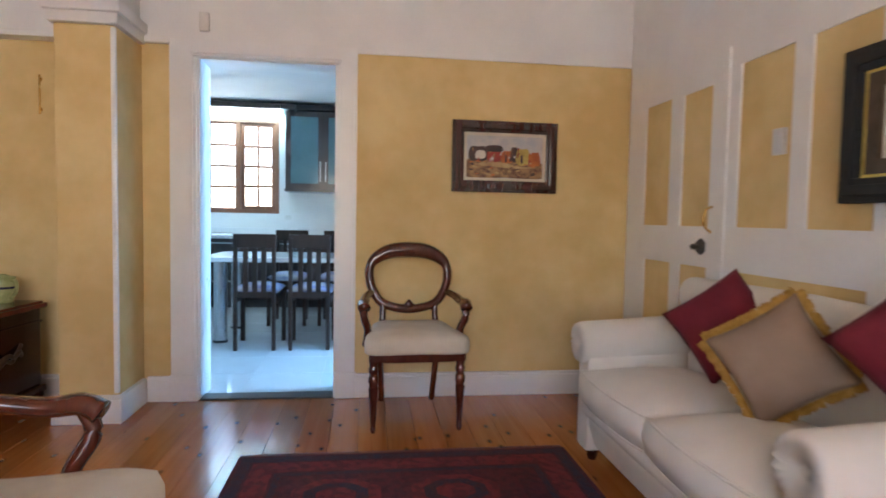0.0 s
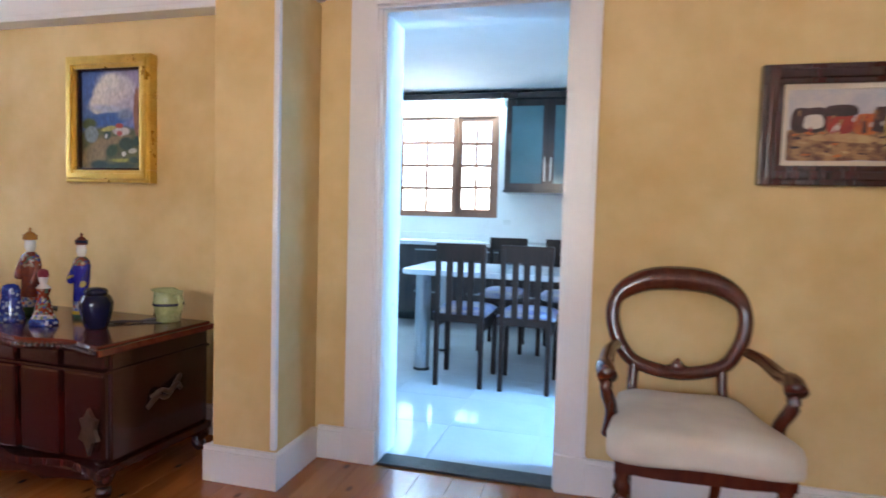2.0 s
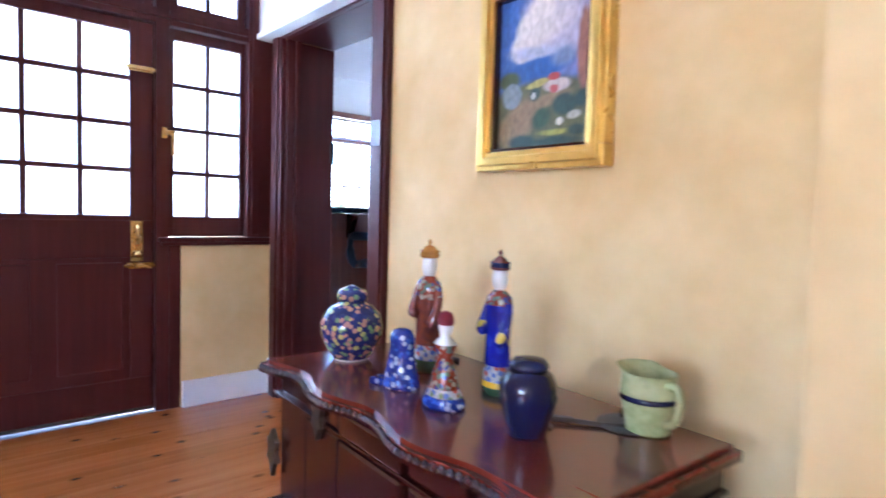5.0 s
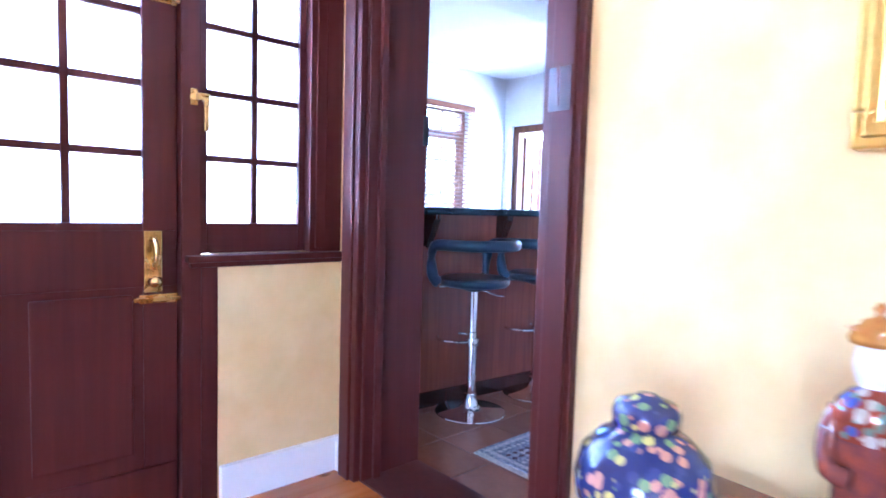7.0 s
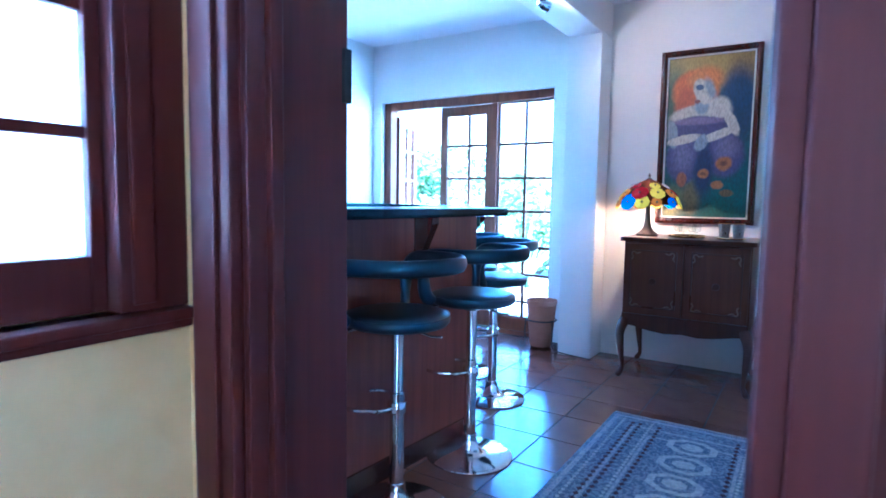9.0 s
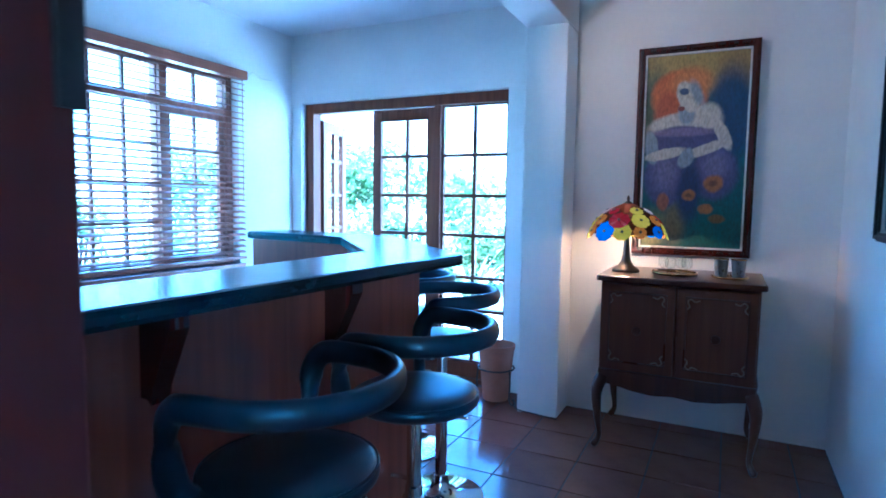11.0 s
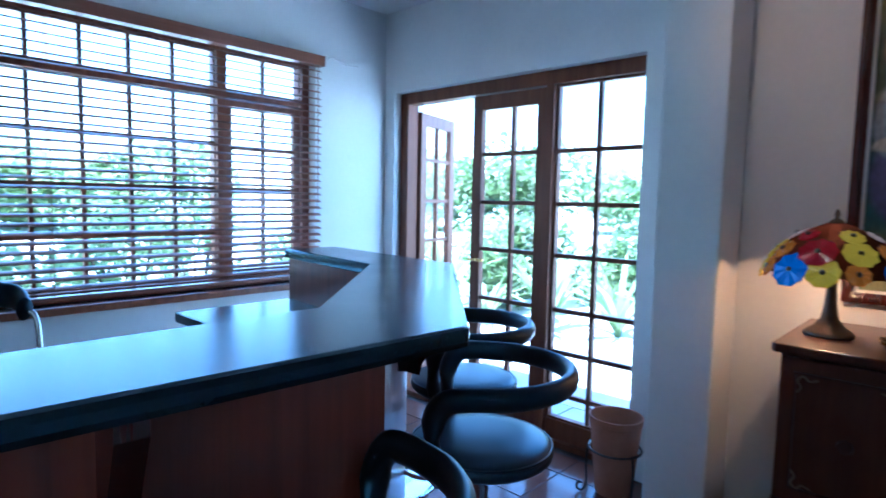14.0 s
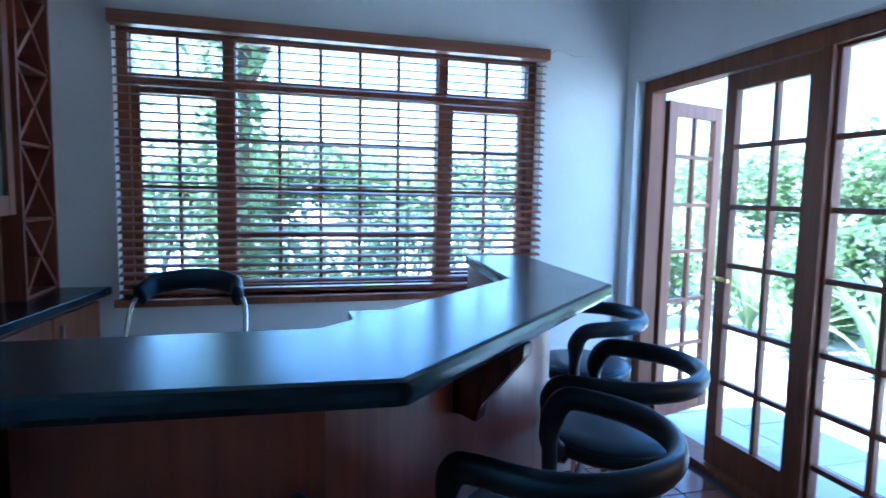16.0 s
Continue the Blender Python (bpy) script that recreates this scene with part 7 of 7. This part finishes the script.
# ---- things: kitchen ----
CK = thing("wall_clock", (0.3145, 5.78, 1.68), 0, "large round wall clock with a dark rim, on the white partition", "clock")
part("rim", lathe(bmesh.new(), [(0.275, 0.0), (0.28, 0.004), (0.28, 0.05), (0.268, 0.055), (0.258, 0.05), (0.255, 0.03)], 40, caps=False), M_BLACK, CK, "dark rim", smooth=True).matrix_basis = pose(0, 0, 0, 0, -90, 0)
part("dial", lathe(bmesh.new(), [(0.256, 0.004), (0.256, 0.03), (0.02, 0.031)], 40), M_KTOP, CK, "pale dial", smooth=True).matrix_basis = pose(0, 0, 0, 0, -90, 0)
KB = thing("kitchen_base_units", (0, 0, 0), 0, "dark veneered kitchen base units with a white worktop", "cabinet")
part("carcass", boxes((-2.88, 7.42, 0.10, 0.31, 8.175, 0.86)), M_KWOOD, KB)
part("toe_kick", boxes((-2.88, 7.47, 0.0, 0.31, 8.175, 0.10)), M_BLACK, KB)
KTp = thing("kitchen_worktop", (0, 0, 0), 0, "white kitchen worktop along the window wall", "worktop")
part("slab", boxes((-2.885, 7.385, 0.861, 0.312, 8.178, 0.90)), M_KTOP, KTp, bevel=0.004)
part("upstand", boxes((-2.885, 8.15, 0.901, 0.312, 8.176, 0.98)), M_KTOP, KTp, bevel=0.003)
for k in range(5):
    x0 = -2.87 + 0.6 * k
    for z0, z1 in ((0.11, 0.38), (0.39, 0.62), (0.63, 0.85)):
        d = part("drawer_front", boxes((x0 + 0.003, 7.40, z0, x0 + 0.597, 7.42, z1)), M_KWOOD, KB, bevel=0.002)
        part("handle", boxes((x0 + 0.09, 7.378, z1 - 0.05, x0 + 0.51, 7.388, z1 - 0.038), (x0 + 0.10, 7.386, z1 - 0.048, x0 + 0.11, 7.401, z1 - 0.04), (x0 + 0.49, 7.386, z1 - 0.048, x0 + 0.50, 7.401, z1 - 0.04)), M_STEEL, d, "brushed steel bar handle")
WC = thing("kitchen_wall_cabinet", (0, 0, 0), 0, "dark kitchen wall cabinet with frosted glass doors", "cabinet")
part("carcass", boxes((-0.655, 7.73, 1.50, 0.31, 8.176, 2.50)), M_KWOOD, WC)
part("light_pelmet", boxes((-0.665, 7.70, 1.47, 0.31, 8.17, 1.50)), M_KWOOD, WC, bevel=0.003)
for k in range(2):
    x0 = -0.65 + 0.475 * k
    d = part("door", pboxes("y", (7.705, 7.728, x0 + 0.003, x0 + 0.065, 1.505, 2.50), (7.705, 7.728, x0 + 0.41, x0 + 0.472, 1.505, 2.50), (7.7055, 7.728, x0 + 0.065, x0 + 0.41, 1.505, 1.575), (7.7055, 7.728, x0 + 0.065, x0 + 0.41, 2.43, 2.50)), M_KWOOD, WC, bevel=0.002)
    part("pane", boxes((x0 + 0.065, 7.714, 1.575, x0 + 0.41, 7.72, 2.43)), M_BLUEGLASS, d, "frosted blue-green glass")
    hx = x0 + (0.44 if k % 2 == 0 else 0.035)
    part("handle", boxes((hx - 0.007, 7.675, 1.60, hx + 0.007, 7.687, 1.86), (hx - 0.004, 7.686, 1.62, hx + 0.004, 7.706, 1.63), (hx - 0.004, 7.686, 1.83, hx + 0.004, 7.706, 1.84)), M_STEEL, d, "steel bar handle", bevel=0.002)
CN = thing("kitchen_cornice", (0, 0, 0), 0, "dark timber cornice band above the kitchen window", "cornice")
part("band", boxes((-2.89, 7.69, 2.515, 0.312, 8.176, 2.585)), M_KWOOD, CN, bevel=0.004)
part("light_strip", boxes((-2.8, 7.95, 2.485, -0.75, 8.10, 2.513)), glowing("strip_light", (0.45, 0.82, 1.0), 3.5), CN, "lit strip light")
structure("light_switch_kitchen", boxes((-0.72, 8.168, 1.10, -0.63, 8.179, 1.16)), M_PLASTIC, "white socket on the kitchen wall", "socket")

TB = thing("kitchen_table", (0, 0, 0), 0, "white kitchen table on a steel column leg", "table")
part("tabletop", prism(bmesh.new(), [(-1.06, 5.42), (-0.98, 5.36), (0.312, 5.36), (0.312, 6.22), (-1.02, 6.22), (-1.06, 6.16)], 0.735, 0.775), M_KTOP, TB, bevel=0.004)
for x, y in ((-0.90, 5.45), (-0.90, 6.12)):
    lg = part("leg", lathe(bmesh.new(), [(0.058, 0.02), (0.058, 0.734)], 28, (x, y, 0)), M_STEEL, TB, "brushed steel column leg", smooth=True)
    part("foot", lathe(bmesh.new(), [(0.062, 0.0), (0.062, 0.02), (0.058, 0.021)], 28, (x, y, 0)), M_BLACK, lg)
bw = thing("glass_bowl", (-0.28, 5.80, 0.775), 0, "clear glass bowl on the kitchen table", "bowl")
part("bowl", lathe(bmesh.new(), [(0.05, 0.0), (0.065, 0.005), (0.08, 0.08), (0.082, 0.11), (0.078, 0.11), (0.075, 0.08), (0.055, 0.012), (0.01, 0.01)], 24), M_TUMBLER, bw, smooth="all")


def build_kitchen_chair(place, turn, label):
    """Slatted dining chair; it faces local +y, its back stands at y = 0."""
    c = thing("dining_chair", (*place, 0), turn, label, "chair", "chairs round the kitchen table")
    w = 0.158
    for s in (-1, 1):
        part("back_leg", boxes((s * w - 0.016, -0.018, 0.0, s * w + 0.016, 0.018, 0.97)), M_DKWOOD, c, bevel=0.003)
        part("front_leg", boxes((s * (w + 0.025) - 0.018, 0.40, 0.0, s * (w + 0.025) + 0.018, 0.436, 0.46)), M_DKWOOD, c, bevel=0.003)
        part("side_rail", boxes((s * (w + 0.012) - 0.011, 0.018, 0.40, s * (w + 0.012) + 0.011, 0.40, 0.46)), M_DKWOOD, c, bevel=0.002)
    for k in range(3):
        x = (-1 + k) * 0.075
        part("slat", boxes((x - 0.021, -0.010, 0.50, x + 0.021, 0.010, 0.885)), M_DKWOOD, c, bevel=0.003)
    part("top_rail", boxes((-w - 0.018, -0.016, 0.88, w + 0.018, 0.019, 0.995)), M_DKWOOD, c, bevel=0.004)
    part("lower_rail", boxes((-w + 0.016, -0.014, 0.455, w - 0.016, 0.014, 0.505)), M_DKWOOD, c, bevel=0.002)
    part("front_rail", boxes((-w, 0.41, 0.40, w, 0.43, 0.46)), M_DKWOOD, c, bevel=0.002)
    pad("seat_pad", 0.40, 0.42, 0.10, M_CUSHION, c, pose(0, 0.235, 0.505), "blue and white striped seat pad", puff=0.4, n=10)
    part("seat_board", boxes((-0.17, 0.02, 0.455, 0.17, 0.42, 0.468)), M_DKWOOD, c)
    return c


kc = build_kitchen_chair((-0.53, 5.08), 0, "dark slatted dining chair with a striped seat pad")
for x, y, a in ((-0.075, 5.08, 0), (-0.42, 6.62, 180), (0.10, 6.62, 180)):
    copy_thing(kc, pose(x, y, 0, 0, 0, a))

# ---- floors, laid piece by piece ----
structure("ground_slab", boxes((XW - 0.22, -2.7, -0.12, XE + 0.2, 3.83, -0.022)), M_GROUT, "dark slab under the boards", "floor")
fl = thing("floor_living", (0, 0, 0), 0, "polished orange pine floorboards with knots", "floor", kind="structure")
rnd = random.Random(5)
xx = XW
while xx < XE - 0.02:
    w = min(0.152, XE - xx)
    cut = rnd.uniform(-0.6, 2.2)
    for a, b in ((-2.5, cut), (cut, YN + 0.08)):
        part("plank", boxes((xx + 0.0008, a + 0.0008, -0.022, xx + w - 0.0008, b - 0.0008, rnd.uniform(-0.0006, 0.0))), M_PLANK, fl)
    xx += w
structure("slab_bar", boxes((BX0 - 0.24, 3.831, -0.12, BX1 + 0.08, 8.0, -0.004)), M_GROUT, "grout bed under the bar tiles", "floor")
tb = thing("floor_bar", (0, 0, 0), 0, "glossy brown terracotta floor tiles with dark joints", "floor", kind="structure")
P = 0.3445
i0, j0 = -8, -6
shared = None
for i in range(-8, 5):
    for j in range(-6, 7):
        x0, y0 = -4.27 + P * i, 5.78 + 0.343 * j
        x1, y1 = x0 + P, y0 + 0.343
        cx0, cy0, cx1, cy1 = max(x0, BX0), max(y0, YB), min(x1, BX1), min(y1, 7.71)
        if cx1 - cx0 < 0.03 or cy1 - cy0 < 0.03:
            continue
        full = (cx0, cy0, cx1, cy1) == (x0, y0, x1, y1)
        if full and shared:
            o = new("tile", shared)
            o.parent = tb
        else:
            o = part("tile", boxes((0.004, 0.004, -0.01, cx1 - cx0 - 0.004, cy1 - cy0 - 0.004, 0.0)), M_TILE, tb, bevel=0.0015)
            shared = shared or (o.data if full else None)
        o.location = (cx0, cy0, 0)
structure("slab_kitchen", boxes((-2.97, 3.75, -0.12, 2.8, 8.4, -0.003)), M_KGROUT, "grout bed under the kitchen tiles", "floor")
kf = thing("floor_kitchen", (0, 0, 0), 0, "glossy white porcelain floor tiles", "floor", kind="structure")
ktile = None
for i in range(11):
    for j in range(9):
        x0, y0 = -2.9 + 0.5 * i, 3.85 + 0.5 * j
        if ktile is None:
            o = part("tile", boxes((0.0015, 0.0015, -0.01, 0.4985, 0.4985, 0.0)), M_KTILE, kf, bevel=0.001)
            ktile = o.data
        else:
            o = new("tile", ktile)
            o.parent = kf
        o.location = (x0, y0, 0)

# ---- outdoors ----
structure("ground", boxes((-400, -400, -0.30, 400, 400, -0.16)), M_GROUND, "garden ground of dry grass and soil", "ground")

rnd = random.Random(21)
pv = thing("patio", (0, 0, 0), 0, "pale stone paving outside the french doors", "pavement", kind="structure")
for i in range(9):
    for j in range(9):
        x0, y0 = -9.6 + 0.62 * i + (0.3 if j % 2 else 0.0), 8.01 + 0.62 * j
        part("paving_slab", boxes((x0 + 0.006, y0 + 0.006, -0.16, x0 + 0.614, y0 + 0.614, -0.085 + rnd.uniform(-0.004, 0.004))), M_SLATE, pv)


def leaf_mesh(points, size, rr, curl=0.25):
    """Many small folded leaves at the given places, as one mesh."""
    vs, fs = [], []
    for p in points:
        q = Euler((rr.uniform(-0.9, 0.9), rr.uniform(-0.9, 0.9), rr.uniform(0, 6.28))).to_matrix()
        s = size * rr.uniform(0.6, 1.3)
        b = len(vs)
        for v in ((-0.5, 0, 0.0), (0.0, -0.3, curl * 0.4), (0.5, 0, 0.0), (0.0, 0.3, curl * 0.4)):
            vs.append(tuple(p + q @ Vector(v) * s))
        fs += [(b, b + 1, b + 2), (b, b + 2, b + 3)]
    return vs, fs


def foliage(name, pts, size, rr, mat, parent):
    vs, fs = leaf_mesh(pts, size, rr)
    me = bpy.data.meshes.new(name)
    me.from_pydata(vs, [], fs)
    me.materials.append(mat)
    o = new(name, me)
    o.parent = parent
    return o


def shrub(x, y, r, h, mat, seed, count=900, size=0.10):
    rr = random.Random(seed)
    t = thing("shrub", (x, y, -0.16), 0, "leafy green garden shrub in the sun", "shrub", "garden shrubs")
    lobes = [(Vector((rr.uniform(-r, r) * 0.6, rr.uniform(-r, r) * 0.6, h * rr.uniform(0.35, 0.8))), r * rr.uniform(0.35, 0.6)) for _ in range(7)]
    pts = []
    for _ in range(count):
        c, q = rr.choice(lobes)
        d = Vector((rr.gauss(0, 1), rr.gauss(0, 1), rr.gauss(0, 1))).normalized()
        p = c + d * q * rr.uniform(0.6, 1.05)
        if p.z > 0.03:
            pts.append(p)
    bm = bmesh.new()
    for c, q in lobes:
        tube(bm, curve_points([(0, 0, 0), tuple(c * 0.5 + Vector((0.05, 0.03, 0))), tuple(c)], 4), 0.015, 6)
    part("stem", bm, M_BARK, t)
    tagged(foliage("leaf_mass", pts, size, rr, mat, t), kind="stuff")


for k in range(9):
    shrub(-9.9 + 0.35 * math.sin(k * 2.3), 3.4 + 0.85 * k, 0.62, 1.5 + 0.25 * math.sin(k * 1.7), M_LEAF, k, 850, 0.11)
for k, (x, y, h) in enumerate(((-9.0, 11.5, 1.0), (-7.9, 13.0, 1.0), (-6.8, 13.6, 1.0), (-5.7, 13.8, 1.15), (-4.5, 13.6, 1.0), (-3.3, 13.2, 1.1), (-10.2, 10.4, 1.2), (-2.0, 12.6, 1.2), (-8.6, 12.3, 1.5), (-10.0, 12.8, 1.6), (-7.2, 12.5, 1.4), (-11.6, 12.0, 1.6))):
    shrub(x, y, 0.75, h, (M_LEAFDK, M_LEAF)[k % 2], 40 + k, 900, 0.14)


def strap_plant(x, y, h, n, seed):
    """A clump of long arching blades."""
    rr = random.Random(seed)
    t = thing("strap_leaf_plant", (x, y, -0.16), 0, "clump of long arching strap leaves", "plant", "strap leaf plants")
    for _ in range(n):
        a, L, o = rr.uniform(0, 6.28), h * rr.uniform(0.7, 1.1), rr.uniform(0.3, 0.8)
        bm = bmesh.new()
        rows = []
        for i in range(7):
            s = i / 6
            r = o * L * s ** 1.5
            z = L * (s - 0.35 * s * s * o * 1.6)
            w = 0.05 * h * (1 - s) ** 0.6 * (0.4 + s)
            c, d = Vector((r * math.cos(a), r * math.sin(a), z)), Vector((-math.sin(a), math.cos(a), 0)) * w
            rows.append((bm.verts.new(c - d), bm.verts.new(c - Vector((0, 0, w * 0.3))), bm.verts.new(c + d)))
        for p, q in zip(rows, rows[1:]):
            bm.faces.new((p[0], p[1], q[1], q[0]))
            bm.faces.new((p[1], p[2], q[2], q[1]))
        part("blade", bm, M_LEAF, t, smooth="all")


for k, (x, y, h) in enumerate(((-8.3, 10.6, 1.1), (-6.2, 12.0, 1.0), (-4.9, 12.2, 1.2), (-7.4, 10.6, 1.3), (-9.2, 10.9, 1.4), (-6.7, 11.0, 1.2), (-10.3, 11.6, 1.5), (-8.0, 11.5, 1.3))):
    strap_plant(x, y, h, 18, 70 + k)


def tree(x, y, h, crown, seed, mat, count, size, label, trunk=0.14, ivy=False):
    rr = random.Random(seed)
    t = thing("tree", (x, y, -0.16), 0, label, "tree")
    bm = bmesh.new()
    top = Vector((rr.uniform(-0.3, 0.3), rr.uniform(-0.3, 0.3), h * 0.62))
    path = curve_points([(0, 0, 0), tuple(top * 0.5 + Vector((0.08, -0.06, 0))), tuple(top)], 6)
    tube(bm, path, [trunk * (1 - 0.5 * i / (len(path) - 1)) for i in range(len(path))], 10)
    tips = []
    for k in range(8):
        a = 2 * math.pi * k / 8 + rr.uniform(-0.3, 0.3)
        b = top * rr.uniform(0.6, 1.0)
        e = Vector((crown * rr.uniform(0.5, 1.0) * math.cos(a), crown * rr.uniform(0.5, 1.0) * math.sin(a), h * rr.uniform(0.6, 1.0)))
        lp = curve_points([tuple(b), tuple((b + e) / 2 + Vector((0, 0, 0.2))), tuple(e)], 4)
        tube(bm, lp, [trunk * 0.4 * (1 - 0.75 * i / (len(lp) - 1)) for i in range(len(lp))], 7)
        tips += [e, (b + e) / 2 + Vector((0, 0, 0.15))]
    part("trunk", bm, M_BARK, t, smooth="all")
    pts = []
    for _ in range(count):
        c = rr.choice(tips)
        d = Vector((rr.gauss(0, 1), rr.gauss(0, 1), rr.gauss(0, 0.8)))
        pts.append(c + d * crown * 0.2)
    if ivy:
        for _ in range(1700):
            z, a = rr.uniform(0.1, h * 0.6), rr.uniform(0, 6.28)
            pts.append(Vector((rr.uniform(0.2, 0.36) * math.cos(a), rr.uniform(0.2, 0.36) * math.sin(a), z)))
    foliage("crown", pts, size, rr, mat, t)


tree(-9.6, 5.12, 7.0, 1.6, 1, M_LEAF, 1500, 0.13, "ivy-clad garden tree close to the window", 0.17, True)
tree(-9.2, 3.3, 4.6, 1.7, 2, M_LEAFDK, 1700, 0.16, "dark leafy tree beside the house", 0.16)
for k, (x, y) in enumerate(((-30, -6), (-33, 2), (-34, 9), (-32, 16), (-27, 24), (-22, 30), (-17, 34), (-31, 6), (-33, 12), (-25, 27))):
    shrub(x, y, rnd.uniform(3.0, 4.2), rnd.uniform(2.4, 3.8), (M_LEAF, M_LEAFDK)[k % 2], 100 + k, 2600, 0.42)
